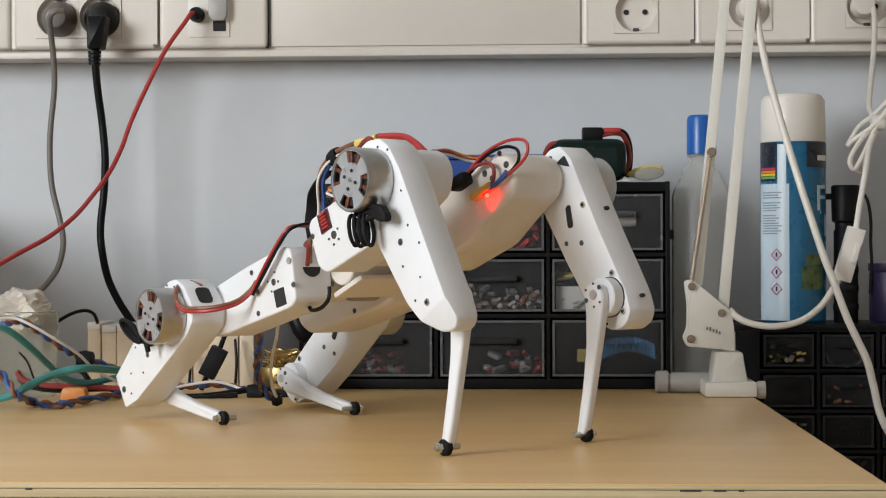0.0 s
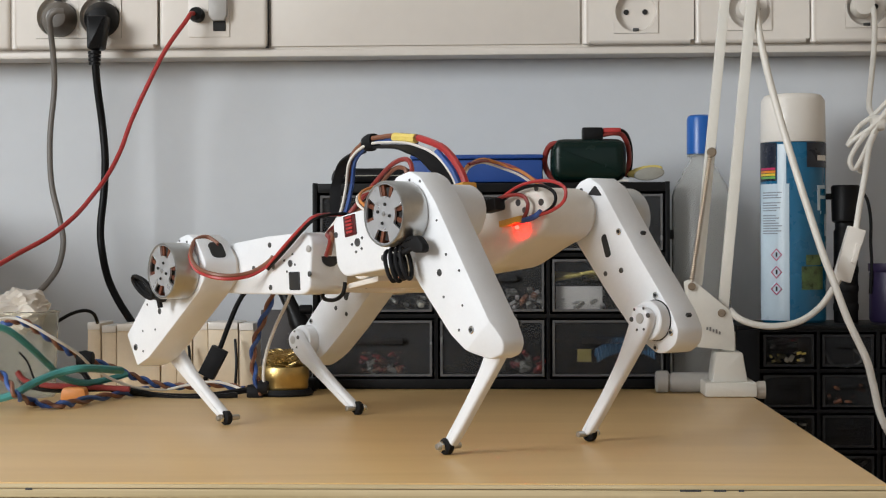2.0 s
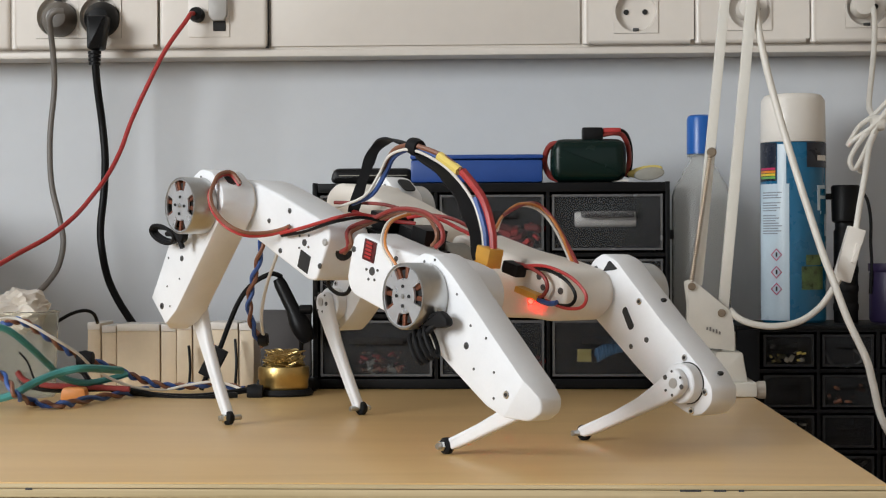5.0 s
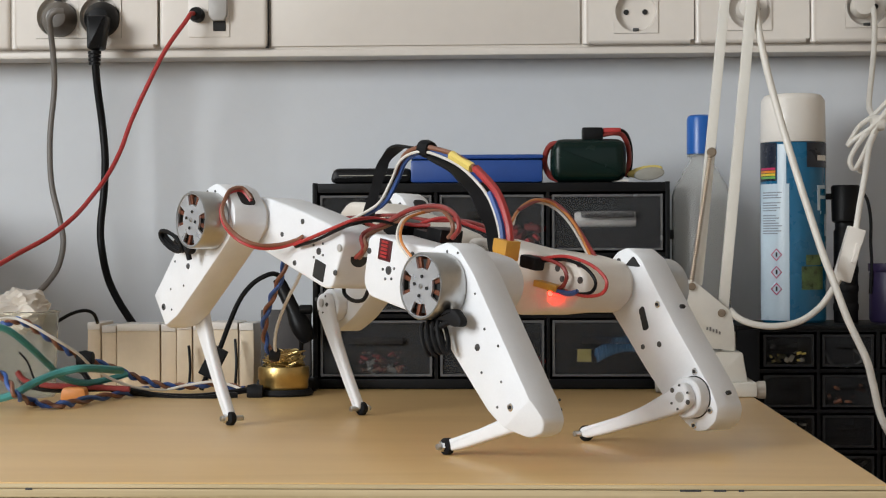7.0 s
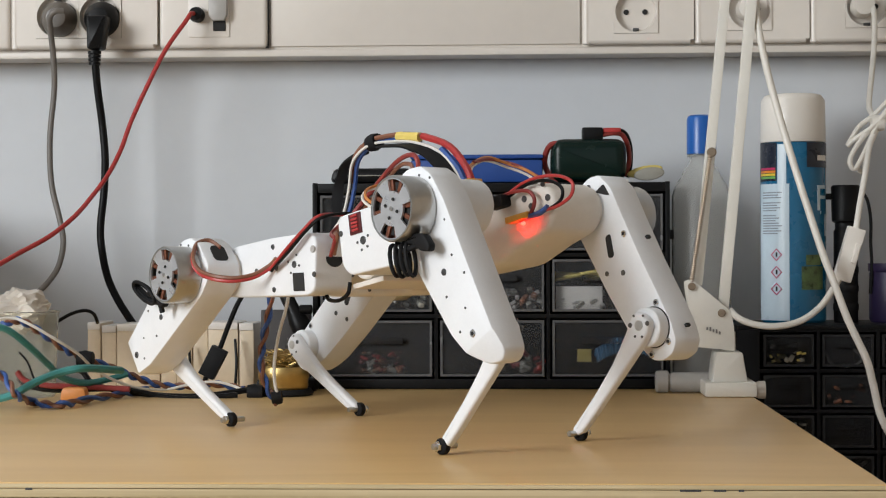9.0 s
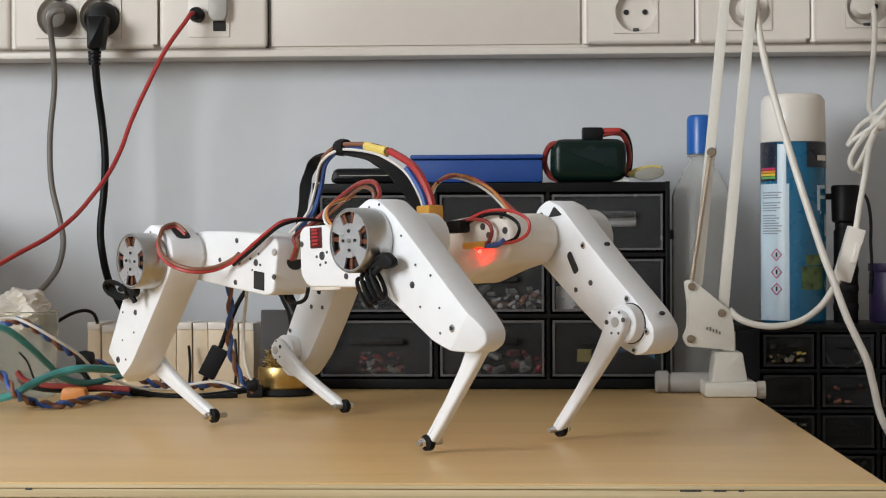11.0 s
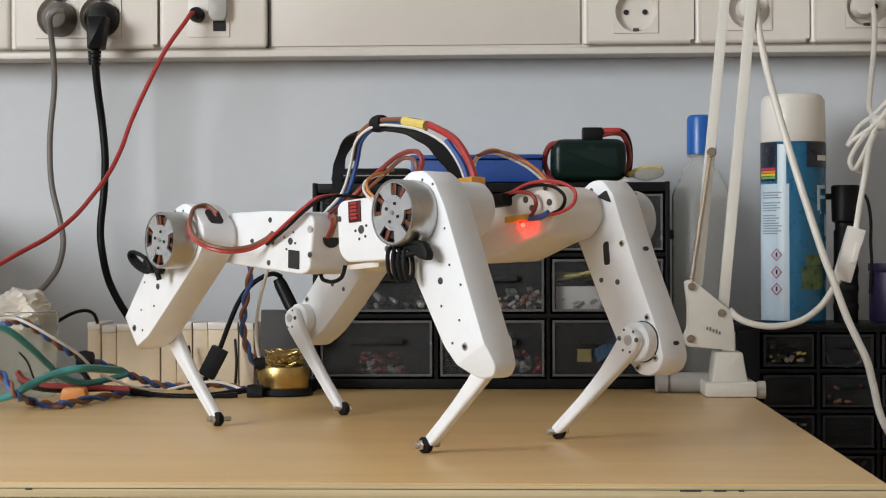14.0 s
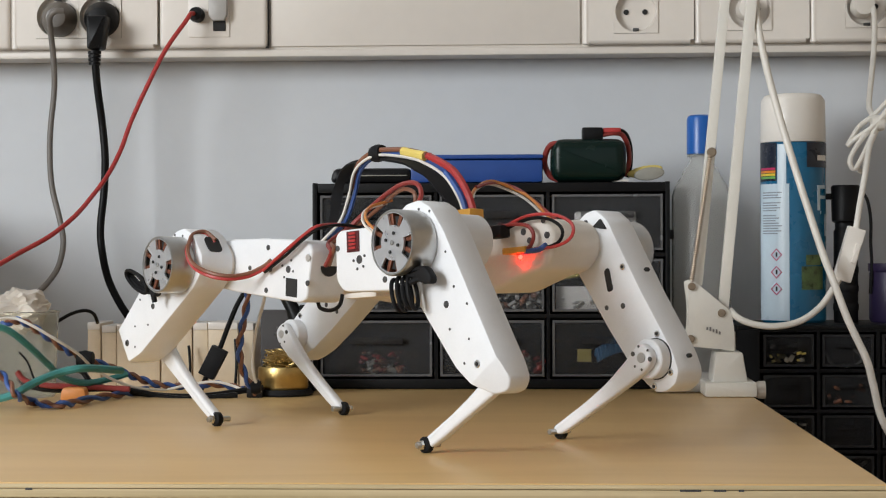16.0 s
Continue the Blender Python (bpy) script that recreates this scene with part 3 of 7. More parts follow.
def motor(parent, mx, my, outer):
    """An outrunner motor: a bell with windows, copper windings inside."""
    cx, cz, R = mx * 0.0040, -0.0092, 0.0212
    y0, y1 = outer, outer + (0.0160 if my > 0 else 0.0205)
    ax = "Y" if my > 0 else "-Y"
    bell = part("motor_bell", lathe([(R * 0.90, 0.0), (R * 0.96, 0.0), (R, 0.001), (R, y1 - y0 - 0.0012), (R * 0.97, y1 - y0), (R * 0.92, y1 - y0), (R * 0.92, 0.002), (R * 0.90, 0.0)], 48, None, ax, (cx, my * y0, cz)), STEEL, parent, "brushed aluminium motor bell")
    bm = bmesh.new()
    n = 64
    yt = my * (y1 - 0.0006)

    def vert(r, k):
        t = 2 * math.pi * k / n + 0.25
        return bm.verts.new((cx + r * math.cos(t), yt, cz + r * math.sin(t)))

    rings = [[vert(R * f, k) for k in range(n)] for f in (0.18, 0.46, 0.53, 0.89, 0.95)]
    bm.faces.new(rings[0])
    for i, (p, q) in enumerate(zip(rings, rings[1:])):
        for k in range(n):
            window = (k % 16) < 9
            if i == 2 and window:
                continue
            j = (k + 1) % n
            bm.faces.new((p[k], p[j], q[j], q[k]))
    geo = bmesh.ops.extrude_face_region(bm, geom=list(bm.faces))
    for v in geo["geom"]:
        if isinstance(v, bmesh.types.BMVert):
            v.co.y -= my * 0.0015
    part("bell_cover", bm, COVER, parent, "bright turned motor cover with four windows")
    part("winding_core", rod(R * 0.80, y1 - y0 - 0.004, ax, (cx, my * y0, cz), 0, 32), DARK, parent)
    for k in range(12):
        t = 2 * math.pi * k / 12
        b2 = box(-0.0016, 0.0016, -0.004, 0.004, -0.0045, 0.0045, 0.001)
        b2.transform(Matrix.Translation((cx, my * (y1 - 0.0062), cz)) @ pose(0, 0, 0, 0, math.degrees(t)) @ pose(R * 0.74, 0, 0, 0, 90))
        part("winding", b2, COPPER, parent)
    for k in range(4):
        t = 2 * math.pi * k / 4 + 0.6
        part("motor_screw", rod(0.0011, 0.0007, ax, (cx + 0.0062 * math.cos(t), my * (y1 - 0.0004), cz + 0.0062 * math.sin(t)), 0, 10), DARK, parent)
    part("shaft", rod(0.0016, 0.0008, ax, (cx, my * (y1 - 0.0004), cz), 0.0003, 12), STEEL, parent)
    # the phase wires in a loop beside the motor
    yw = y1 - 0.0125
    if mx > 0:
        elbow = [(-9, -26), (6, -30.5), (13, -36.5), (13.5, -45.5), (10, -48.5), (3.5, -43), (0, -35)]
        cx2, cz2, lean, long_, wide, count = -0.0155, -0.0350, 0.47, 0.0100, 0.0046, 4
    else:
        elbow = [(-8, -24), (4, -28), (7, -34), (4, -39), (-3, -38)]
        cx2, cz2, lean, long_, wide, count = -0.0165, -0.0470, 1.02, 0.0165, 0.0062, 3
    part("strain_relief", prism(round_off(mm(elbow), 0.003), my * yw, my * (yw + 0.0060), 0.0014), RUBBER, parent)
    for k in range(count):
        ring = []
        for i in range(17):
            t = 2 * math.pi * i / 16 + 0.4 * k
            u, w = (long_ + 0.0008 * (k % 2)) * math.sin(t), wide * math.cos(t)
            if mx > 0:
                ring.append((cx2 + (k - 1.5) * 0.0044 + u * math.sin(lean) + 0.25 * w, my * (yw + 0.003 + w), cz2 - (k - 1.5) * 0.0030 + u * math.cos(lean)))
            else:
                ring.append((cx2 + u * math.sin(lean) - w * math.cos(lean), my * (yw + 0.002 + 0.0024 * k + 0.4 * w), cz2 + u * math.cos(lean) + (0.6 + 0.25 * k) * w * math.sin(lean)))
        part("motor_wire", tube(ring, 0.0014, 7, 3), RUBBER, parent)
    part("motor_wire", tube([(0.008, my * (yw + 0.003), -0.040), (-0.002, my * (yw + 0.005), -0.036), (cx2 + 0.003, my * (yw + 0.005), cz2 + 0.003)], 0.0020, 8, 6), RUBBER, parent)


def leg(mx, my, plane=0.0605):
    inner, outer = (0.0730, 0.0980) if my > 0 else ((0.0655, 0.0888) if mx > 0 else (0.0670, 0.0950))
    face = sorted((my * inner, my * outer))
    # hip end broad, knee end narrow
    out = mm([(-20, -4), (-19.5, -30), (-18.5, -66), (-17.5, -94), (-13, -111), (-5, -125), (5, -129.5), (12.5, -126), (15.5, -116), (18, -97), (23.5, -58), (29, -20), (29, 0), (24, 10.5), (12, 17.5), (-7, 18), (-16, 11)], mx)
    if my > 0:
        out = mm([(-17, -4), (-18.5, -30), (-20.5, -60), (-21, -94), (-18.5, -110), (-15.5, -121), (-8, -127), (2, -128.5), (10, -123.5), (14, -111), (16, -95), (19.5, -60), (24.5, -25), (28, -3), (24.5, 10.5), (15, 15.5), (-5, 15), (-14, 9)], mx)
    bm = prism(out, face[0], face[1], 0.0012, rounded=0.0034)
    if my < 0:
        # the outer face slopes away below the knee screw
        bmesh.ops.bisect_plane(bm, geom=[*bm.verts, *bm.edges, *bm.faces], plane_co=(0, 0, -0.1105), plane_no=(0.06, 0, 1))
        for v in bm.verts:
            drop = -0.1108 + v.co.x * -0.06 - v.co.z
            if drop > 0 and v.co.y < -0.080:
                v.co.y += (0.40 if mx > 0 else 0.95) * drop
    up = part("upper_leg", bm, PRINT, robot, "white printed upper leg with a motor at the hip")
    motor(up, mx, my, outer)
    ax, back = ("Y", "-Y") if my > 0 else ("-Y", "Y")
    for x, z, r in ((1.4, -58.0, 2.3), (14, -54, 0.9), (16.5, -70, 0.9), (-6, -72, 0.9), (-9, -97, 0.9), (22, -32, 0.8), (20, 6, 0.9), (27, -2, 0.9), (4, -88, 0.8)):
        part("screw", rod(r / 1000, 0.0010, ax, (mx * x / 1000, my * (outer - 0.0004), z / 1000), 0.0003, 12), SCREW, up)
    for x, z, r in ((0.5, -58, 2.0), (-12, -49, 1.8), (12, 9.5, 1.9)):
        part("screw", rod(r / 1000, 0.0010, back, (mx * x / 1000, my * (inner + 0.0004), z / 1000), 0.0003, 12), SCREW, up)
    if my > 0:
        for x, z in ((18, -37.6), (12, -92.8), (4.5, -120), (-13, -118)):
            part("washer", rod(0.0024, 0.0013, back, (mx * x / 1000, my * (inner + 0.0002), z / 1000), 0.0004, 16), BRIGHT, up)
            part("screw_socket", rod(0.0012, 0.0004, back, (mx * x / 1000, my * (inner - 0.0010), z / 1000), 0, 6), DARK, up)
    part("knee_screw", rod(0.0026, 0.0011, ax, (0, my * (outer - 0.0004), -0.1047), 0.0004, 16), BRIGHT if mx > 0 else SCREW, up)
    part("screw_socket", rod(0.0012, 0.0004, ax, (0, my * (outer + 0.0006), -0.1047), 0, 6), DARK, up)
    slot = prism(mm([(3, -28), (8, -29), (1, -44), (-4, -42)], mx), my * (inner - 0.0006), my * (inner + 0.0015), rounded=0.003)
    part("cable_slot", slot, DARK, up)
    part("cable_slot", prism(mm([(14.7, 2.5), (24.5, 2), (24, -8), (21, -5)], mx), my * (inner - 0.0006), my * (inner + 0.0015), rounded=0.0015), DARK, up)
    if mx < 0:
        mid = my * (inner + outer) / 2
        hole = prism(round_off([(-0.010, -0.0062), (0.004, -0.0062), (0.004, 0.0062), (-0.010, 0.0062)], 0.004), -0.0006, 0.0006)
        hole.transform(Matrix.Translation((0, mid, 0.0180)) @ pose(0, 0, 0, 90))
        part("cable_opening", hole, DARK, up, "dark opening for the motor leads")
    for x, z in ((25.0, -46), (15.6, -115)) if my > 0 else ():
        part("edge_slot", box(mx * (x - 1) / 1000, mx * (x + 1.0) / 1000, my * ((inner + outer) / 2 - 0.0018), my * ((inner + outer) / 2 + 0.0018), (z - 1.1) / 1000, (z + 1.1) / 1000), DARK, up)
    if mx > 0:
        part("pulley_gap", rod(0.0141, 0.0008, back, (0, my * (inner + 0.0004), -UPPER), 0, 40), DARK, up)
    part("knee_pulley", rod(0.0134, max(inner - plane - 0.003, 0.002), back, (0, my * (inner + 0.0002), -UPPER), 0.0008, 40), PRINT, up, "white printed knee pulley")
    # the lower leg turns about the knee
    lo_out = mm([(-9.5, 2), (-8.5, 7), (-1, 10), (5, 9), (8.5, 3), (9.5, -6), (8.5, -28), (7, -52), (5.5, -80), (4, -93), (0, -98), (-4, -95), (-3.5, -84), (-2.5, -60), (-3, -35), (-6, -14)], mx)
    lo = part("lower_leg", prism(lo_out, my * (plane - 0.0040), my * (plane + 0.0036), 0.0022, rounded=0.006, seg=3), PRINT, robot, "slim white printed lower leg")
    for x, z, r in ((5, 8, 1.7), (-6, -3, 1.7), (0, 2, 3.6), (7, -2, 0.9), (-1, 9.5, 0.9), (-7.5, 4, 0.9), (2, -6, 0.9)):
        part("screw", rod(r / 1000, 0.0010, back, (mx * x / 1000, my * (plane - 0.0037), z / 1000), 0.0003, 12), FROST if r > 3 else SCREW, lo)
    part("rubber_foot", rod(0.0054, 0.0062, ax, (0, my * (FOOT_Y - 0.0031), -LOWER), 0.0012, 24), RUBBER, lo, "black rubber roller foot")
    part("foot_nut", rod(0.0034, 0.0028, ax, (0, my * (FOOT_Y + 0.0033), -LOWER), 0.0004, 6), BRIGHT, lo, "steel nut")
    part("foot_bolt", rod(0.0021, 0.0200, ax, (0, my * (FOOT_Y - 0.0115), -LOWER), 0.0004, 14), STEEL, lo, "steel bolt")
    return up, lo


upper_a, lower_a = leg(-1, -1, 0.0625)
upper_b, lower_b = leg(-1, 1)
upper_c, lower_c = leg(1, -1)
upper_d, lower_d = leg(1, 1)
# red wires looped over the hip of one leg
hip_loop = [(-0.1110, -0.0790, 0.0140), (-0.1185, -0.0830, 0.0205), (-0.1190, -0.0930, 0.0185), (-0.1145, -0.1000, 0.0115), (-0.1125, -0.1025, 0.0040), (-0.1060, -0.1015, -0.0050), (-0.0905, -0.0990, -0.0120), (-0.0790, -0.0900, -0.0152), (-0.0725, -0.0770, -0.0136), (-0.0635, -0.0690, -0.0085), (-0.0575, -0.0670, -0.0045)]
for shift, m_ in ((0, RED), (0.0021, BROWN)):
    part("wire", tube(shifted(hip_loop, shift * 0.4, 0, shift), 0.0015, 7, 6), m_, robot)
# ---- hanging twisted lead below the robot; swings with it ----
hanging_cable = new("hanging_cable")
hanging_cable.empty_display_size = 0.02
tagged(hanging_cable, "twisted blue and brown lead hanging below the robot", "cable")
hang = [(0.004, 0.0, 0.024), (0.0, 0.0, 0.0), (-0.0065, 0.001, -0.022), (-0.0105, 0.0, -0.042), (-0.0075, -0.001, -0.062), (0.0, 0.0, -0.0765)]
for k, m_ in enumerate((BLUEW, BROWN)):
    ob = new("strand", finish("strand", tube(twist(hang, 0.001, 4.0, k * math.pi, 0.0017), 0.0017, 7, 2), m_))
    ob.parent = hanging_cable
ob = new("white_wire", finish("white_wire", tube([(0.020, -0.002, 0.022), (0.014, -0.003, 0.0), (0.006, -0.004, -0.022), (0.0005, -0.004, -0.045), (0.0, -0.003, -0.063), (0.003, 0.0, -0.0755)], 0.0014, 7, 6), WHITEW))
ob.parent = hanging_cable
ob = new("cable_tie", finish("cable_tie", lathe([(0, -0.004), (0.0050, -0.004), (0.0060, 0), (0.0050, 0.004), (0, 0.004)], 14, None, "X", (0.0, 0.0, -0.0715)), RUBBER))
ob.parent = hanging_cable

# ---- drawer organiser on the desk ----
OY = 1.69
ox0, ox1 = -0.2068, 0.1341
oz1 = 0.9478
org = thing("drawer_organiser", ((ox0 + ox1) / 2, OY + 0.07, DESK_Z), "black drawer organiser with nine smoky clear drawers", "drawer cabinet")
cols = [-0.2019, -0.0886, 0.0185, 0.1298]
rws = [0.7531, 0.8200, 0.8782, 0.9381]
rws[0] = DESK_Z + 0.010
part("back_panel", box(ox0, ox1, OY + 0.128, OY + 0.132, DESK_Z, oz1), BLACK, org)
part("side_panel", box(ox0, cols[0], OY, OY + 0.128, DESK_Z + 0.0005, oz1, 0.001), BLACK, org)
part("side_panel", box(cols[3], ox1, OY, OY + 0.128, DESK_Z + 0.0005, oz1, 0.001), BLACK, org)
part("top_panel", box(cols[0], cols[3], OY + 0.001, OY + 0.128, rws[3], oz1 - 0.0006, 0.001), BLACK, org)
part("bottom_panel", box(cols[0], cols[3], OY + 0.001, OY + 0.128, DESK_Z + 0.0006, rws[0], 0.001), BLACK, org)
for z in rws[1:3]:
    part("shelf", box(cols[0], cols[3], OY + 0.002, OY + 0.127, z - 0.0018, z + 0.0018), BLACK, org)
for x in cols[1:3]:
    part("divider", box(x - 0.0016, x + 0.0016, OY + 0.0025, OY + 0.127, rws[0], rws[3]), BLACK, org)
part("latch", box(ox1 - 0.0005, ox1 + 0.004, OY + 0.004, OY + 0.012, 0.8928, 0.9019, 0.001), BLACK, org)


def drawer(parent, x0, x1, z0, z1, y, depth, clear=DRAWER, rim_mat=RIM):
    """A clear drawer: front with a raised frame, sides, floor and a pull."""
    g_ = 0.0022
    x0, x1, z0, z1 = x0 + g_, x1 - g_, z0 + g_, z1 - g_
    d = part("drawer", box(x0, x1, y, y + 0.0018, z0, z1, 0.0006), clear, parent)
    d.visible_shadow = False
    part("side_wall", box(x0, x0 + 0.0015, y + 0.0019, y + depth, z0, z1 - 0.006), clear, d)
    part("side_wall", box(x1 - 0.0015, x1, y + 0.0019, y + depth, z0, z1 - 0.006), clear, d)
    part("drawer_floor", box(x0 + 0.0016, x1 - 0.0016, y + 0.0019, y + depth, z0, z0 + 0.0015), clear, d)
    w = 0.0024
    rim = bmesh.new()
    ring = [[rim.verts.new((px, yy, pz)) for px, pz in ((x0 + e, z0 + e), (x1 - e, z0 + e), (x1 - e, z1 - e), (x0 + e, z1 - e))] for yy, e in ((y - 0.0001, 0), (y - 0.0014, 0.0003), (y - 0.0014, w), (y - 0.0001, w))]
    for k in range(4):
        p, q = ring[k], ring[(k + 1) % 4]
        for i in range(4):
            rim.faces.new((p[i - 1], p[i], q[i], q[i - 1]))
    part("front_rim", rim, rim_mat, d)
    cx, h = (x0 + x1) / 2, (z1 - z0)
    part("pull", box(cx - (x1 - x0) * 0.24, cx + (x1 - x0) * 0.24, y - 0.007, y - 0.0002, z1 - h * 0.42, z1 - h * 0.30, 0.0016), clear, d)
    return d


for i in range(3):
    for j in range(3):
        drawer(org, cols[i] + (0.0016 if i else 0), cols[i + 1] - (0.0016 if i < 2 else 0), rws[j] + (0.0018 if j else 0), rws[j + 1] - (0.0018 if j < 2 else 0), OY + 0.003, 0.115)


def bits(name, x0, x1, z, n, colours, size, seed, label, category):
    """A heap of small parts in a drawer."""
    rnd = random.Random(seed)
    top = thing(name, ((x0 + x1) / 2, OY + 0.03, z), label, category)
    for c in colours:
        bm = None
        for _ in range(n):
            s = size * rnd.uniform(0.6, 1.5)
            b2 = box(-s, s, -s * 0.5, s * 0.5, -s * 0.4, s * 0.4, s * 0.15, seg=1)
            b2.transform(Matrix.Translation((rnd.uniform(x0, x1), OY + rnd.uniform(0.008, 0.035), z + size + rnd.random() ** 2 * 0.018)) @ pose(0, 0, 0, rnd.uniform(-30, 30), rnd.uniform(-40, 40), rnd.uniform(0, 180)))
            bm = merge(bm, b2)
        part("small_part", bm, c, top)


bits("drawer_contents", cols[0] + 0.04, cols[0] + 0.08, rws[0] + 0.004, 16, (DARKRED, GREYTAPE, BROWN), 0.0030, 1, "red and grey small parts in a drawer", "small parts")
bits("drawer_contents", cols[1] + 0.05, cols[1] + 0.10, rws[0] + 0.004, 10, (DARKRED, GREYTAPE), 0.0045, 2, "red plastic parts in a drawer", "small parts")
bits("drawer_contents", cols[1] + 0.01, cols[1] + 0.10, rws[1] + 0.005, 20, (GREYTAPE, BROWN, FROST), 0.004, 3, "mixed fittings in a drawer", "small parts")
bits("drawer_contents", cols[2] + 0.012, cols[2] + 0.055, rws[1] + 0.005, 8, (GREYTAPE, FROST), 0.004, 4, "pale labels and fittings in a drawer", "small parts")
bits("drawer_contents", cols[1] + 0.06, cols[1] + 0.105, rws[2] + 0.005, 12, (RED, DARKRED), 0.0055, 5, "red parts in a drawer", "small parts")
bits("drawer_contents", cols[0] + 0.01, cols[0] + 0.10, rws[1] + 0.005, 14, (GREYTAPE, BLACK), 0.0045, 6, "dark small parts in a drawer", "small parts")
coil = []
for k in range(180):
    a = 2 * math.pi * k / 9
    t = k / 180
    coil.append((cols[2] + 0.046 + 0.056 * t, OY + 0.020 + 0.004 * math.cos(a), rws[0] + 0.016 + 0.016 * math.sin(math.pi * (0.10 + 0.72 * t)) + 0.0062 * math.sin(a)))
solid("coiled_cable", tube(coil, 0.0013, 6, 1, smooth=False), mat("pale_blue_insulation", (0.14, 0.42, 0.75), 0.4), (cols[2] + 0.06, OY + 0.02, rws[0] + 0.005), "light blue coiled air tube in a drawer", "cable")
st = thing("wooden_sticks", (cols[2] + 0.03, OY + 0.02, rws[1] + 0.02), "pale yellow sticks in a drawer", "sticks")
for k in range(3):
    part("stick", tube([(cols[2] + 0.006, OY + 0.018 + k * 0.004, rws[1] + 0.034 + k * 0.003), (cols[2] + 0.05, OY + 0.010 + k * 0.004, rws[1] + 0.043 - k * 0.003)], 0.0020, 8, 2), MUSTARD, st)
solid("label_card", box(cols[2] + 0.008, cols[2] + 0.052, OY + 0.012, OY + 0.0135, rws[1] + 0.004, rws[1] + 0.028, 0.0004), CAP, (cols[2] + 0.03, OY + 0.012, rws[1] + 0.004), "white card lying in a drawer", "card")
solid("label_card", box(cols[2] + 0.028, cols[2] + 0.041, OY + 0.009, OY + 0.0102, rws[0] + 0.016, rws[0] + 0.028, 0.0004), MUSTARD, (cols[2] + 0.03, OY + 0.009, rws[0] + 0.016), "small yellowed card in a drawer", "card")
solid("steel_tube", lathe([(0, 0), (0.0062, 0), (0.0072, 0.002), (0.0072, 0.056), (0.0062, 0.058), (0, 0.058)], 24, None, "X", (cols[2] + 0.026, OY + 0.0135, 0.9120)), CAP, (cols[2] + 0.055, OY + 0.02, 0.9050), "bright pale tube lying in a drawer", "tube")

# on top of the organiser
TOP = oz1
bx = thing("blue_box", (-0.0490, 1.75, TOP), "blue plastic case lying on the drawer organiser", "box")
part("case_body", box(-0.1131, 0.0138, 1.70, 1.80, TOP, 0.9698, 0.003), BLUEBOX, bx)
part("case_lid", box(-0.1136, 0.0143, 1.699, 1.801, 0.9704, 0.9747, 0.002), BLUEBOX, bx)
pr = round_off([(-0.1910, TOP + 0.0002), (-0.1125, TOP + 0.0002), (-0.1125, 0.9622), (-0.1878, 0.9622)], 0.006)
gb = thing("black_case", (-0.1523, 1.73, TOP), "flat rounded black plastic case on the drawer organiser", "case")
part("shell", prism(pr, 1.70, 1.77, 0.004), BLACK, gb)
part("seam", box(-0.1823, -0.1169, 1.6994, 1.7005, 0.9547, 0.9555), GREYTAPE, gb)
gc = thing("green_battery", (0.0564, 1.73, TOP), "dark green battery pack with a black plug and red leads", "battery")
pr = round_off([(0.0215, TOP + 0.0002), (0.0935, TOP + 0.0002), (0.0940, 0.9890), (0.0215, 0.9890)], 0.0125)
part("pack", prism(pr, 1.692, 1.76, 0.010, seg=5), GREEN, gc)
part("plug", box(0.0515, 0.0715, 1.70, 1.72, 0.9888 - 0.001, 1.0002, 0.002), BLACK, gc)
part("red_lead", tube([(0.0688, 1.7050, 0.9925), (0.0813, 1.7050, 0.9946), (0.0907, 1.7100, 0.9927), (0.0963, 1.7150, 0.9810), (0.0971, 1.7200, 0.9660), (0.0922, 1.7200, 0.9540)], 0.0024, 8, 6), DARKRED, gc)
part("red_lead", tube([(0.0714, 1.7150, 0.9969), (0.0834, 1.7150, 0.9985), (0.0934, 1.7200, 0.9955), (0.0985, 1.7250, 0.9837), (0.0993, 1.7300, 0.9664), (0.0960, 1.7300, 0.9533)], 0.0022, 8, 6), BLACK, gc)
part("red_lead", tube([(0.0325, 1.7000, 0.9843), (0.0222, 1.7000, 0.9838), (0.0169, 1.7050, 0.9755), (0.0158, 1.7100, 0.9649), (0.0212, 1.7100, 0.9539), (0.0288, 1.7100, 0.9506)], 0.0028, 8, 6), DARKRED, gc)
part("red_wire", box(0.0715, 0.0887, 1.702, 1.712, 0.9953, 0.9997, 0.001), RED, gc)
yt = thing("oval_tool", (0.1117, 1.7200, 0.9495), "small yellow and grey oval tool on the organiser", "tool")
el = [(0.1120 + 0.017 * math.cos(t), TOP + 0.0105 + 0.0052 * math.sin(t) + 0.003 * math.cos(t)) for t in [2 * math.pi * k / 28 for k in range(28)]]
part("yellow_band", prism(el, 1.712, 1.722, 0.001), MUSTARD, yt)
el = [(0.1158 + 0.0145 * math.cos(t), TOP + 0.0078 + 0.0062 * math.sin(t) + 0.0015 * math.cos(t)) for t in [2 * math.pi * k / 28 for k in range(28)]]
part("grey_body", prism(el, 1.706, 1.7115, 0.001), GREYTAPE, yt)
part("paper_slip", box(0.0795, 0.0957, 1.70, 1.72, TOP + 0.0003, TOP + 0.0022), CAP, yt)

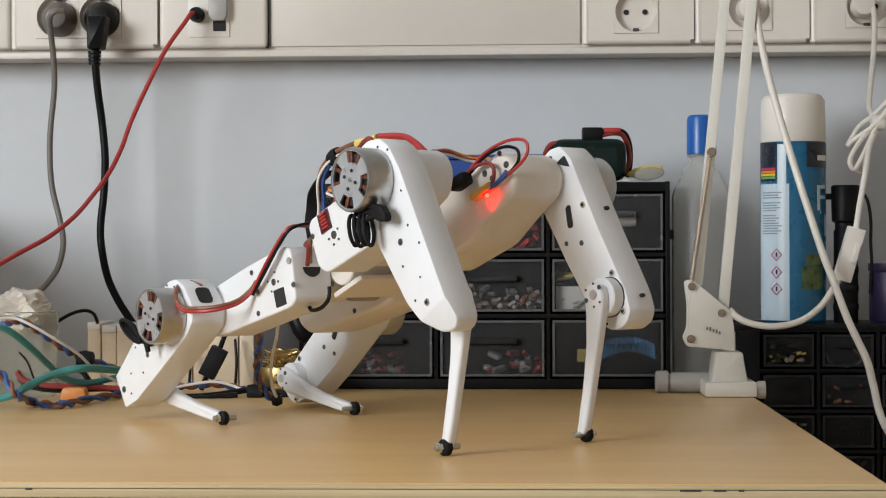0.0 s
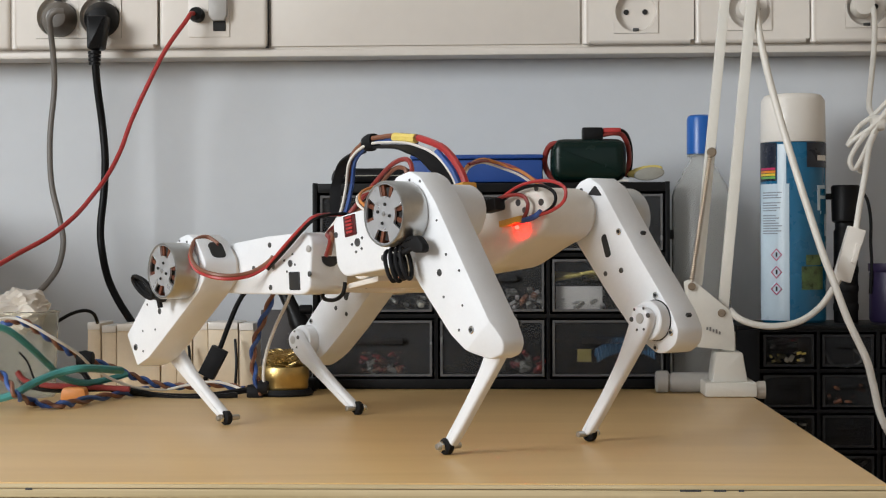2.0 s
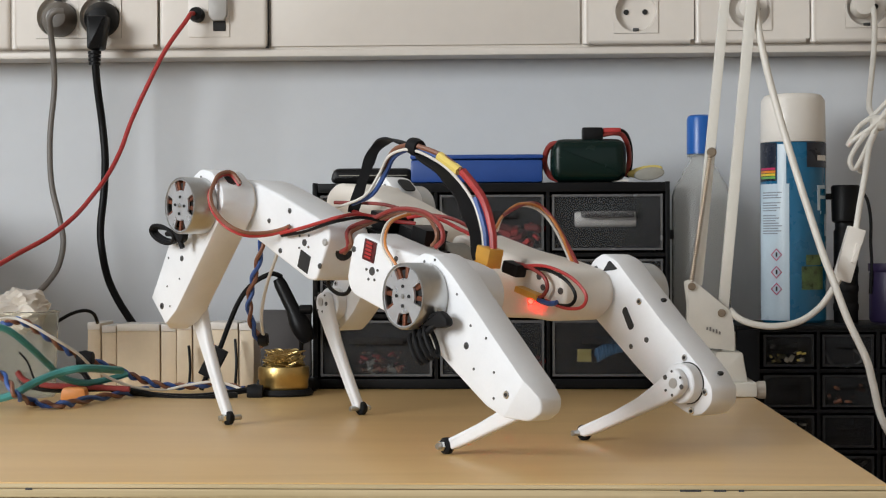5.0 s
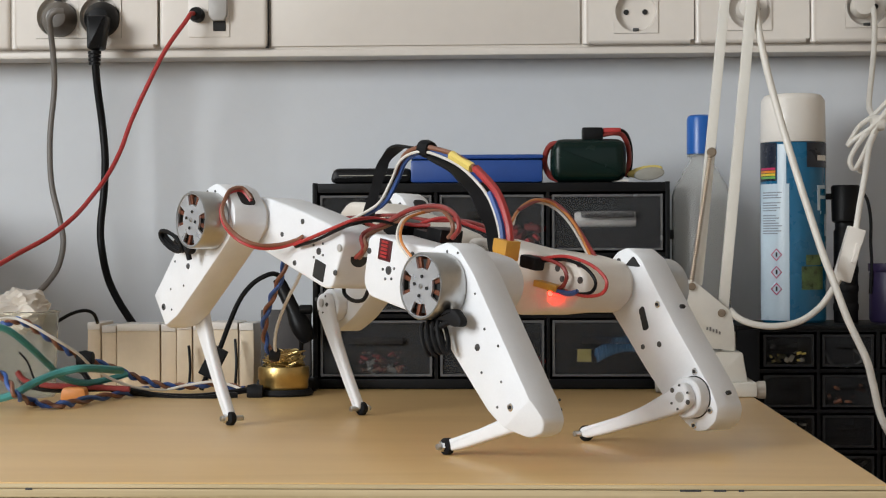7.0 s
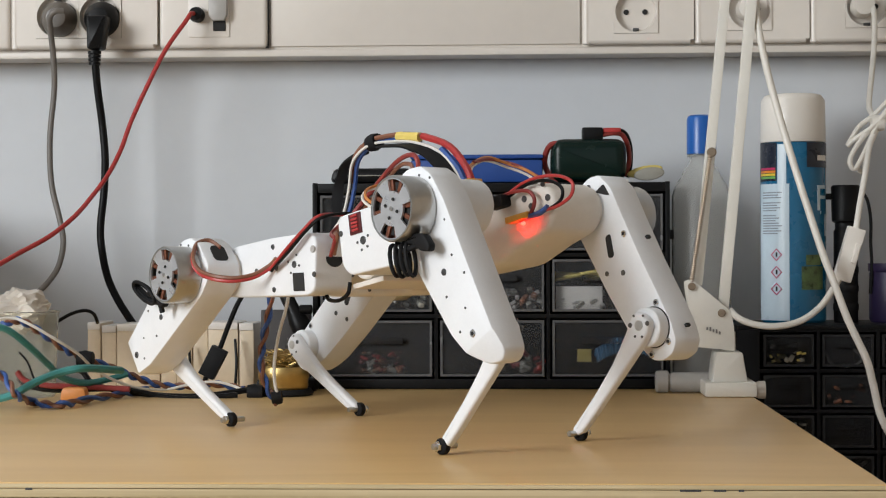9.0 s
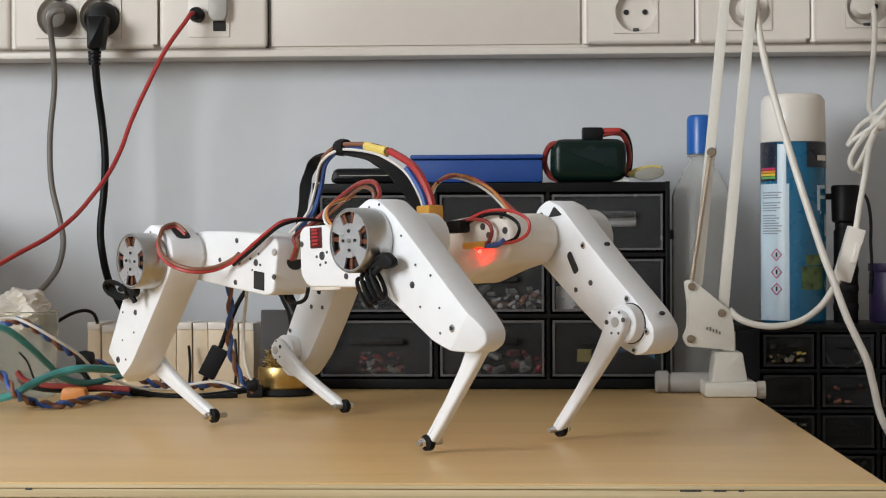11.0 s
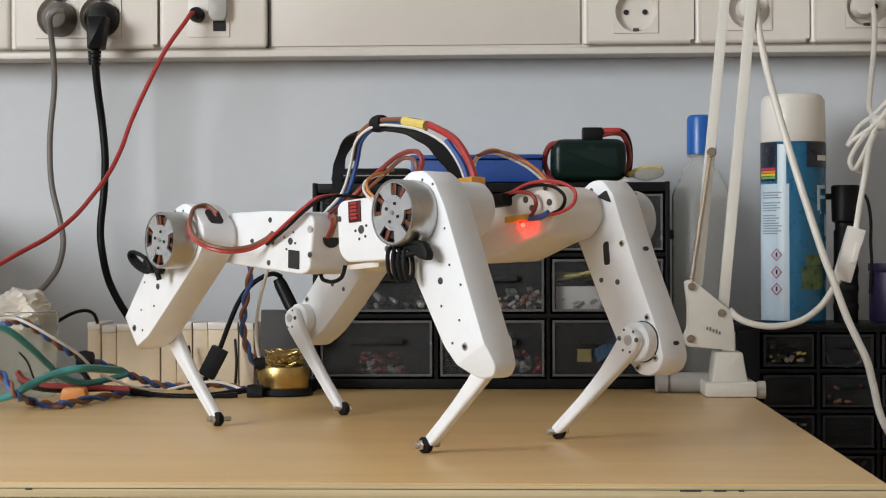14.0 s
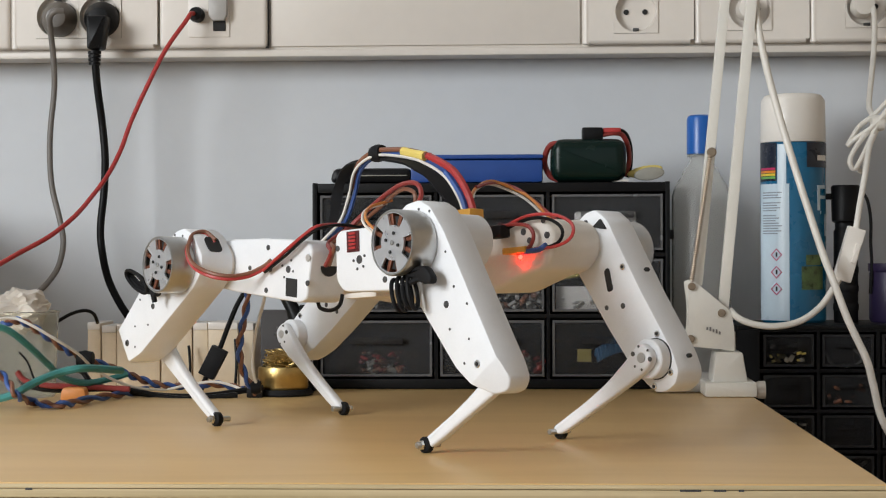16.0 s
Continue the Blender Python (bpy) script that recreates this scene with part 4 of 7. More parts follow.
# ---- desk lamp clamped to the back corner of the desk ----
lampx = thing("desk_lamp", (0.1837, 1.6200, 0.7493), "white lacquered spring-arm desk lamp clamped to the desk", "desk lamp")
part("clamp_foot", prism(round_off([(0.1577, DESK_Z + 0.0003), (0.2040, DESK_Z + 0.0003), (0.2040, 0.7636), (0.1577, 0.7636)], 0.002), 1.60, 1.66, 0.0015), LAMPW, lampx)
part("clamp_body", prism(round_off([(0.1648, 0.7623), (0.1967, 0.7623), (0.1921, 0.7901), (0.1683, 0.7901)], 0.002), 1.606, 1.65, 0.0015), LAMPW, lampx)
part("clamp_screw", lathe([(0, 0), (0.007, 0), (0.008, 0.002), (0.008, 0.008), (0, 0.009)], 24, None, "X", (0.2069, 1.6300, 0.7546)), CAP, lampx)
bracket = round_off([(0.1418, 0.8536), (0.1469, 0.8556), (0.1531, 0.8515), (0.1786, 0.8303), (0.1826, 0.8267), (0.1852, 0.8122), (0.1857, 0.7905), (0.1740, 0.7926), (0.1434, 0.7952), (0.1403, 0.8029), (0.1439, 0.8112), (0.1444, 0.8329)], 0.002)
part("bracket", prism(bracket, 1.612, 1.6145, 0.0006), LAMPW, lampx)
part("bracket", prism(bracket, 1.632, 1.6345, 0.0006), LAMPW, lampx)
part("post", rod(0.006, 0.02, "Z", (0.1816, 1.6230, 0.7881), 0, 16), LAMPW, lampx)
for c in ((0.1470, 1.6110, 0.8495), (0.1738, 1.6110, 0.8255), (0.1458, 1.6110, 0.8021)):
    part("rivet", rod(0.0036, 0.0025, "-Y", c, 0.0008, 16), BRONZE, lampx)
for k in range(5):
    part("stamp", box(0.1602 + 0.0028 * k, 0.1602 + 0.0028 * k + 0.0015, 1.6112, 1.612, 0.8101 - 0.001 * k, 0.8127 - 0.001 * k + (0.001 if k % 2 else 0)), GREYPRINT, lampx)


def upright(p, q, w, d):
    p, q = Vector(p), Vector(q)
    bm = box(-w / 2, w / 2, -d / 2, d / 2, 0, (q - p).length, 0.0008)
    v = (q - p).normalized()
    side = Vector((0, 1, 0)).cross(v).normalized()
    m = Matrix((side, v.cross(side), v)).transposed().to_4x4()
    bm.transform(Matrix.Translation(p) @ m)
    return bm


part("arm", upright((0.1532, 1.6230, 0.8503), (0.1866, 1.6230, 1.1868), 0.0088, 0.008), LAMPW, lampx)
part("arm", upright((0.1761, 1.6230, 0.8261), (0.2106, 1.6230, 1.1865), 0.0095, 0.008), LAMPW, lampx)
sp = []
a_, b_ = Vector((0.1468, 1.6140, 0.8505)), Vector((0.1650, 1.6140, 0.9716))
for k in range(62 * 8):
    t = k / (62 * 8)
    sp.append(a_.lerp(b_, t) + Vector((math.cos(2 * math.pi * k / 8), math.sin(2 * math.pi * k / 8), 0)) * 0.0021)
part("spring", tube(sp, 0.0006, 5, 1, smooth=False), BRONZE, lampx, "steel tension spring")
part("rivet", rod(0.0044, 0.004, "-Y", (0.1656, 1.6150, 0.9707), 0.001, 16), BRONZE, lampx)

solid("lamp_cable", tube([(0.2067, 1.6300, 1.1415), (0.2085, 1.6250, 1.0944), (0.2138, 1.6200, 1.0578), (0.2225, 1.6100, 1.0159), (0.2349, 1.6000, 0.9669), (0.2482, 1.5900, 0.9185), (0.2604, 1.5800, 0.8758), (0.2664, 1.5750, 0.8584), (0.2774, 1.5600, 0.8217), (0.2914, 1.5500, 0.7878), (0.2972, 1.5500, 0.7658), (0.3043, 1.5500, 0.7365), (0.3187, 1.5500, 0.7072), (0.3330, 1.5500, 0.6584)], 0.0033, 10, 6), WHITEW, (0.2604, 1.5800, 0.8758), "white lamp cable hanging down past the desk", "cable")
sw = thing("cable_switch", (0.2857, 1.6000, 0.8782), "white in-line cable switch with its cable looping to the lamp", "switch")
part("cable", tube([(0.1827, 1.6180, 0.8273), (0.1879, 1.6100, 0.8214), (0.1999, 1.6050, 0.8160), (0.2193, 1.6000, 0.8137), (0.2419, 1.6000, 0.8182), (0.2595, 1.6000, 0.8303), (0.2706, 1.6000, 0.8454), (0.2776, 1.6000, 0.8570)], 0.003, 10, 6), WHITEW, sw)
part("switch_body", upright((0.2791, 1.6000, 0.8545), (0.2928, 1.6000, 0.9014), 0.0155, 0.012), CAP, sw)
part("rocker", upright((0.2881, 1.5940, 0.8702), (0.2931, 1.5940, 0.8872), 0.004, 0.012), CAP, sw)
part("cable", tube([(0.2923, 1.6000, 0.9009), (0.2977, 1.6100, 0.9238), (0.3056, 1.6300, 0.9475), (0.3114, 1.6500, 0.9613), (0.3203, 1.6800, 0.9812), (0.3306, 1.7000, 0.9984), (0.3307, 1.7200, 1.0107), (0.3289, 1.7300, 1.0224), (0.3380, 1.7600, 1.0609), (0.3442, 1.7800, 1.0965), (0.3446, 1.7900, 1.1232), (0.3381, 1.8000, 1.1286)], 0.0028, 10, 6), WHITEW, sw)
hank = thing("cable_hank", (0.3215, 1.7000, 0.9905), "white cable gathered into a hank", "cable")
for k, pts in enumerate(([(0.3306, 1.7000, 0.9984), (0.3170, 1.6900, 0.9898), (0.3048, 1.6900, 0.9713), (0.3037, 1.6900, 0.9622), (0.3084, 1.6900, 0.9590), (0.3169, 1.6900, 0.9739), (0.3286, 1.6900, 0.9994), (0.3408, 1.6900, 1.0163), (0.3540, 1.6900, 1.0269)],
                         [(0.3029, 1.7000, 0.9809), (0.3136, 1.7000, 0.9986), (0.3269, 1.7000, 1.0092), (0.3428, 1.7000, 1.0252), (0.3561, 1.7000, 1.0385)],
                         [(0.3029, 1.7000, 0.9809), (0.3100, 1.6950, 0.9875), (0.3223, 1.6900, 0.9962), (0.3381, 1.6900, 1.0110), (0.3540, 1.6900, 1.0189)],
                         [(0.3124, 1.7000, 0.9583), (0.3177, 1.7000, 0.9572), (0.3220, 1.7000, 0.9744), (0.3284, 1.7000, 0.9931), (0.3401, 1.7000, 1.0064), (0.3561, 1.7000, 1.0143)])):
    part("strand", tube(pts, 0.0024, 8, 6), WHITEW, hank)
part("binding", lathe([(0, -0.006), (0.007, -0.006), (0.008, 0), (0.007, 0.006), (0, 0.006)], 14, None, "X", (0.3301, 1.6950, 1.0018)), WHITEW, hank)

# plugs
def plug(name, x, z, material, label, r=0.0182):
    p = thing(name, (x, SOCK, z - r), label, "plug")
    part("plug_body", lathe([(0, -0.008), (r * 0.92, -0.008), (r, 0.0), (r, 0.010), (r * 0.9, 0.018), (r * 0.55, 0.026), (0, 0.027)], 32, None, "-Y", (x, SOCK + 0.008, z)), material, p)
    return p


gp = plug("grey_plug", -0.4806, 1.1217, mat("brown_grey_plastic", (0.10, 0.085, 0.07), 0.35, vary=0.08), "brownish grey power plug in the wall socket")
part("cable", tube([(-0.4673, 1.7650, 1.1252), (-0.4745, 1.7620, 1.1248), (-0.4811, 1.7650, 1.1185), (-0.4827, 1.7750, 1.1038), (-0.4826, 1.7850, 1.0762), (-0.4835, 1.7900, 1.0479), (-0.4871, 1.7900, 1.0132), (-0.4884, 1.7900, 0.9844), (-0.4862, 1.7900, 0.9497), (-0.4768, 1.7850, 0.9150), (-0.4720, 1.7800, 0.8919), (-0.4741, 1.7700, 0.8690), (-0.4824, 1.7600, 0.8521), (-0.4912, 1.7400, 0.8385), (-0.5024, 1.7200, 0.8196)], 0.0030, 10, 6), GREYW, gp, "grey power cable")
bp_ = plug("black_plug", -0.4368, 1.1213, BLACK, "black angled power plug in the wall socket")
part("plug_neck", prism(round_off([(-0.4446, 1.1209), (-0.4233, 1.1209), (-0.4290, 1.0870), (-0.4440, 1.0870)], 0.003), 1.765, 1.787, 0.003), BLACK, bp_)
for k in range(4):
    part("relief_ring", lathe([(0, 0), (0.0068 - 0.0003 * k, 0), (0.0068 - 0.0003 * k, 0.0028), (0, 0.0028)], 20, None, "Z", (-0.4383, 1.776, 1.0858 - 0.0038 * (k + 1) + 0.001)), BLACK, bp_)
part("cable", tube([(-0.4379, 1.7760, 1.0977), (-0.4374, 1.7760, 1.0720), (-0.4361, 1.7800, 1.0466), (-0.4328, 1.7850, 1.0125), (-0.4300, 1.7850, 0.9780), (-0.4313, 1.7850, 0.9435), (-0.4337, 1.7800, 0.9090), (-0.4314, 1.7750, 0.8860), (-0.4281, 1.7850, 0.8573), (-0.4189, 1.7900, 0.8341), (-0.4062, 1.7950, 0.8120), (-0.3899, 1.8000, 0.7875)], 0.0040, 10, 6), BLACK, bp_, "black power cable")
for c, nm in (((0.2218, 1.7900, 1.1250), 0), ((0.3362, 1.7900, 1.1272), 1)):
    w = thing("white_plug", (c[0], SOCK, c[2] - 0.018), "white power plug in the wall socket", "plug", "white plugs")
    part("plug_body", lathe([(0, -0.004), (0.011, -0.004), (0.012, 0.004), (0.010, 0.018), (0, 0.02)], 28, None, "-Y", (c[0], SOCK + 0.004, c[2])), CAP, w)
rc = thing("red_network_cable", (-0.3366, 1.7900, 1.1226), "red cable plugged into the network outlet", "cable")
part("plug", lathe([(0, -0.004), (0.0075, -0.004), (0.008, 0.004), (0.0065, 0.012), (0, 0.013)], 20, None, "-Y", (-0.3379, 1.8000, 1.1245)), RUBBER, rc)
part("cable", tube([(-0.3387, 1.7950, 1.1244), (-0.3405, 1.7800, 1.1236), (-0.3442, 1.7750, 1.1161), (-0.3630, 1.7600, 1.0838), (-0.3804, 1.7500, 1.0446), (-0.3930, 1.7400, 1.0118), (-0.4010, 1.7300, 0.9833), (-0.4087, 1.7100, 0.9586), (-0.4188, 1.6900, 0.9376), (-0.4304, 1.6600, 0.9153), (-0.4466, 1.6300, 0.8964), (-0.4672, 1.6000, 0.8808), (-0.4913, 1.5600, 0.8608), (-0.5119, 1.5000, 0.8424)], 0.0023, 10, 6), RED, rc)

# ---- beside the desk: second organiser with a can, a bottle and a torch on it ----
SY = 1.70
s0, s1 = 0.1981, 0.4506
sz = 0.8106
base_z = sz - 0.31
cup = thing("side_cupboard", ((s0 + s1) / 2, 1.78, 0), "dark low cupboard beside the desk", "cupboard")
part("carcass", box(s0 - 0.0, s1 + 0.1, SY - 0.02, 1.86, 0, base_z, 0.002), BLACK, cup)
so = thing("drawer_organiser", ((s0 + s1) / 2, SY + 0.07, base_z), "black organiser with many small clear drawers beside the desk", "drawer cabinet")
part("back_panel", box(s0, s1, SY + 0.12, SY + 0.125, base_z, sz), BLACK, so)
part("top_panel", box(s0, s1, SY, SY + 0.119, sz - 0.004, sz, 0.0008), BLACK, so)
part("bottom_panel", box(s0, s1, SY, SY + 0.119, base_z, base_z + 0.004, 0.0008), BLACK, so)
xs = [s0 + 0.003, 0.2194, 0.2749, 0.3312, 0.3873, 0.4433]
zs = [0.8055 - 0.0385 * k for k in range(8)]
part("side_panel", box(s0, xs[1], SY, SY + 0.119, base_z + 0.0042, sz - 0.0042, 0.0006), BLACK, so)
part("side_panel", box(xs[5], s1, SY, SY + 0.119, base_z + 0.0042, sz - 0.0042, 0.0006), BLACK, so)
for x in xs[2:5]:
    part("divider", box(x - 0.0016, x + 0.0016, SY + 0.001, SY + 0.119, base_z + 0.0042, sz - 0.0042), BLACK, so)
for z in zs:
    part("shelf", box(xs[1], xs[5], SY + 0.002, SY + 0.119, z - 0.0016, z + 0.0016), BLACK, so)
# these drawers take the shaded copies of the drawer materials
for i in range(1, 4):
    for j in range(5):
        drawer(so, xs[i] + 0.0016, xs[i + 1] - 0.0016, zs[j + 1] + 0.0016, zs[j] - 0.0016, SY + 0.003, 0.10, DRAWER_SHADED, RIM_SHADED)
for k, (i, j, cs) in enumerate(((1, 0, (GREYTAPE, MUSTARD)), (2, 1, (BROWN,)), (1, 2, (GREYTAPE, BROWN)), (2, 3, (DARKRED, GREYTAPE)), (1, 4, (DARKRED,)))):
    bits("drawer_contents", xs[i] + 0.01, xs[i + 1] - 0.01, zs[j + 1] + 0.006, 9, cs, 0.003, 20 + k, "mixed small parts in a drawer", "small parts")
solid("wire_loop", tube([(0.2844, 1.7150, 0.7832), (0.2914, 1.7150, 0.7723), (0.3074, 1.7150, 0.7707), (0.3182, 1.7150, 0.7777), (0.3102, 1.7150, 0.7869)], 0.0013, 6, 6), FROST, (0.2994, 1.7150, 0.7696), "thin pale wire in a drawer", "wire")

# spray can
can_x, can_y = 0.2610, 1.765
r = 0.0318
can = thing("spray_can", (can_x, can_y, sz), "blue aerosol can with an off-white cap and hazard labels", "spray can")
zc, zt = 0.9873, 1.0346
part("can_body", lathe([(0, 0.0005), (r - 0.002, 0.0005), (r, 0.003), (r, zc - sz - 0.004), (r - 0.002, zc - sz), (0, zc - sz)], 64, None, "Z", (can_x, can_y, sz)), CANBLUE, can)
part("can_cap", lathe([(r - 0.0005, 0.0), (r, 0.001), (r - 0.0006, zt - zc - 0.006), (r - 0.004, zt - zc - 0.001), (r - 0.007, zt - zc), (0, zt - zc)], 64, None, "Z", (can_x, can_y, zc + 0.0003)), CAP, can)


def wrap(a0, a1, z0, z1, material, name, lift=0.0004, n=14, parent=can):
    """A label round the can from one bearing to another; 0 faces the room."""
    bm = bmesh.new()
    q = []
    for k in range(n + 1):
        a = radians(a0 + (a1 - a0) * k / n)
        x, y = math.sin(a), -math.cos(a)
        q.append([bm.verts.new((can_x + x * (r + l), can_y + y * (r + l), z)) for l, z in ((0, z0), (lift, z0), (lift, z1), (0, z1))])
    for a, b in zip(q, q[1:]):
        for i in range(3):
            bm.faces.new((a[i], b[i], b[i + 1], a[i + 1]))
    bm.faces.new(q[0])
    bm.faces.new(q[-1][::-1])
    return part(name, bm, material, parent)


def cz(py):
    return sz + (570 - py) / (570 - 258) * (zc - sz)


wrap(-88, -38, cz(325), cz(259), CANDARK, "dark_panel")
for k, m_ in enumerate(RAINBOW):
    wrap(-80, -40, cz(306 + 5 * k), cz(302 + 5 * k), m_, "colour_stripe", 0.0007)
wrap(-85, -15, cz(565), cz(330), CANLIGHT, "data_label")
for k in range(17):
    if k not in (3, 8):
        wrap(-72, -28 - (k * 7) % 13, cz(346 + 4.4 * k), cz(344 + 4.4 * k), PAPER, "text_bar", 0.0007, 6)
wrap(-36, -20, cz(330), cz(262), CANLIGHT, "pale_stripe")
wrap(16, 88, cz(302), cz(259), CANDARK, "brand_panel")
wrap(38, 66, cz(290), cz(281), CAP, "brand_bar", 0.0007)


def text(body, height, material, name, parent, at, bearing):
    c = bpy.data.curves.new(name, "FONT")
    c.body, c.size, c.extrude = body, height, 0.0002
    ob = bpy.data.objects.new(name, c)
    scene.collection.objects.link(ob)
    me = bpy.data.meshes.new_from_object(ob.evaluated_get(bpy.context.evaluated_depsgraph_get()))
    bpy.data.objects.remove(ob)
    bm = bmesh.new()
    bm.from_mesh(me)
    bpy.data.meshes.remove(me)
    for v in bm.verts:
        a = bearing + v.co.x / r
        rad = r + 0.0005 + v.co.z
        v.co = Vector((can_x + rad * math.sin(a), can_y - rad * math.cos(a), at + v.co.y))
    return part(name, bm, material, parent)


text("F", 0.036, CANLIGHT, "letter", can, cz(376), radians(33))
text("T", 0.036, CANLIGHT, "letter", can, cz(420), radians(44))
for z in (452, 482, 511):
    bm = bmesh.new()
    a = radians(-38)
    c = Vector((can_x + (r + 0.001) * math.sin(a), can_y - (r + 0.001) * math.cos(a), cz(z)))
    s = Vector((math.cos(a), math.sin(a), 0))
    for q0, q1 in ((0.0062, 0.0050),):
        o = [c + s * q0, c + Vector((0, 0, q0)), c - s * q0, c - Vector((0, 0, q0))]
        i_ = [c + s * q1, c + Vector((0, 0, q1)), c - s * q1, c - Vector((0, 0, q1))]
        ov, iv = [bm.verts.new(v) for v in o], [bm.verts.new(v) for v in i_]
        for k in range(4):
            bm.faces.new((ov[k - 1], ov[k], iv[k], iv[k - 1]))
    part("hazard_diamond", bm, RAINBOW[0], can, "red-edged hazard diamond")
    part("hazard_mark", box(c.x - 0.0007, c.x + 0.0007, c.y - 0.0006, c.y - 0.0001, c.z - 0.002, c.z + 0.0025), DARK, can)
wrap(6, 52, cz(512), cz(472), FRUIT, "picture_patch", 0.0005)
wrap(14, 46, cz(470), cz(452), FRUIT, "leaf_print", 0.0005)

# bottle with a blue cap, on the desk behind the lamp
bx_, by_ = 0.1678, 1.735
btl = thing("plastic_bottle", (bx_, by_, DESK_Z), "clear plastic bottle with a blue cap", "bottle")
nz = 0.9755
pr = [(0.0, 0.001), (0.026, 0.001), (0.0285, 0.004), (0.0285, 0.9345 - DESK_Z), (0.026, 0.9428 - DESK_Z), (0.015, 0.9622 - DESK_Z), (0.0105, 0.9705 - DESK_Z), (0.0105, nz - DESK_Z + 0.002)]
inner = [(max(a - 0.001, 0.0), b + (0.001 if i < 2 else 0)) for i, (a, b) in enumerate(pr)][::-1]
part("bottle_body", lathe(pr + inner, 40, None, "Z", (bx_, by_, DESK_Z)), BOTTLE, btl).visible_shadow = False
part("neck_ring", lathe([(0.0108, 0), (0.0135, 0), (0.0135, 0.002), (0.0108, 0.002)], 32, None, "Z", (bx_, by_, nz - 0.0025)), BOTTLE, btl)
part("bottle_cap", lathe([(0, 0), (0.0143, 0), (0.0143, 0.033), (0.0132, 0.0365), (0.011, 0.0378), (0, 0.0382)], 40, None, "Z", (bx_ + 0.0005, by_, nz)), BLUECAP, btl)

# small bottle lying on its side
lb = thing("small_bottle", (0.1386, 1.6600, 0.7496), "frosted small bottle lying on the desk", "bottle")
c = (0.1303, 1.6752, 0.7500)
part("bottle_end", lathe([(0, 0), (0.0088, 0), (0.0102, 0.0015), (0.0102, 0.011), (0.0085, 0.0125), (0, 0.0125)], 32, None, "X", (0.1172, 1.655, DESK_Z + 0.0103)), FROST, lb)
part("bottle_body", lathe([(0, 0), (0.0075, 0), (0.0092, 0.003), (0.0092, 0.05), (0, 0.052)], 32, None, "X", (0.1172 + 0.0127, 1.655, DESK_Z + 0.0098)), FROST, lb)

# black torch with its strap, and a purple tub
tx, ty = 0.3114, 1.76
tor = thing("torch", (tx, ty, sz), "black torch standing on its end with a wrist strap", "torch")
h1 = 0.9454 - sz
part("barrel", lathe([(0, 0), (0.0115, 0), (0.0118, 0.002), (0.0118, h1 - 0.045), (0.0105, h1 - 0.043), (0.0105, h1 - 0.037), (0.0135, h1 - 0.035), (0.0142, h1 - 0.002), (0.013, h1), (0, h1)], 32, None, "Z", (tx, ty, sz)), BLACK, tor)
part("button", box(tx - 0.024, tx - 0.0135, ty - 0.003, ty + 0.003, sz + h1 - 0.014, sz + h1 - 0.008, 0.001), BLACK, tor)
part("strap", tube([(0.3246, 1.7550, 0.9414), (0.3317, 1.7550, 0.9303), (0.3349, 1.7550, 0.9109), (0.3348, 1.7550, 0.8888), (0.3358, 1.7550, 0.8638), (0.3341, 1.7550, 0.8389)], 0.0017, 8, 6), RUBBER, tor)
for z0 in (0.012, 0.03, 0.048):
    part("grip_ring", lathe([(0.0118, 0), (0.0124, 0.001), (0.0124, 0.006), (0.0118, 0.007)], 32, None, "Z", (tx, ty, sz + z0)), RUBBER, tor)
pu = thing("purple_tub", (0.3541, 1.7600, 0.8110), "dark purple plastic tub", "tub")
part("tub", lathe([(0, 0), (0.022, 0), (0.024, 0.003), (0.024, 0.048), (0.022, 0.052), (0, 0.052)], 32, None, "Z", (0.3593, 1.765, sz)), PURPLE, pu)
part("lid", lathe([(0.0245, 0), (0.0252, 0.001), (0.0252, 0.008), (0.0, 0.008)], 32, None, "Z", (0.3593, 1.765, sz + 0.05)), PURPLE, pu)

# ---- left end of the desk ----
tub = thing("plastic_tub", (-0.4609, 1.60, DESK_Z), "cloudy plastic tub stuffed with crumpled tissue", "tub")
th = 0.8259 - DESK_Z
part("tub_wall", lathe([(0, 0.0005), (0.027, 0.0005), (0.028, 0.002), (0.0315, th), (0.033, th + 0.001), (0.033, th + 0.003), (0.0305, th + 0.002), (0.027, 0.003), (0, 0.003)], 40, None, "Z", (-0.4609, 1.60, DESK_Z)), TUB, tub).visible_shadow = False
rnd = random.Random(5)
bm = bmesh.new()
bmesh.ops.create_icosphere(bm, subdivisions=4, radius=1)
for v in bm.verts:
    n = noise.noise(v.co * 1.7) * 0.45 + abs(noise.noise(v.co * 3.9)) * 0.5 + noise.noise(v.co * 9) * 0.10
    v.co = Vector((v.co.x * 0.026, v.co.y * 0.024, v.co.z * 0.017)) * (1 + n * 0.75)
bm.transform(Matrix.Translation((-0.4640, 1.60, DESK_Z + th + 0.004)))
solid("crumpled_tissue", bm, TISSUE, (-0.4640, 1.60, DESK_Z + th - 0.006), "crumpled white tissue in a plastic tub", "tissue")

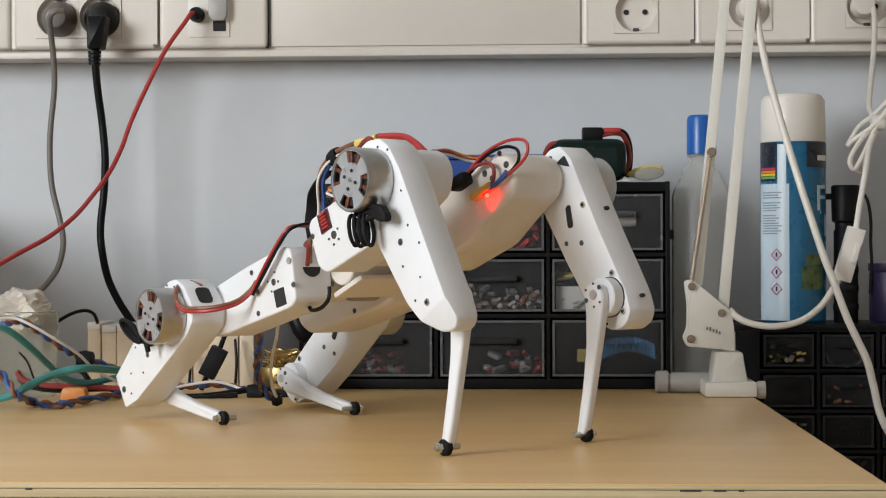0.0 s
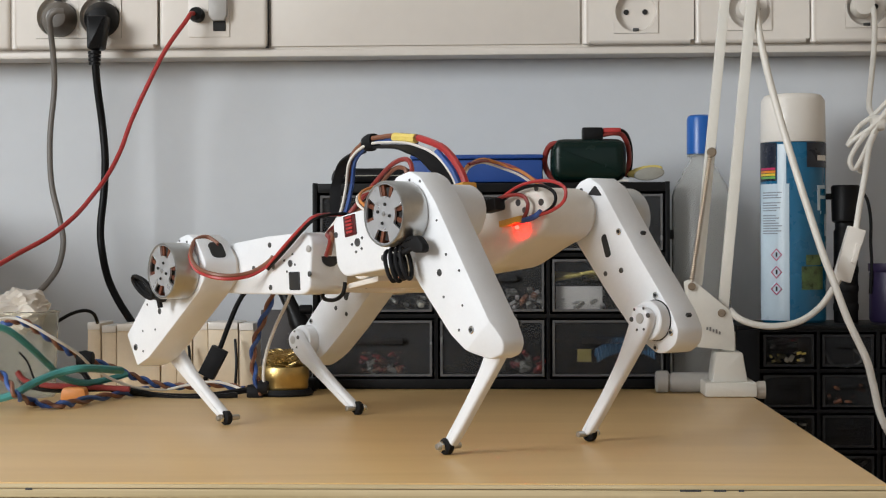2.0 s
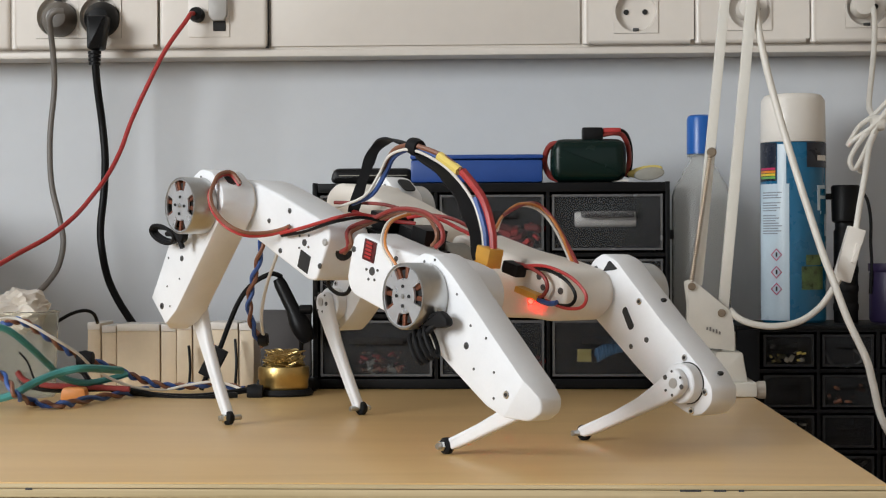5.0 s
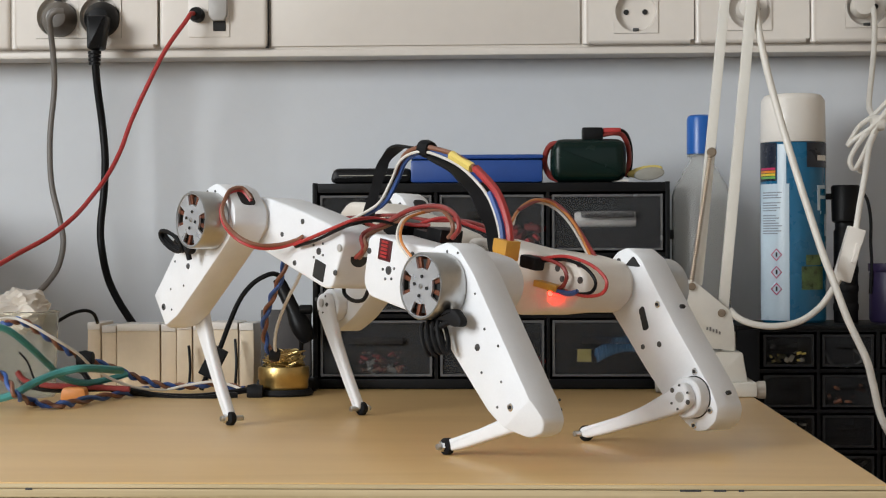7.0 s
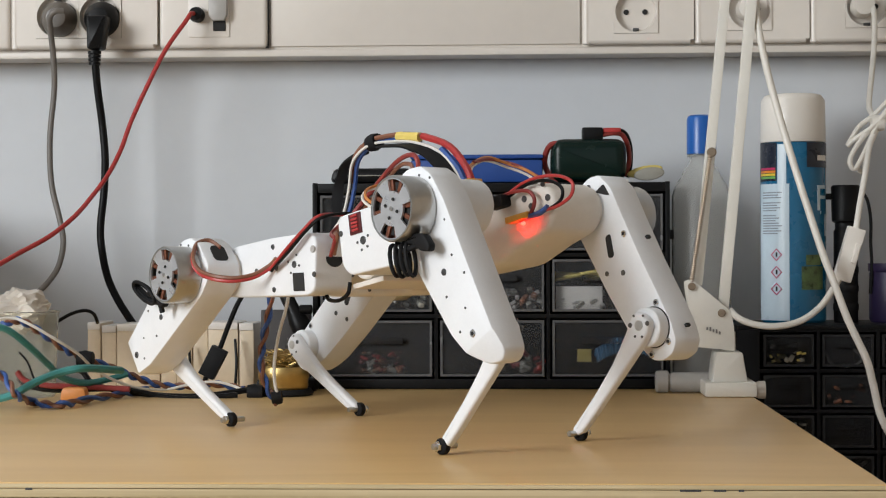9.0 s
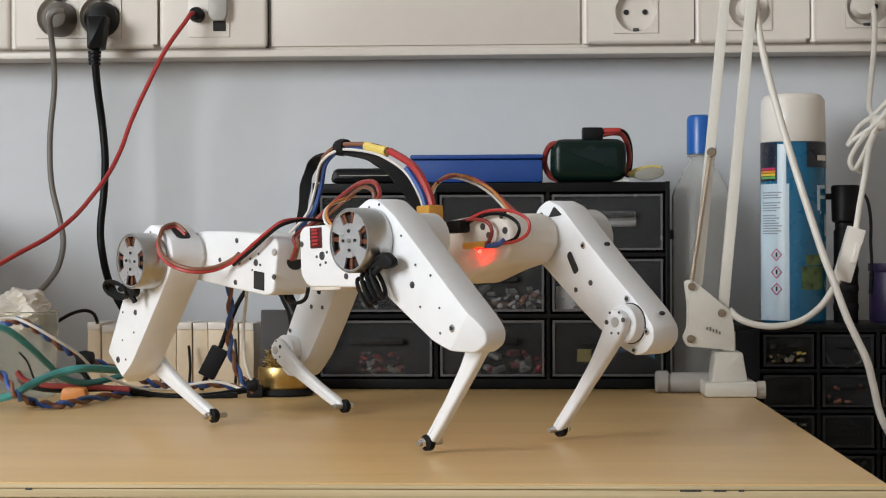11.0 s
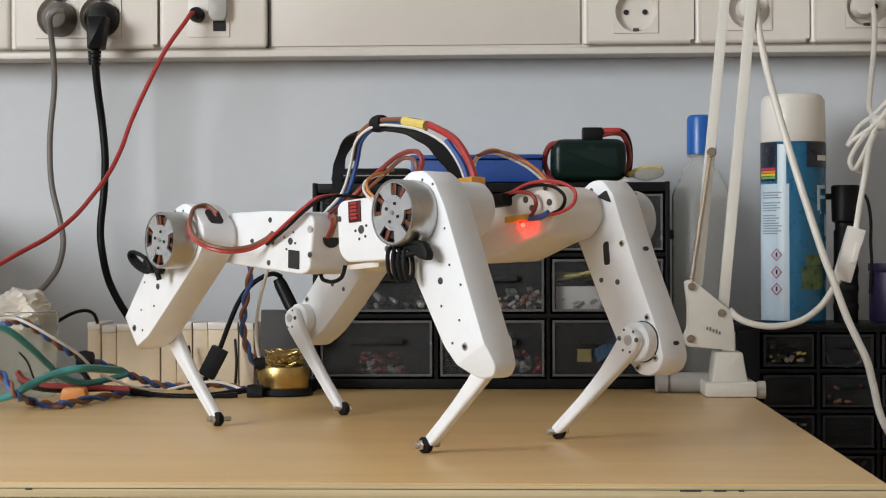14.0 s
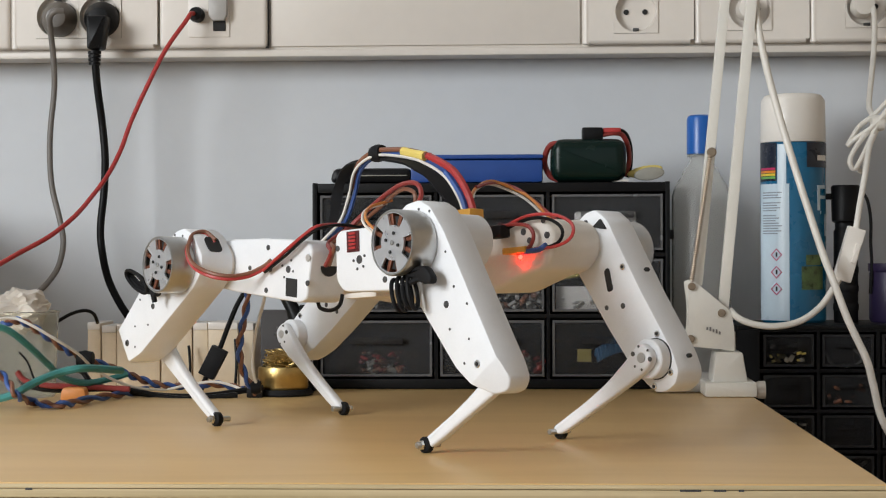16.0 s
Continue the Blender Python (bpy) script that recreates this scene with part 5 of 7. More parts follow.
ps = thing("power_adapter_block", (-0.3541, 1.74, DESK_Z), "row of cream plastic adapter boxes at the back of the desk", "power strip")
pz = 0.8128
xs_ = [143, 168, 196, 275, 304, 333, 361, 416, 444]
hs_ = [0, 0.003, 0.0015, 0.002, 0, 0.0005, 0, 0.001]
for k in range(8):
    x0, x1 = (xs_[k] - 784) * 0.000547 - 0.0822, (xs_[k + 1] - 784) * 0.000547 - 0.0822
    part("cream_box", box(x0 + 0.0004, x1 - 0.0004, 1.72 + 0.002 * (k % 2), 1.775, DESK_Z + 0.0005, pz - hs_[k], 0.0012), CREAM, ps)
    part("top_edge", box(x0 + 0.0006, x1 - 0.0006, 1.7185 + 0.002 * (k % 2), 1.77, pz - hs_[k] - 0.0065, pz - hs_[k] + 0.0006, 0.001), PLATE, ps)


def cable(name, pts, r_, material, label):
    return solid(name, tube(pts, r_, 8, 6), material, pts[len(pts) // 2], label, "cable")


def twisted(name, pts, r_, turns, label):
    c = thing(name, pts[len(pts) // 2], label, "cable")
    for k, m_ in enumerate((BLUEW, BROWN)):
        part("strand", tube(twist(pts, r_, turns, k * math.pi, r_), r_, 7, 2), m_, c)
    return c


D3 = 0.003
twisted("twisted_cable", [(-0.4522, 1.4500, 0.7921), (-0.4342, 1.4500, 0.7790), (-0.4209, 1.4400, 0.7648), (-0.4240, 1.5009, 0.7540), (-0.3936, 1.4788, 0.7540), (-0.3837, 1.5358, 0.7540), (-0.3676, 1.5846, 0.7540), (-0.3557, 1.6366, 0.7540)], 0.0019, 7, "blue and brown twisted lead lying on the desk")
twisted("twisted_cable", [(-0.4565, 1.5200, 0.8196), (-0.4415, 1.5200, 0.8230), (-0.4245, 1.5300, 0.8117), (-0.4073, 1.5500, 0.7948), (-0.3972, 1.5800, 0.7859), (-0.3788, 1.6000, 0.7764), (-0.3603, 1.6100, 0.7675), (-0.3389, 1.6200, 0.7595), (-0.3172, 1.6300, 0.7577), (-0.2908, 1.6300, 0.7598), (-0.2646, 1.6368, 0.7540)], 0.0019, 11, "blue and brown twisted lead running over the clutter")
cable("white_cable", [(-0.4627, 1.5000, 0.8238), (-0.4460, 1.5100, 0.8258), (-0.4312, 1.5100, 0.8209), (-0.4093, 1.5200, 0.8063), (-0.3947, 1.5400, 0.7924), (-0.3871, 1.5600, 0.7791), (-0.3741, 1.5800, 0.7676), (-0.3581, 1.6000, 0.7589), (-0.3363, 1.6200, 0.7553), (-0.3153, 1.6200, 0.7595), (-0.2890, 1.6200, 0.7626), (-0.2681, 1.6200, 0.7574), (-0.2535, 1.6100, 0.7515)], 0.0013, WHITEW, "thin white lead over the desk clutter")
solid("cable_clip", lathe([(0, -0.007), (0.0065, -0.007), (0.008, 0), (0.0065, 0.007), (0, 0.007)], 12, None, "X", (-0.3942, 1.5600, 0.7872)), RUBBER, (-0.3942, 1.5600, 0.7851), "black band holding the leads together", "cable tie")
solid("cable_clip", lathe([(0, -0.007), (0.0065, -0.007), (0.0075, 0), (0.0065, 0.007), (0, 0.007)], 12, None, "X", (-0.2483, 1.6000, 0.7548)), RUBBER, (-0.2483, 1.6000, 0.7518), "black band holding the leads together", "cable tie")
cable("teal_cable", [(-0.4535, 1.4700, 0.8217), (-0.4396, 1.4800, 0.8165), (-0.4285, 1.5000, 0.8025), (-0.4196, 1.5300, 0.7846), (-0.4125, 1.5500, 0.7718), (-0.3973, 1.5700, 0.7653), (-0.3817, 1.5900, 0.7669), (-0.3659, 1.6000, 0.7713)], 0.0030, TEAL, "teal flat lead across the desk clutter")
cable("teal_cable", [(-0.4681, 1.5006, 0.7540), (-0.4315, 1.4600, 0.7632), (-0.4152, 1.4700, 0.7728), (-0.3989, 1.4900, 0.7799), (-0.3796, 1.5000, 0.7831), (-0.3595, 1.5500, 0.7778)], 0.0034, TEAL, "teal flat lead lying on the desk")
cable("red_power_lead", [(-0.4588, 1.5700, 0.7754), (-0.4511, 1.5700, 0.7673), (-0.4332, 1.5700, 0.7633), (-0.4127, 1.5700, 0.7623), (-0.3793, 1.5800, 0.7600), (-0.3588, 1.5800, 0.7590)], 0.0026, DARKRED, "dark red power lead on the desk")
cable("black_power_lead", [(-0.4592, 1.5750, 0.7700), (-0.4500, 1.5750, 0.7629), (-0.4243, 1.5750, 0.7588), (-0.3765, 1.5900, 0.7587), (-0.3373, 1.6000, 0.7517), (-0.2959, 1.6000, 0.7512), (-0.2561, 1.6100, 0.7561)], 0.0028, BLACK, "black lead lying on the desk")
cable("black_power_lead", [(-0.4362, 1.6000, 0.7723), (-0.4101, 1.6000, 0.7749), (-0.3971, 1.6000, 0.7620), (-0.3711, 1.6000, 0.7558), (-0.3425, 1.6000, 0.7522), (-0.3095, 1.5900, 0.7495), (-0.2632, 1.5900, 0.7531)], 0.0026, BLACK, "black lead lying on the desk")
cable("thin_black_lead", [(-0.4509, 1.5500, 0.7938), (-0.4438, 1.5500, 0.7858), (-0.4388, 1.5500, 0.7733), (-0.4327, 1.5500, 0.7608)], 0.0009, BLACK, "thin black wire running down among the desk clutter")
cable("thin_black_lead", [(-0.4481, 1.6600, 0.8153), (-0.4360, 1.6700, 0.8235), (-0.4249, 1.6800, 0.8264), (-0.4187, 1.6900, 0.8227), (-0.4173, 1.7000, 0.8136)], 0.0017, BLACK, "black lead arching over the adapter boxes")
solid("orange_connector", prism(round_off([(-0.4158, DESK_Z + 0.0005), (-0.3919, DESK_Z + 0.0005), (-0.3929, DESK_Z + 0.0125), (-0.4137, DESK_Z + 0.0125)], 0.004), 1.552, 1.566, 0.002), ORANGEW, (-0.4050, 1.5600, 0.7600), "orange battery connector on the desk", "connector")
ck = thing("cable_with_ferrite", (-0.3008, 1.6800, 0.7776), "black lead with a ferrite sleeve leaning at the adapter boxes", "cable")
part("ferrite", upright((-0.3042, 1.6600, 0.7650), (-0.2907, 1.6600, 0.7911), 0.0155, 0.013), RUBBER, ck)
part("lead", tube([(-0.3091, 1.6600, 0.7522), (-0.3031, 1.6600, 0.7671), (-0.2918, 1.6600, 0.7895), (-0.2826, 1.6600, 0.8134), (-0.2718, 1.6600, 0.8374), (-0.2583, 1.6600, 0.8533), (-0.2422, 1.6600, 0.8613), (-0.2333, 1.6650, 0.8585)], 0.0024, 8, 6), BLACK, ck)
for c, d in (((-0.3308, 1.7120, 0.7910), (-0.3286, 1.7000, 0.7501)), ((-0.2854, 1.7120, 0.7975), (-0.2835, 1.7000, 0.7512))):
    cable("thin_black_lead", [c, ((c[0] + d[0]) / 2 + 0.001, c[1] - 0.004, (c[2] + d[2]) / 2), d], 0.0014, BLACK, "black lead hanging in front of the adapter boxes")

# soldering-tip cleaner and iron stand
ix, iy = -0.2258, 1.625
tin = thing("tip_cleaner", (ix, iy, DESK_Z), "brass tin holding a curled brass wool pad", "tip cleaner")
hz = 0.7767 - DESK_Z
part("tin", lathe([(0, 0.006), (0.0215, 0.006), (0.0225, 0.008), (0.0225, hz * 0.55), (0.0235, hz * 0.6), (0.0235, hz - 0.002), (0.0228, hz), (0.0205, hz), (0.0200, hz * 0.5), (0, hz * 0.45)], 48, None, "Z", (ix, iy, DESK_Z)), BRASS, tin)
part("rubber_base", lathe([(0, 0.0003), (0.0265, 0.0003), (0.0275, 0.002), (0.0255, 0.006), (0, 0.0065)], 40, None, "Z", (ix, iy, DESK_Z)), RUBBER, tin)
bm = None
for k in range(44):
    t0, pts = rnd.uniform(0, 6.28), []
    rr, zz = rnd.uniform(0.004, 0.016), rnd.uniform(0.0, 0.016)
    for j in range(22):
        a = t0 + j * 0.75
        q = rr + 0.0042 * math.cos(a * 2.3)
        pts.append((ix + q * math.cos(a * 0.45 + t0), iy + q * math.sin(a * 0.45 + t0), DESK_Z + hz - 0.004 + zz + 0.0045 * math.sin(a)))
    bm = tube(pts, 0.0005, 4, 2, bm)
part("brass_wool", bm, BRASS, tin, "curled brass shavings")
sx_, sy_ = -0.2287, 1.67
stn = thing("iron_stand", (sx_, sy_, DESK_Z), "black soldering-iron stand with its holder", "soldering stand")
part("base", prism(round_off([(-0.2556, DESK_Z + 0.0004), (-0.2003, DESK_Z + 0.0004), (-0.2003, DESK_Z + 0.012), (-0.2556, DESK_Z + 0.012)], 0.003), 1.652, 1.705, 0.002), BLACK, stn)
part("back_plate", box(-0.2574, -0.2089, 1.6925, 1.70, DESK_Z + 0.011, 0.8264, 0.002), mat("dark_grey_plastic", (0.045, 0.04, 0.04), 0.5, vary=0.1), stn)
hp, hq = Vector((-0.2078, 1.6650, 0.7976)), Vector((-0.2386, 1.6720, 0.8584))
bm = lathe([(0, 0.0), (0.0055, 0.0), (0.0085, 0.006), (0.0100, 0.014), (0.0098, 0.022), (0.0085, 0.027), (0.0066, 0.034), (0.0062, 0.060), (0.0050, 0.066), (0, 0.067)], 28)
bm.transform(Matrix.Translation(hp) @ (hq - hp).to_track_quat("Z", "Y").to_matrix().to_4x4())
part("holder", bm, BLACK, stn)
part("knob", rod(0.0045, 0.012, "X", (-0.2149, 1.6550, 0.8279), 0.001, 16), BLACK, stn)
part("support_wire", tube([(-0.2148, 1.6700, 0.7995), (-0.2177, 1.6750, 0.7778), (-0.2238, 1.6800, 0.7560)], 0.0022, 8, 6), BLACK, stn)


def motions():
    walk(robot, [
        (0.00, pose(-0.1171, 1.3082, 0.8849, -0.09, -23.20, -47.74)), (0.25, pose(-0.1169, 1.3072, 0.8851, 0.09, -22.84, -47.74)),
        (0.50, pose(-0.1164, 1.3062, 0.8854, 0.27, -22.11, -47.75)), (0.75, pose(-0.1156, 1.3064, 0.8858, 0.23, -21.21, -47.75)),
        (1.00, pose(-0.1144, 1.3066, 0.8863, 0.14, -19.94, -47.74)), (1.25, pose(-0.1119, 1.3056, 0.8872, 0.08, -17.96, -47.71)),
        (1.50, pose(-0.1084, 1.3035, 0.8882, 0.01, -15.41, -47.64)), (1.75, pose(-0.1035, 1.2994, 0.8893, -0.15, -12.21, -47.56)),
        (2.00, pose(-0.1003, 1.2964, 0.8899, -0.27, -9.24, -47.50)), (2.25, pose(-0.1094, 1.3063, 0.8882, 0.01, -7.65, -47.53)),
        (2.50, pose(-0.1184, 1.3162, 0.8865, 0.34, -5.98, -47.56)), (2.75, pose(-0.1169, 1.3147, 0.8873, 0.43, -2.57, -47.56)),
        (3.00, pose(-0.1137, 1.3115, 0.8884, 0.46, 1.52, -47.56)), (3.25, pose(-0.1075, 1.3059, 0.8893, 0.15, 5.28, -47.56)),
        (3.50, pose(-0.1006, 1.2996, 0.8898, -0.26, 8.59, -47.57)), (3.75, pose(-0.0955, 1.2948, 0.8896, -0.41, 11.35, -47.50)),
        (4.00, pose(-0.0921, 1.2913, 0.8892, -0.48, 13.06, -47.43)), (4.25, pose(-0.0903, 1.2893, 0.8889, -0.50, 13.68, -47.43)),
        (4.50, pose(-0.0888, 1.2876, 0.8885, -0.52, 14.27, -47.44)), (4.75, pose(-0.0876, 1.2860, 0.8881, -0.53, 14.80, -47.44)),
        (5.00, pose(-0.0865, 1.2847, 0.8877, -0.54, 15.29, -47.45)), (5.25, pose(-0.0855, 1.2834, 0.8873, -0.55, 15.72, -47.47)),
        (5.50, pose(-0.0845, 1.2822, 0.8868, -0.56, 16.09, -47.48)), (5.75, pose(-0.0835, 1.2810, 0.8864, -0.57, 16.38, -47.50)),
        (6.00, pose(-0.0824, 1.2797, 0.8859, -0.58, 16.60, -47.51)), (6.25, pose(-0.0811, 1.2783, 0.8854, -0.60, 16.74, -47.53)),
        (6.50, pose(-0.0796, 1.2766, 0.8850, -0.63, 16.79, -47.56)), (6.75, pose(-0.0772, 1.2747, 0.8843, -1.00, 14.46, -47.68)),
        (7.00, pose(-0.0747, 1.2724, 0.8839, -1.48, 10.30, -47.79)), (7.25, pose(-0.0726, 1.2696, 0.8844, -1.68, 6.38, -47.50)),
        (7.50, pose(-0.0715, 1.2678, 0.8854, -1.78, 1.85, -47.06)), (7.75, pose(-0.0818, 1.2772, 0.8879, -1.47, -4.91, -46.71)),
        (8.00, pose(-0.0935, 1.2874, 0.8897, -1.10, -9.68, -46.52)), (8.25, pose(-0.0958, 1.2887, 0.8896, -0.97, -10.38, -46.58)),
        (8.50, pose(-0.0967, 1.2892, 0.8894, -0.90, -10.66, -46.64)), (8.75, pose(-0.0966, 1.2887, 0.8895, -0.85, -10.73, -46.64)),
        (9.00, pose(-0.0966, 1.2882, 0.8896, -0.80, -10.75, -46.64)), (9.25, pose(-0.0975, 1.2890, 0.8895, -0.71, -10.59, -46.65)),
        (9.50, pose(-0.1001, 1.2912, 0.8892, -0.56, -10.12, -46.67)), (9.75, pose(-0.1040, 1.2944, 0.8889, -0.39, -9.38, -46.71)),
        (10.00, pose(-0.1087, 1.2982, 0.8884, -0.20, -8.38, -46.76)), (10.25, pose(-0.1138, 1.3024, 0.8880, 0.00, -7.17, -46.81)),
        (10.50, pose(-0.1188, 1.3066, 0.8875, 0.19, -5.75, -46.86)), (10.75, pose(-0.1235, 1.3105, 0.8871, 0.36, -4.16, -46.91)),
        (11.00, pose(-0.1274, 1.3137, 0.8867, 0.50, -2.44, -46.95)), (11.25, pose(-0.1300, 1.3159, 0.8864, 0.60, -0.59, -46.97)),
        (11.50, pose(-0.1309, 1.3167, 0.8864, 0.63, 1.34, -46.98)), (11.75, pose(-0.1214, 1.3096, 0.8875, 0.02, 7.12, -46.91)),
        (12.00, pose(-0.1055, 1.2970, 0.8887, -0.89, 11.91, -46.82)), (12.25, pose(-0.0895, 1.2814, 0.8853, -1.51, 11.28, -46.79)),
        (12.50, pose(-0.0799, 1.2714, 0.8820, -1.84, 9.69, -46.76)), (12.75, pose(-0.0891, 1.2781, 0.8843, -1.30, 2.47, -46.39)),
        (13.00, pose(-0.0984, 1.2849, 0.8876, -0.77, -3.86, -45.98)), (13.25, pose(-0.0966, 1.2843, 0.8891, -1.11, -3.95, -45.87)),
        (13.50, pose(-0.0947, 1.2837, 0.8907, -1.45, -4.00, -45.82)), (13.75, pose(-0.0963, 1.2840, 0.8969, -1.14, -4.09, -46.04)),
        (14.00, pose(-0.0978, 1.2843, 0.9019, -0.82, -4.14, -46.26)), (14.25, pose(-0.0964, 1.2844, 0.8914, -1.12, -3.98, -46.08)),
        (14.50, pose(-0.0947, 1.2846, 0.8807, -1.53, -3.82, -45.88)), (14.75, pose(-0.0946, 1.2852, 0.8804, -1.71, -3.84, -45.85)),
        (15.00, pose(-0.0945, 1.2856, 0.8803, -1.79, -3.85, -45.84)), (15.25, pose(-0.0944, 1.2854, 0.8803, -1.79, -3.84, -45.83)),
        (15.50, pose(-0.0944, 1.2851, 0.8803, -1.79, -3.83, -45.82)), (15.75, pose(-0.0972, 1.2874, 0.8805, -1.71, -3.87, -45.86)),
        (16.00, pose(-0.1000, 1.2896, 0.8806, -1.63, -3.91, -45.89))])
    walk(upper_a, [
        (0.00, pose(-0.1235, 0, 0, 0, 76.41, 0)), (0.25, pose(-0.1235, 0, 0, 0, 76.28, 0)),
        (0.50, pose(-0.1235, 0, 0, 0, 75.55, 0)), (0.75, pose(-0.1235, 0, 0, 0, 74.40, 0)),
        (1.00, pose(-0.1235, 0, 0, 0, 73.02, 0)), (1.25, pose(-0.1235, 0, 0, 0, 71.49, 0)),
        (1.50, pose(-0.1235, 0, 0, 0, 69.28, 0)), (1.75, pose(-0.1235, 0, 0, 0, 66.03, 0)),
        (2.00, pose(-0.1235, 0, 0, 0, 62.14, 0)), (2.25, pose(-0.1235, 0, 0, 0, 53.84, 0)),
        (2.50, pose(-0.1235, 0, 0, 0, 45.38, 0)), (2.75, pose(-0.1235, 0, 0, 0, 40.91, 0)),
        (3.00, pose(-0.1235, 0, 0, 0, 36.07, 0)), (3.25, pose(-0.1235, 0, 0, 0, 32.75, 0)),
        (3.50, pose(-0.1235, 0, 0, 0, 30.05, 0)), (3.75, pose(-0.1235, 0, 0, 0, 27.37, 0)),
        (4.00, pose(-0.1235, 0, 0, 0, 25.77, 0)), (4.25, pose(-0.1235, 0, 0, 0, 25.47, 0)),
        (4.50, pose(-0.1235, 0, 0, 0, 25.13, 0)), (4.75, pose(-0.1235, 0, 0, 0, 24.78, 0)),
        (5.00, pose(-0.1235, 0, 0, 0, 24.47, 0)), (5.25, pose(-0.1235, 0, 0, 0, 24.23, 0)),
        (5.50, pose(-0.1235, 0, 0, 0, 24.10, 0)), (5.75, pose(-0.1235, 0, 0, 0, 24.10, 0)),
        (6.00, pose(-0.1235, 0, 0, 0, 24.26, 0)), (6.25, pose(-0.1235, 0, 0, 0, 24.62, 0)),
        (6.50, pose(-0.1235, 0, 0, 0, 25.20, 0)), (6.75, pose(-0.1235, 0, 0, 0, 30.44, 0)),
        (7.00, pose(-0.1235, 0, 0, 0, 38.88, 0)), (7.25, pose(-0.1235, 0, 0, 0, 45.85, 0)),
        (7.50, pose(-0.1235, 0, 0, 0, 53.46, 0)), (7.75, pose(-0.1235, 0, 0, 0, 60.11, 0)),
        (8.00, pose(-0.1235, 0, 0, 0, 61.45, 0)), (8.25, pose(-0.1235, 0, 0, 0, 61.56, 0)),
        (8.50, pose(-0.1235, 0, 0, 0, 61.62, 0)), (8.75, pose(-0.1235, 0, 0, 0, 61.76, 0)),
        (9.00, pose(-0.1235, 0, 0, 0, 61.84, 0)), (9.25, pose(-0.1235, 0, 0, 0, 61.32, 0)),
        (9.50, pose(-0.1235, 0, 0, 0, 59.95, 0)), (9.75, pose(-0.1235, 0, 0, 0, 57.91, 0)),
        (10.00, pose(-0.1235, 0, 0, 0, 55.19, 0)), (10.25, pose(-0.1235, 0, 0, 0, 51.86, 0)),
        (10.50, pose(-0.1235, 0, 0, 0, 48.05, 0)), (10.75, pose(-0.1235, 0, 0, 0, 43.97, 0)),
        (11.00, pose(-0.1235, 0, 0, 0, 39.87, 0)), (11.25, pose(-0.1235, 0, 0, 0, 36.00, 0)),
        (11.50, pose(-0.1235, 0, 0, 0, 32.63, 0)), (11.75, pose(-0.1235, 0, 0, 0, 28.01, 0)),
        (12.00, pose(-0.1235, 0, 0, 0, 26.32, 0)), (12.25, pose(-0.1235, 0, 0, 0, 34.84, 0)),
        (12.50, pose(-0.1235, 0, 0, 0, 42.10, 0)), (12.75, pose(-0.1235, 0, 0, 0, 50.64, 0)),
        (13.00, pose(-0.1235, 0, 0, 0, 56.14, 0)), (13.25, pose(-0.1235, 0, 0, 0, 56.22, 0)),
        (13.50, pose(-0.1235, 0, 0, 0, 56.21, 0)), (13.75, pose(-0.1235, 0, 0, 0, 53.66, 0)),
        (14.00, pose(-0.1235, 0, 0, 0, 51.52, 0)), (14.25, pose(-0.1235, 0, 0, 0, 55.72, 0)),
        (14.50, pose(-0.1235, 0, 0, 0, 59.85, 0)), (14.75, pose(-0.1235, 0, 0, 0, 59.83, 0)),
        (15.00, pose(-0.1235, 0, 0, 0, 59.75, 0)), (15.25, pose(-0.1235, 0, 0, 0, 59.74, 0)),
        (15.50, pose(-0.1235, 0, 0, 0, 59.71, 0)), (15.75, pose(-0.1235, 0, 0, 0, 58.14, 0)),
        (16.00, pose(-0.1235, 0, 0, 0, 56.55, 0))])
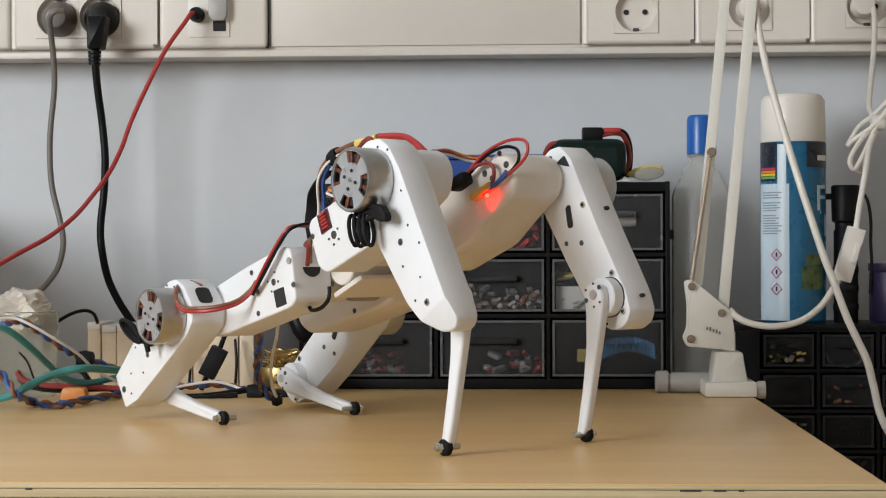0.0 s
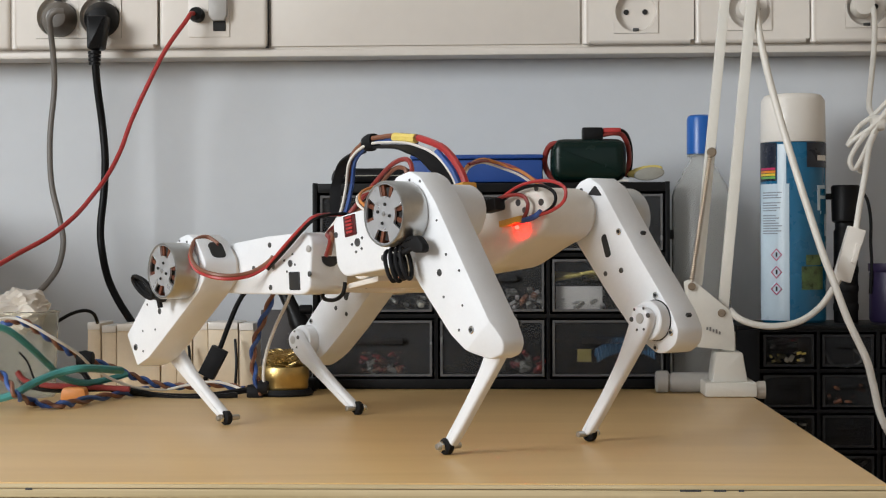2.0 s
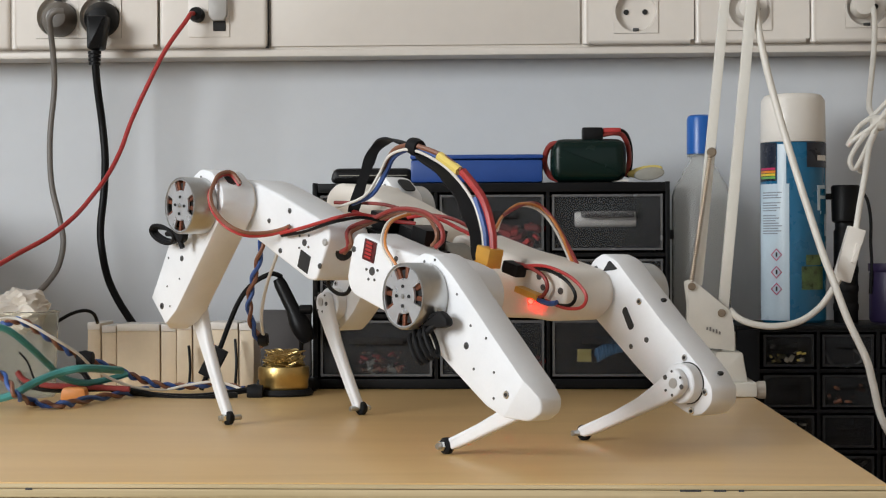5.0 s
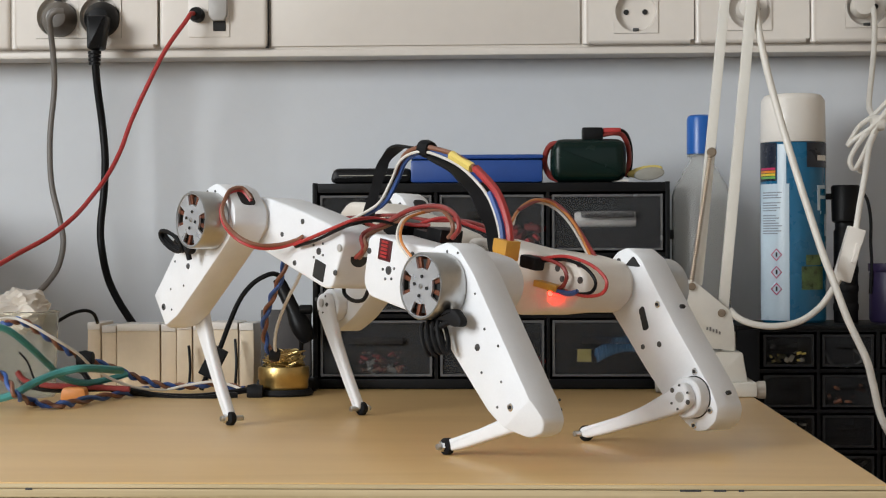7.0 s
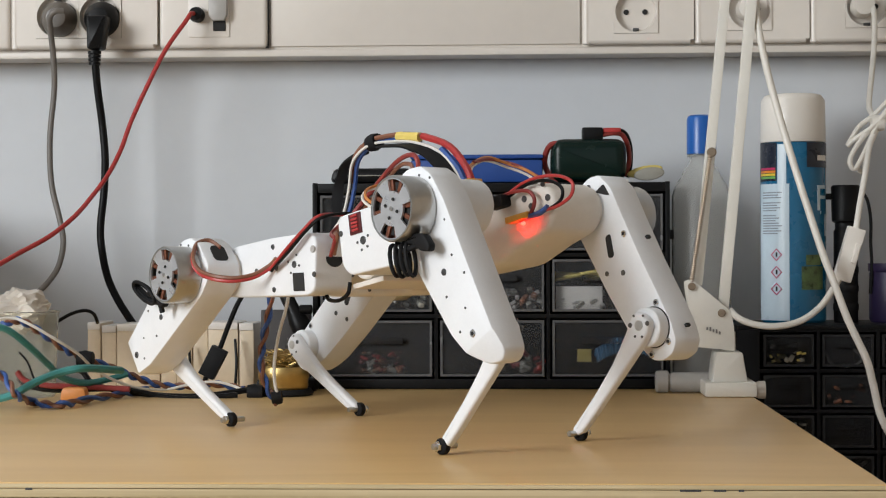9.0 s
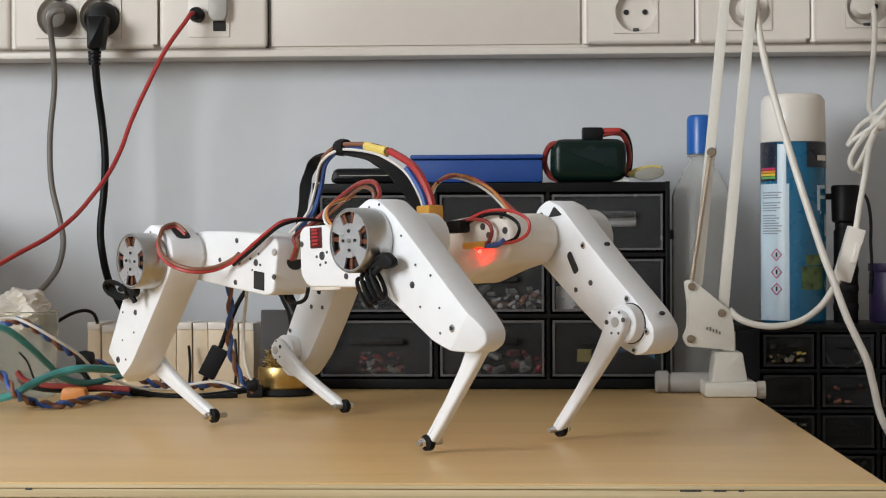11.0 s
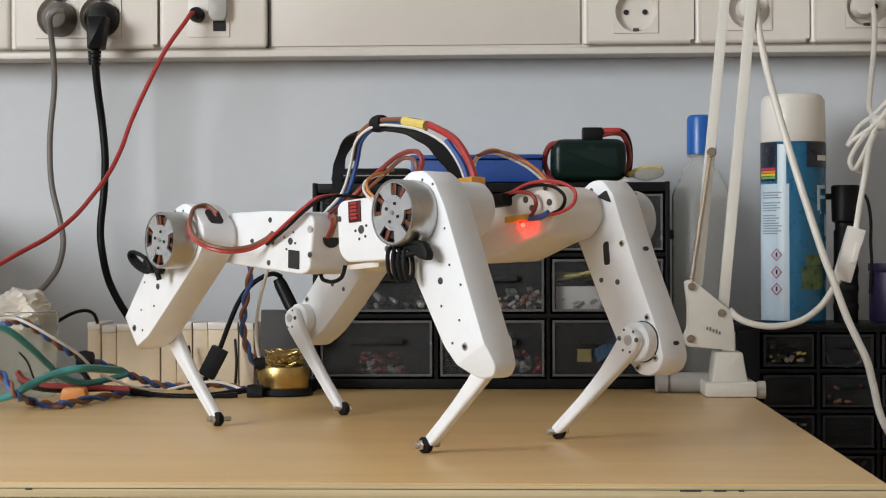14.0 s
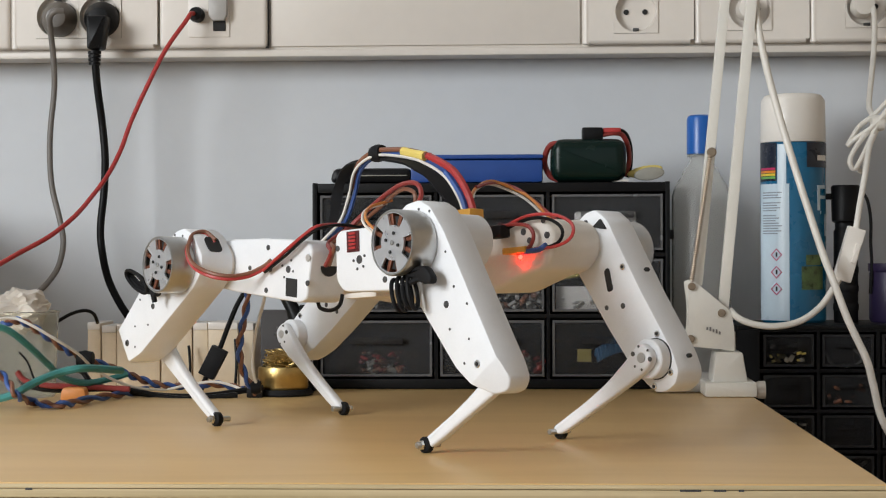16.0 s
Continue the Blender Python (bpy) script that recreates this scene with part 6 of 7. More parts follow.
    walk(lower_a, [
        (0.00, pose(-0.2253, 0, -0.0246, 0, -55.90, 0)), (0.25, pose(-0.2253, 0, -0.0249, 0, -55.62, 0)),
        (0.50, pose(-0.2249, 0, -0.0261, 0, -55.37, 0)), (0.75, pose(-0.2244, 0, -0.0282, 0, -55.12, 0)),
        (1.00, pose(-0.2237, 0, -0.0306, 0, -54.51, 0)), (1.25, pose(-0.2228, 0, -0.0333, 0, -52.96, 0)),
        (1.50, pose(-0.2215, 0, -0.0371, 0, -51.09, 0)), (1.75, pose(-0.2192, 0, -0.0426, 0, -49.05, 0)),
        (2.00, pose(-0.2161, 0, -0.0490, 0, -48.08, 0)), (2.25, pose(-0.2081, 0, -0.0618, 0, -55.16, 0)),
        (2.50, pose(-0.1980, 0, -0.0736, 0, -61.41, 0)), (2.75, pose(-0.1921, 0, -0.0792, 0, -60.34, 0)),
        (3.00, pose(-0.1851, 0, -0.0847, 0, -58.11, 0)), (3.25, pose(-0.1801, 0, -0.0881, 0, -54.50, 0)),
        (3.50, pose(-0.1759, 0, -0.0907, 0, -50.52, 0)), (3.75, pose(-0.1716, 0, -0.0931, 0, -47.66, 0)),
        (4.00, pose(-0.1690, 0, -0.0944, 0, -45.72, 0)), (4.25, pose(-0.1685, 0, -0.0946, 0, -44.81, 0)),
        (4.50, pose(-0.1680, 0, -0.0949, 0, -44.05, 0)), (4.75, pose(-0.1674, 0, -0.0951, 0, -43.40, 0)),
        (5.00, pose(-0.1669, 0, -0.0954, 0, -42.85, 0)), (5.25, pose(-0.1665, 0, -0.0955, 0, -42.36, 0)),
        (5.50, pose(-0.1662, 0, -0.0957, 0, -41.92, 0)), (5.75, pose(-0.1662, 0, -0.0956, 0, -41.49, 0)),
        (6.00, pose(-0.1665, 0, -0.0955, 0, -41.05, 0)), (6.25, pose(-0.1671, 0, -0.0953, 0, -40.55, 0)),
        (6.50, pose(-0.1681, 0, -0.0948, 0, -39.98, 0)), (6.75, pose(-0.1765, 0, -0.0903, 0, -39.68, 0)),
        (7.00, pose(-0.1892, 0, -0.0816, 0, -39.29, 0)), (7.25, pose(-0.1986, 0, -0.0730, 0, -39.26, 0)),
        (7.50, pose(-0.2076, 0, -0.0624, 0, -38.94, 0)), (7.75, pose(-0.2143, 0, -0.0522, 0, -43.38, 0)),
        (8.00, pose(-0.2155, 0, -0.0501, 0, -48.92, 0)), (8.25, pose(-0.2156, 0, -0.0499, 0, -50.05, 0)),
        (8.50, pose(-0.2156, 0, -0.0498, 0, -50.57, 0)), (8.75, pose(-0.2158, 0, -0.0496, 0, -50.50, 0)),
        (9.00, pose(-0.2158, 0, -0.0494, 0, -50.43, 0)), (9.25, pose(-0.2154, 0, -0.0503, 0, -50.86, 0)),
        (9.50, pose(-0.2142, 0, -0.0525, 0, -52.20, 0)), (9.75, pose(-0.2122, 0, -0.0557, 0, -54.29, 0)),
        (10.00, pose(-0.2095, 0, -0.0598, 0, -56.71, 0)), (10.25, pose(-0.2059, 0, -0.0647, 0, -59.00, 0)),
        (10.50, pose(-0.2014, 0, -0.0700, 0, -60.79, 0)), (10.75, pose(-0.1962, 0, -0.0754, 0, -61.92, 0)),
        (11.00, pose(-0.1906, 0, -0.0804, 0, -62.45, 0)), (11.25, pose(-0.1851, 0, -0.0848, 0, -62.57, 0)),
        (11.50, pose(-0.1800, 0, -0.0882, 0, -62.48, 0)), (11.75, pose(-0.1727, 0, -0.0925, 0, -57.01, 0)),
        (12.00, pose(-0.1699, 0, -0.0939, 0, -47.94, 0)), (12.25, pose(-0.1833, 0, -0.0860, 0, -41.03, 0)),
        (12.50, pose(-0.1937, 0, -0.0777, 0, -37.57, 0)), (12.75, pose(-0.2045, 0, -0.0665, 0, -42.98, 0)),
        (13.00, pose(-0.2105, 0, -0.0584, 0, -46.83, 0)), (13.25, pose(-0.2105, 0, -0.0583, 0, -45.49, 0)),
        (13.50, pose(-0.2105, 0, -0.0583, 0, -43.98, 0)), (13.75, pose(-0.2079, 0, -0.0621, 0, -42.32, 0)),
        (14.00, pose(-0.2055, 0, -0.0652, 0, -40.98, 0)), (14.25, pose(-0.2100, 0, -0.0590, 0, -44.25, 0)),
        (14.50, pose(-0.2141, 0, -0.0526, 0, -47.24, 0)), (14.75, pose(-0.2140, 0, -0.0527, 0, -47.36, 0)),
        (15.00, pose(-0.2140, 0, -0.0528, 0, -47.49, 0)), (15.25, pose(-0.2140, 0, -0.0528, 0, -47.48, 0)),
        (15.50, pose(-0.2139, 0, -0.0529, 0, -47.50, 0)), (15.75, pose(-0.2125, 0, -0.0553, 0, -49.29, 0)),
        (16.00, pose(-0.2109, 0, -0.0578, 0, -51.01, 0))])
    walk(upper_b, [
        (0.00, pose(-0.1235, 0, 0, 0, 77.10, 0)), (0.25, pose(-0.1235, 0, 0, 0, 76.76, 0)),
        (0.50, pose(-0.1235, 0, 0, 0, 75.80, 0)), (0.75, pose(-0.1235, 0, 0, 0, 74.62, 0)),
        (1.00, pose(-0.1235, 0, 0, 0, 73.26, 0)), (1.25, pose(-0.1235, 0, 0, 0, 71.74, 0)),
        (1.50, pose(-0.1235, 0, 0, 0, 69.54, 0)), (1.75, pose(-0.1235, 0, 0, 0, 66.17, 0)),
        (2.00, pose(-0.1235, 0, 0, 0, 62.18, 0)), (2.25, pose(-0.1235, 0, 0, 0, 53.46, 0)),
        (2.50, pose(-0.1235, 0, 0, 0, 44.56, 0)), (2.75, pose(-0.1235, 0, 0, 0, 39.83, 0)),
        (3.00, pose(-0.1235, 0, 0, 0, 34.77, 0)), (3.25, pose(-0.1235, 0, 0, 0, 31.60, 0)),
        (3.50, pose(-0.1235, 0, 0, 0, 29.24, 0)), (3.75, pose(-0.1235, 0, 0, 0, 26.72, 0)),
        (4.00, pose(-0.1235, 0, 0, 0, 25.23, 0)), (4.25, pose(-0.1235, 0, 0, 0, 25.01, 0)),
        (4.50, pose(-0.1235, 0, 0, 0, 24.73, 0)), (4.75, pose(-0.1235, 0, 0, 0, 24.43, 0)),
        (5.00, pose(-0.1235, 0, 0, 0, 24.17, 0)), (5.25, pose(-0.1235, 0, 0, 0, 23.97, 0)),
        (5.50, pose(-0.1235, 0, 0, 0, 23.89, 0)), (5.75, pose(-0.1235, 0, 0, 0, 23.95, 0)),
        (6.00, pose(-0.1235, 0, 0, 0, 24.18, 0)), (6.25, pose(-0.1235, 0, 0, 0, 24.62, 0)),
        (6.50, pose(-0.1235, 0, 0, 0, 25.31, 0)), (6.75, pose(-0.1235, 0, 0, 0, 31.10, 0)),
        (7.00, pose(-0.1235, 0, 0, 0, 40.33, 0)), (7.25, pose(-0.1235, 0, 0, 0, 48.19, 0)),
        (7.50, pose(-0.1235, 0, 0, 0, 56.47, 0)), (7.75, pose(-0.1235, 0, 0, 0, 62.95, 0)),
        (8.00, pose(-0.1235, 0, 0, 0, 64.00, 0)), (8.25, pose(-0.1235, 0, 0, 0, 63.97, 0)),
        (8.50, pose(-0.1235, 0, 0, 0, 63.97, 0)), (8.75, pose(-0.1235, 0, 0, 0, 64.03, 0)),
        (9.00, pose(-0.1235, 0, 0, 0, 64.06, 0)), (9.25, pose(-0.1235, 0, 0, 0, 63.40, 0)),
        (9.50, pose(-0.1235, 0, 0, 0, 61.76, 0)), (9.75, pose(-0.1235, 0, 0, 0, 59.35, 0)),
        (10.00, pose(-0.1235, 0, 0, 0, 56.22, 0)), (10.25, pose(-0.1235, 0, 0, 0, 52.46, 0)),
        (10.50, pose(-0.1235, 0, 0, 0, 48.24, 0)), (10.75, pose(-0.1235, 0, 0, 0, 43.79, 0)),
        (11.00, pose(-0.1235, 0, 0, 0, 39.40, 0)), (11.25, pose(-0.1235, 0, 0, 0, 35.36, 0)),
        (11.50, pose(-0.1235, 0, 0, 0, 31.93, 0)), (11.75, pose(-0.1235, 0, 0, 0, 27.54, 0)),
        (12.00, pose(-0.1235, 0, 0, 0, 26.52, 0)), (12.25, pose(-0.1235, 0, 0, 0, 36.04, 0)),
        (12.50, pose(-0.1235, 0, 0, 0, 44.19, 0)), (12.75, pose(-0.1235, 0, 0, 0, 53.09, 0)),
        (13.00, pose(-0.1235, 0, 0, 0, 59.04, 0)), (13.25, pose(-0.1235, 0, 0, 0, 59.35, 0)),
        (13.50, pose(-0.1235, 0, 0, 0, 59.56, 0)), (13.75, pose(-0.1235, 0, 0, 0, 56.86, 0)),
        (14.00, pose(-0.1235, 0, 0, 0, 54.54, 0)), (14.25, pose(-0.1235, 0, 0, 0, 58.80, 0)),
        (14.50, pose(-0.1235, 0, 0, 0, 63.09, 0)), (14.75, pose(-0.1235, 0, 0, 0, 63.27, 0)),
        (15.00, pose(-0.1235, 0, 0, 0, 63.33, 0)), (15.25, pose(-0.1235, 0, 0, 0, 63.33, 0)),
        (15.50, pose(-0.1235, 0, 0, 0, 63.28, 0)), (15.75, pose(-0.1235, 0, 0, 0, 61.58, 0)),
        (16.00, pose(-0.1235, 0, 0, 0, 59.89, 0))])
    walk(lower_b, [
        (0.00, pose(-0.2256, 0, -0.0234, 0, -55.39, 0)), (0.25, pose(-0.2255, 0, -0.0240, 0, -55.08, 0)),
        (0.50, pose(-0.2250, 0, -0.0257, 0, -54.81, 0)), (0.75, pose(-0.2245, 0, -0.0278, 0, -54.64, 0)),
        (1.00, pose(-0.2238, 0, -0.0302, 0, -54.11, 0)), (1.25, pose(-0.2230, 0, -0.0328, 0, -52.60, 0)),
        (1.50, pose(-0.2216, 0, -0.0366, 0, -50.82, 0)), (1.75, pose(-0.2193, 0, -0.0423, 0, -49.13, 0)),
        (2.00, pose(-0.2161, 0, -0.0489, 0, -48.45, 0)), (2.25, pose(-0.2076, 0, -0.0624, 0, -55.48, 0)),
        (2.50, pose(-0.1970, 0, -0.0747, 0, -61.53, 0)), (2.75, pose(-0.1906, 0, -0.0805, 0, -60.52, 0)),
        (3.00, pose(-0.1832, 0, -0.0861, 0, -58.41, 0)), (3.25, pose(-0.1784, 0, -0.0892, 0, -55.26, 0)),
        (3.50, pose(-0.1746, 0, -0.0914, 0, -51.82, 0)), (3.75, pose(-0.1706, 0, -0.0936, 0, -49.26, 0)),
        (4.00, pose(-0.1681, 0, -0.0948, 0, -47.50, 0)), (4.25, pose(-0.1678, 0, -0.0950, 0, -46.62, 0)),
        (4.50, pose(-0.1673, 0, -0.0952, 0, -45.88, 0)), (4.75, pose(-0.1668, 0, -0.0954, 0, -45.26, 0)),
        (5.00, pose(-0.1664, 0, -0.0956, 0, -44.73, 0)), (5.25, pose(-0.1660, 0, -0.0957, 0, -44.25, 0)),
        (5.50, pose(-0.1659, 0, -0.0958, 0, -43.81, 0)), (5.75, pose(-0.1660, 0, -0.0958, 0, -43.37, 0)),
        (6.00, pose(-0.1664, 0, -0.0956, 0, -42.90, 0)), (6.25, pose(-0.1671, 0, -0.0953, 0, -42.36, 0)),
        (6.50, pose(-0.1682, 0, -0.0947, 0, -41.71, 0)), (6.75, pose(-0.1776, 0, -0.0897, 0, -41.39, 0)),
        (7.00, pose(-0.1913, 0, -0.0799, 0, -40.68, 0)), (7.25, pose(-0.2016, 0, -0.0699, 0, -39.49, 0)),
        (7.50, pose(-0.2108, 0, -0.0579, 0, -38.22, 0)), (7.75, pose(-0.2168, 0, -0.0476, 0, -42.46, 0)),
        (8.00, pose(-0.2176, 0, -0.0459, 0, -47.96, 0)), (8.25, pose(-0.2176, 0, -0.0460, 0, -49.08, 0)),
        (8.50, pose(-0.2176, 0, -0.0460, 0, -49.56, 0)), (8.75, pose(-0.2177, 0, -0.0459, 0, -49.51, 0)),
        (9.00, pose(-0.2177, 0, -0.0458, 0, -49.42, 0)), (9.25, pose(-0.2171, 0, -0.0469, 0, -49.85, 0)),
        (9.50, pose(-0.2158, 0, -0.0496, 0, -51.28, 0)), (9.75, pose(-0.2136, 0, -0.0534, 0, -53.51, 0)),
        (10.00, pose(-0.2106, 0, -0.0583, 0, -56.07, 0)), (10.25, pose(-0.2065, 0, -0.0638, 0, -58.48, 0)),
        (10.50, pose(-0.2016, 0, -0.0698, 0, -60.36, 0)), (10.75, pose(-0.1960, 0, -0.0756, 0, -61.53, 0)),
        (11.00, pose(-0.1900, 0, -0.0810, 0, -62.06, 0)), (11.25, pose(-0.1841, 0, -0.0855, 0, -62.15, 0)),
        (11.50, pose(-0.1789, 0, -0.0889, 0, -62.02, 0)), (11.75, pose(-0.1719, 0, -0.0929, 0, -57.37, 0)),
        (12.00, pose(-0.1702, 0, -0.0938, 0, -49.61, 0)), (12.25, pose(-0.1851, 0, -0.0847, 0, -42.96, 0)),
        (12.50, pose(-0.1965, 0, -0.0751, 0, -38.73, 0)), (12.75, pose(-0.2072, 0, -0.0629, 0, -42.23, 0)),
        (13.00, pose(-0.2133, 0, -0.0539, 0, -44.79, 0)), (13.25, pose(-0.2136, 0, -0.0534, 0, -43.73, 0)),
        (13.50, pose(-0.2138, 0, -0.0531, 0, -42.51, 0)), (13.75, pose(-0.2112, 0, -0.0573, 0, -40.57, 0)),
        (14.00, pose(-0.2088, 0, -0.0608, 0, -38.95, 0)), (14.25, pose(-0.2131, 0, -0.0543, 0, -42.58, 0)),
        (14.50, pose(-0.2169, 0, -0.0474, 0, -45.94, 0)), (14.75, pose(-0.2170, 0, -0.0471, 0, -46.13, 0)),
        (15.00, pose(-0.2171, 0, -0.0470, 0, -46.24, 0)), (15.25, pose(-0.2171, 0, -0.0470, 0, -46.21, 0)),
        (15.50, pose(-0.2171, 0, -0.0471, 0, -46.25, 0)), (15.75, pose(-0.2156, 0, -0.0499, 0, -48.15, 0)),
        (16.00, pose(-0.2141, 0, -0.0526, 0, -49.98, 0))])
    walk(upper_c, [
        (0.00, pose(0.1235, 0, 0, 0, -13.95, 0)), (0.25, pose(0.1235, 0, 0, 0, -14.71, 0)),
        (0.50, pose(0.1235, 0, 0, 0, -16.12, 0)), (0.75, pose(0.1235, 0, 0, 0, -17.70, 0)),
        (1.00, pose(0.1235, 0, 0, 0, -19.82, 0)), (1.25, pose(0.1235, 0, 0, 0, -22.69, 0)),
        (1.50, pose(0.1235, 0, 0, 0, -26.11, 0)), (1.75, pose(0.1235, 0, 0, 0, -30.00, 0)),
        (2.00, pose(0.1235, 0, 0, 0, -33.88, 0)), (2.25, pose(0.1235, 0, 0, 0, -41.68, 0)),
        (2.50, pose(0.1235, 0, 0, 0, -49.25, 0)), (2.75, pose(0.1235, 0, 0, 0, -54.38, 0)),
        (3.00, pose(0.1235, 0, 0, 0, -59.87, 0)), (3.25, pose(0.1235, 0, 0, 0, -63.87, 0)),
        (3.50, pose(0.1235, 0, 0, 0, -66.35, 0)), (3.75, pose(0.1235, 0, 0, 0, -68.56, 0)),
        (4.00, pose(0.1235, 0, 0, 0, -69.56, 0)), (4.25, pose(0.1235, 0, 0, 0, -69.53, 0)),
        (4.50, pose(0.1235, 0, 0, 0, -69.61, 0)), (4.75, pose(0.1235, 0, 0, 0, -69.75, 0)),
        (5.00, pose(0.1235, 0, 0, 0, -69.91, 0)), (5.25, pose(0.1235, 0, 0, 0, -70.03, 0)),
        (5.50, pose(0.1235, 0, 0, 0, -70.05, 0)), (5.75, pose(0.1235, 0, 0, 0, -69.91, 0)),
        (6.00, pose(0.1235, 0, 0, 0, -69.55, 0)), (6.25, pose(0.1235, 0, 0, 0, -68.89, 0)),
        (6.50, pose(0.1235, 0, 0, 0, -67.87, 0)), (6.75, pose(0.1235, 0, 0, 0, -62.38, 0)),
        (7.00, pose(0.1235, 0, 0, 0, -53.80, 0)), (7.25, pose(0.1235, 0, 0, 0, -45.29, 0)),
        (7.50, pose(0.1235, 0, 0, 0, -36.62, 0)), (7.75, pose(0.1235, 0, 0, 0, -30.91, 0)),
        (8.00, pose(0.1235, 0, 0, 0, -27.77, 0)), (8.25, pose(0.1235, 0, 0, 0, -27.70, 0)),
        (8.50, pose(0.1235, 0, 0, 0, -27.82, 0)), (8.75, pose(0.1235, 0, 0, 0, -27.64, 0)),
        (9.00, pose(0.1235, 0, 0, 0, -27.49, 0)), (9.25, pose(0.1235, 0, 0, 0, -28.18, 0)),
        (9.50, pose(0.1235, 0, 0, 0, -30.30, 0)), (9.75, pose(0.1235, 0, 0, 0, -33.63, 0)),
        (10.00, pose(0.1235, 0, 0, 0, -37.73, 0)), (10.25, pose(0.1235, 0, 0, 0, -42.14, 0)),
        (10.50, pose(0.1235, 0, 0, 0, -46.53, 0)), (10.75, pose(0.1235, 0, 0, 0, -50.73, 0)),
        (11.00, pose(0.1235, 0, 0, 0, -54.72, 0)), (11.25, pose(0.1235, 0, 0, 0, -58.59, 0)),
        (11.50, pose(0.1235, 0, 0, 0, -62.35, 0)), (11.75, pose(0.1235, 0, 0, 0, -68.45, 0)),
        (12.00, pose(0.1235, 0, 0, 0, -67.61, 0)), (12.25, pose(0.1235, 0, 0, 0, -55.89, 0)),
        (12.50, pose(0.1235, 0, 0, 0, -46.72, 0)), (12.75, pose(0.1235, 0, 0, 0, -40.54, 0)),
        (13.00, pose(0.1235, 0, 0, 0, -33.97, 0)), (13.25, pose(0.1235, 0, 0, 0, -32.24, 0)),
        (13.50, pose(0.1235, 0, 0, 0, -30.61, 0)), (13.75, pose(0.1235, 0, 0, 0, -29.08, 0)),
        (14.00, pose(0.1235, 0, 0, 0, -27.94, 0)), (14.25, pose(0.1235, 0, 0, 0, -31.40, 0)),
        (14.50, pose(0.1235, 0, 0, 0, -34.26, 0)), (14.75, pose(0.1235, 0, 0, 0, -34.27, 0)),
        (15.00, pose(0.1235, 0, 0, 0, -34.31, 0)), (15.25, pose(0.1235, 0, 0, 0, -34.26, 0)),
        (15.50, pose(0.1235, 0, 0, 0, -34.25, 0)), (15.75, pose(0.1235, 0, 0, 0, -35.89, 0)),
        (16.00, pose(0.1235, 0, 0, 0, -37.46, 0))])
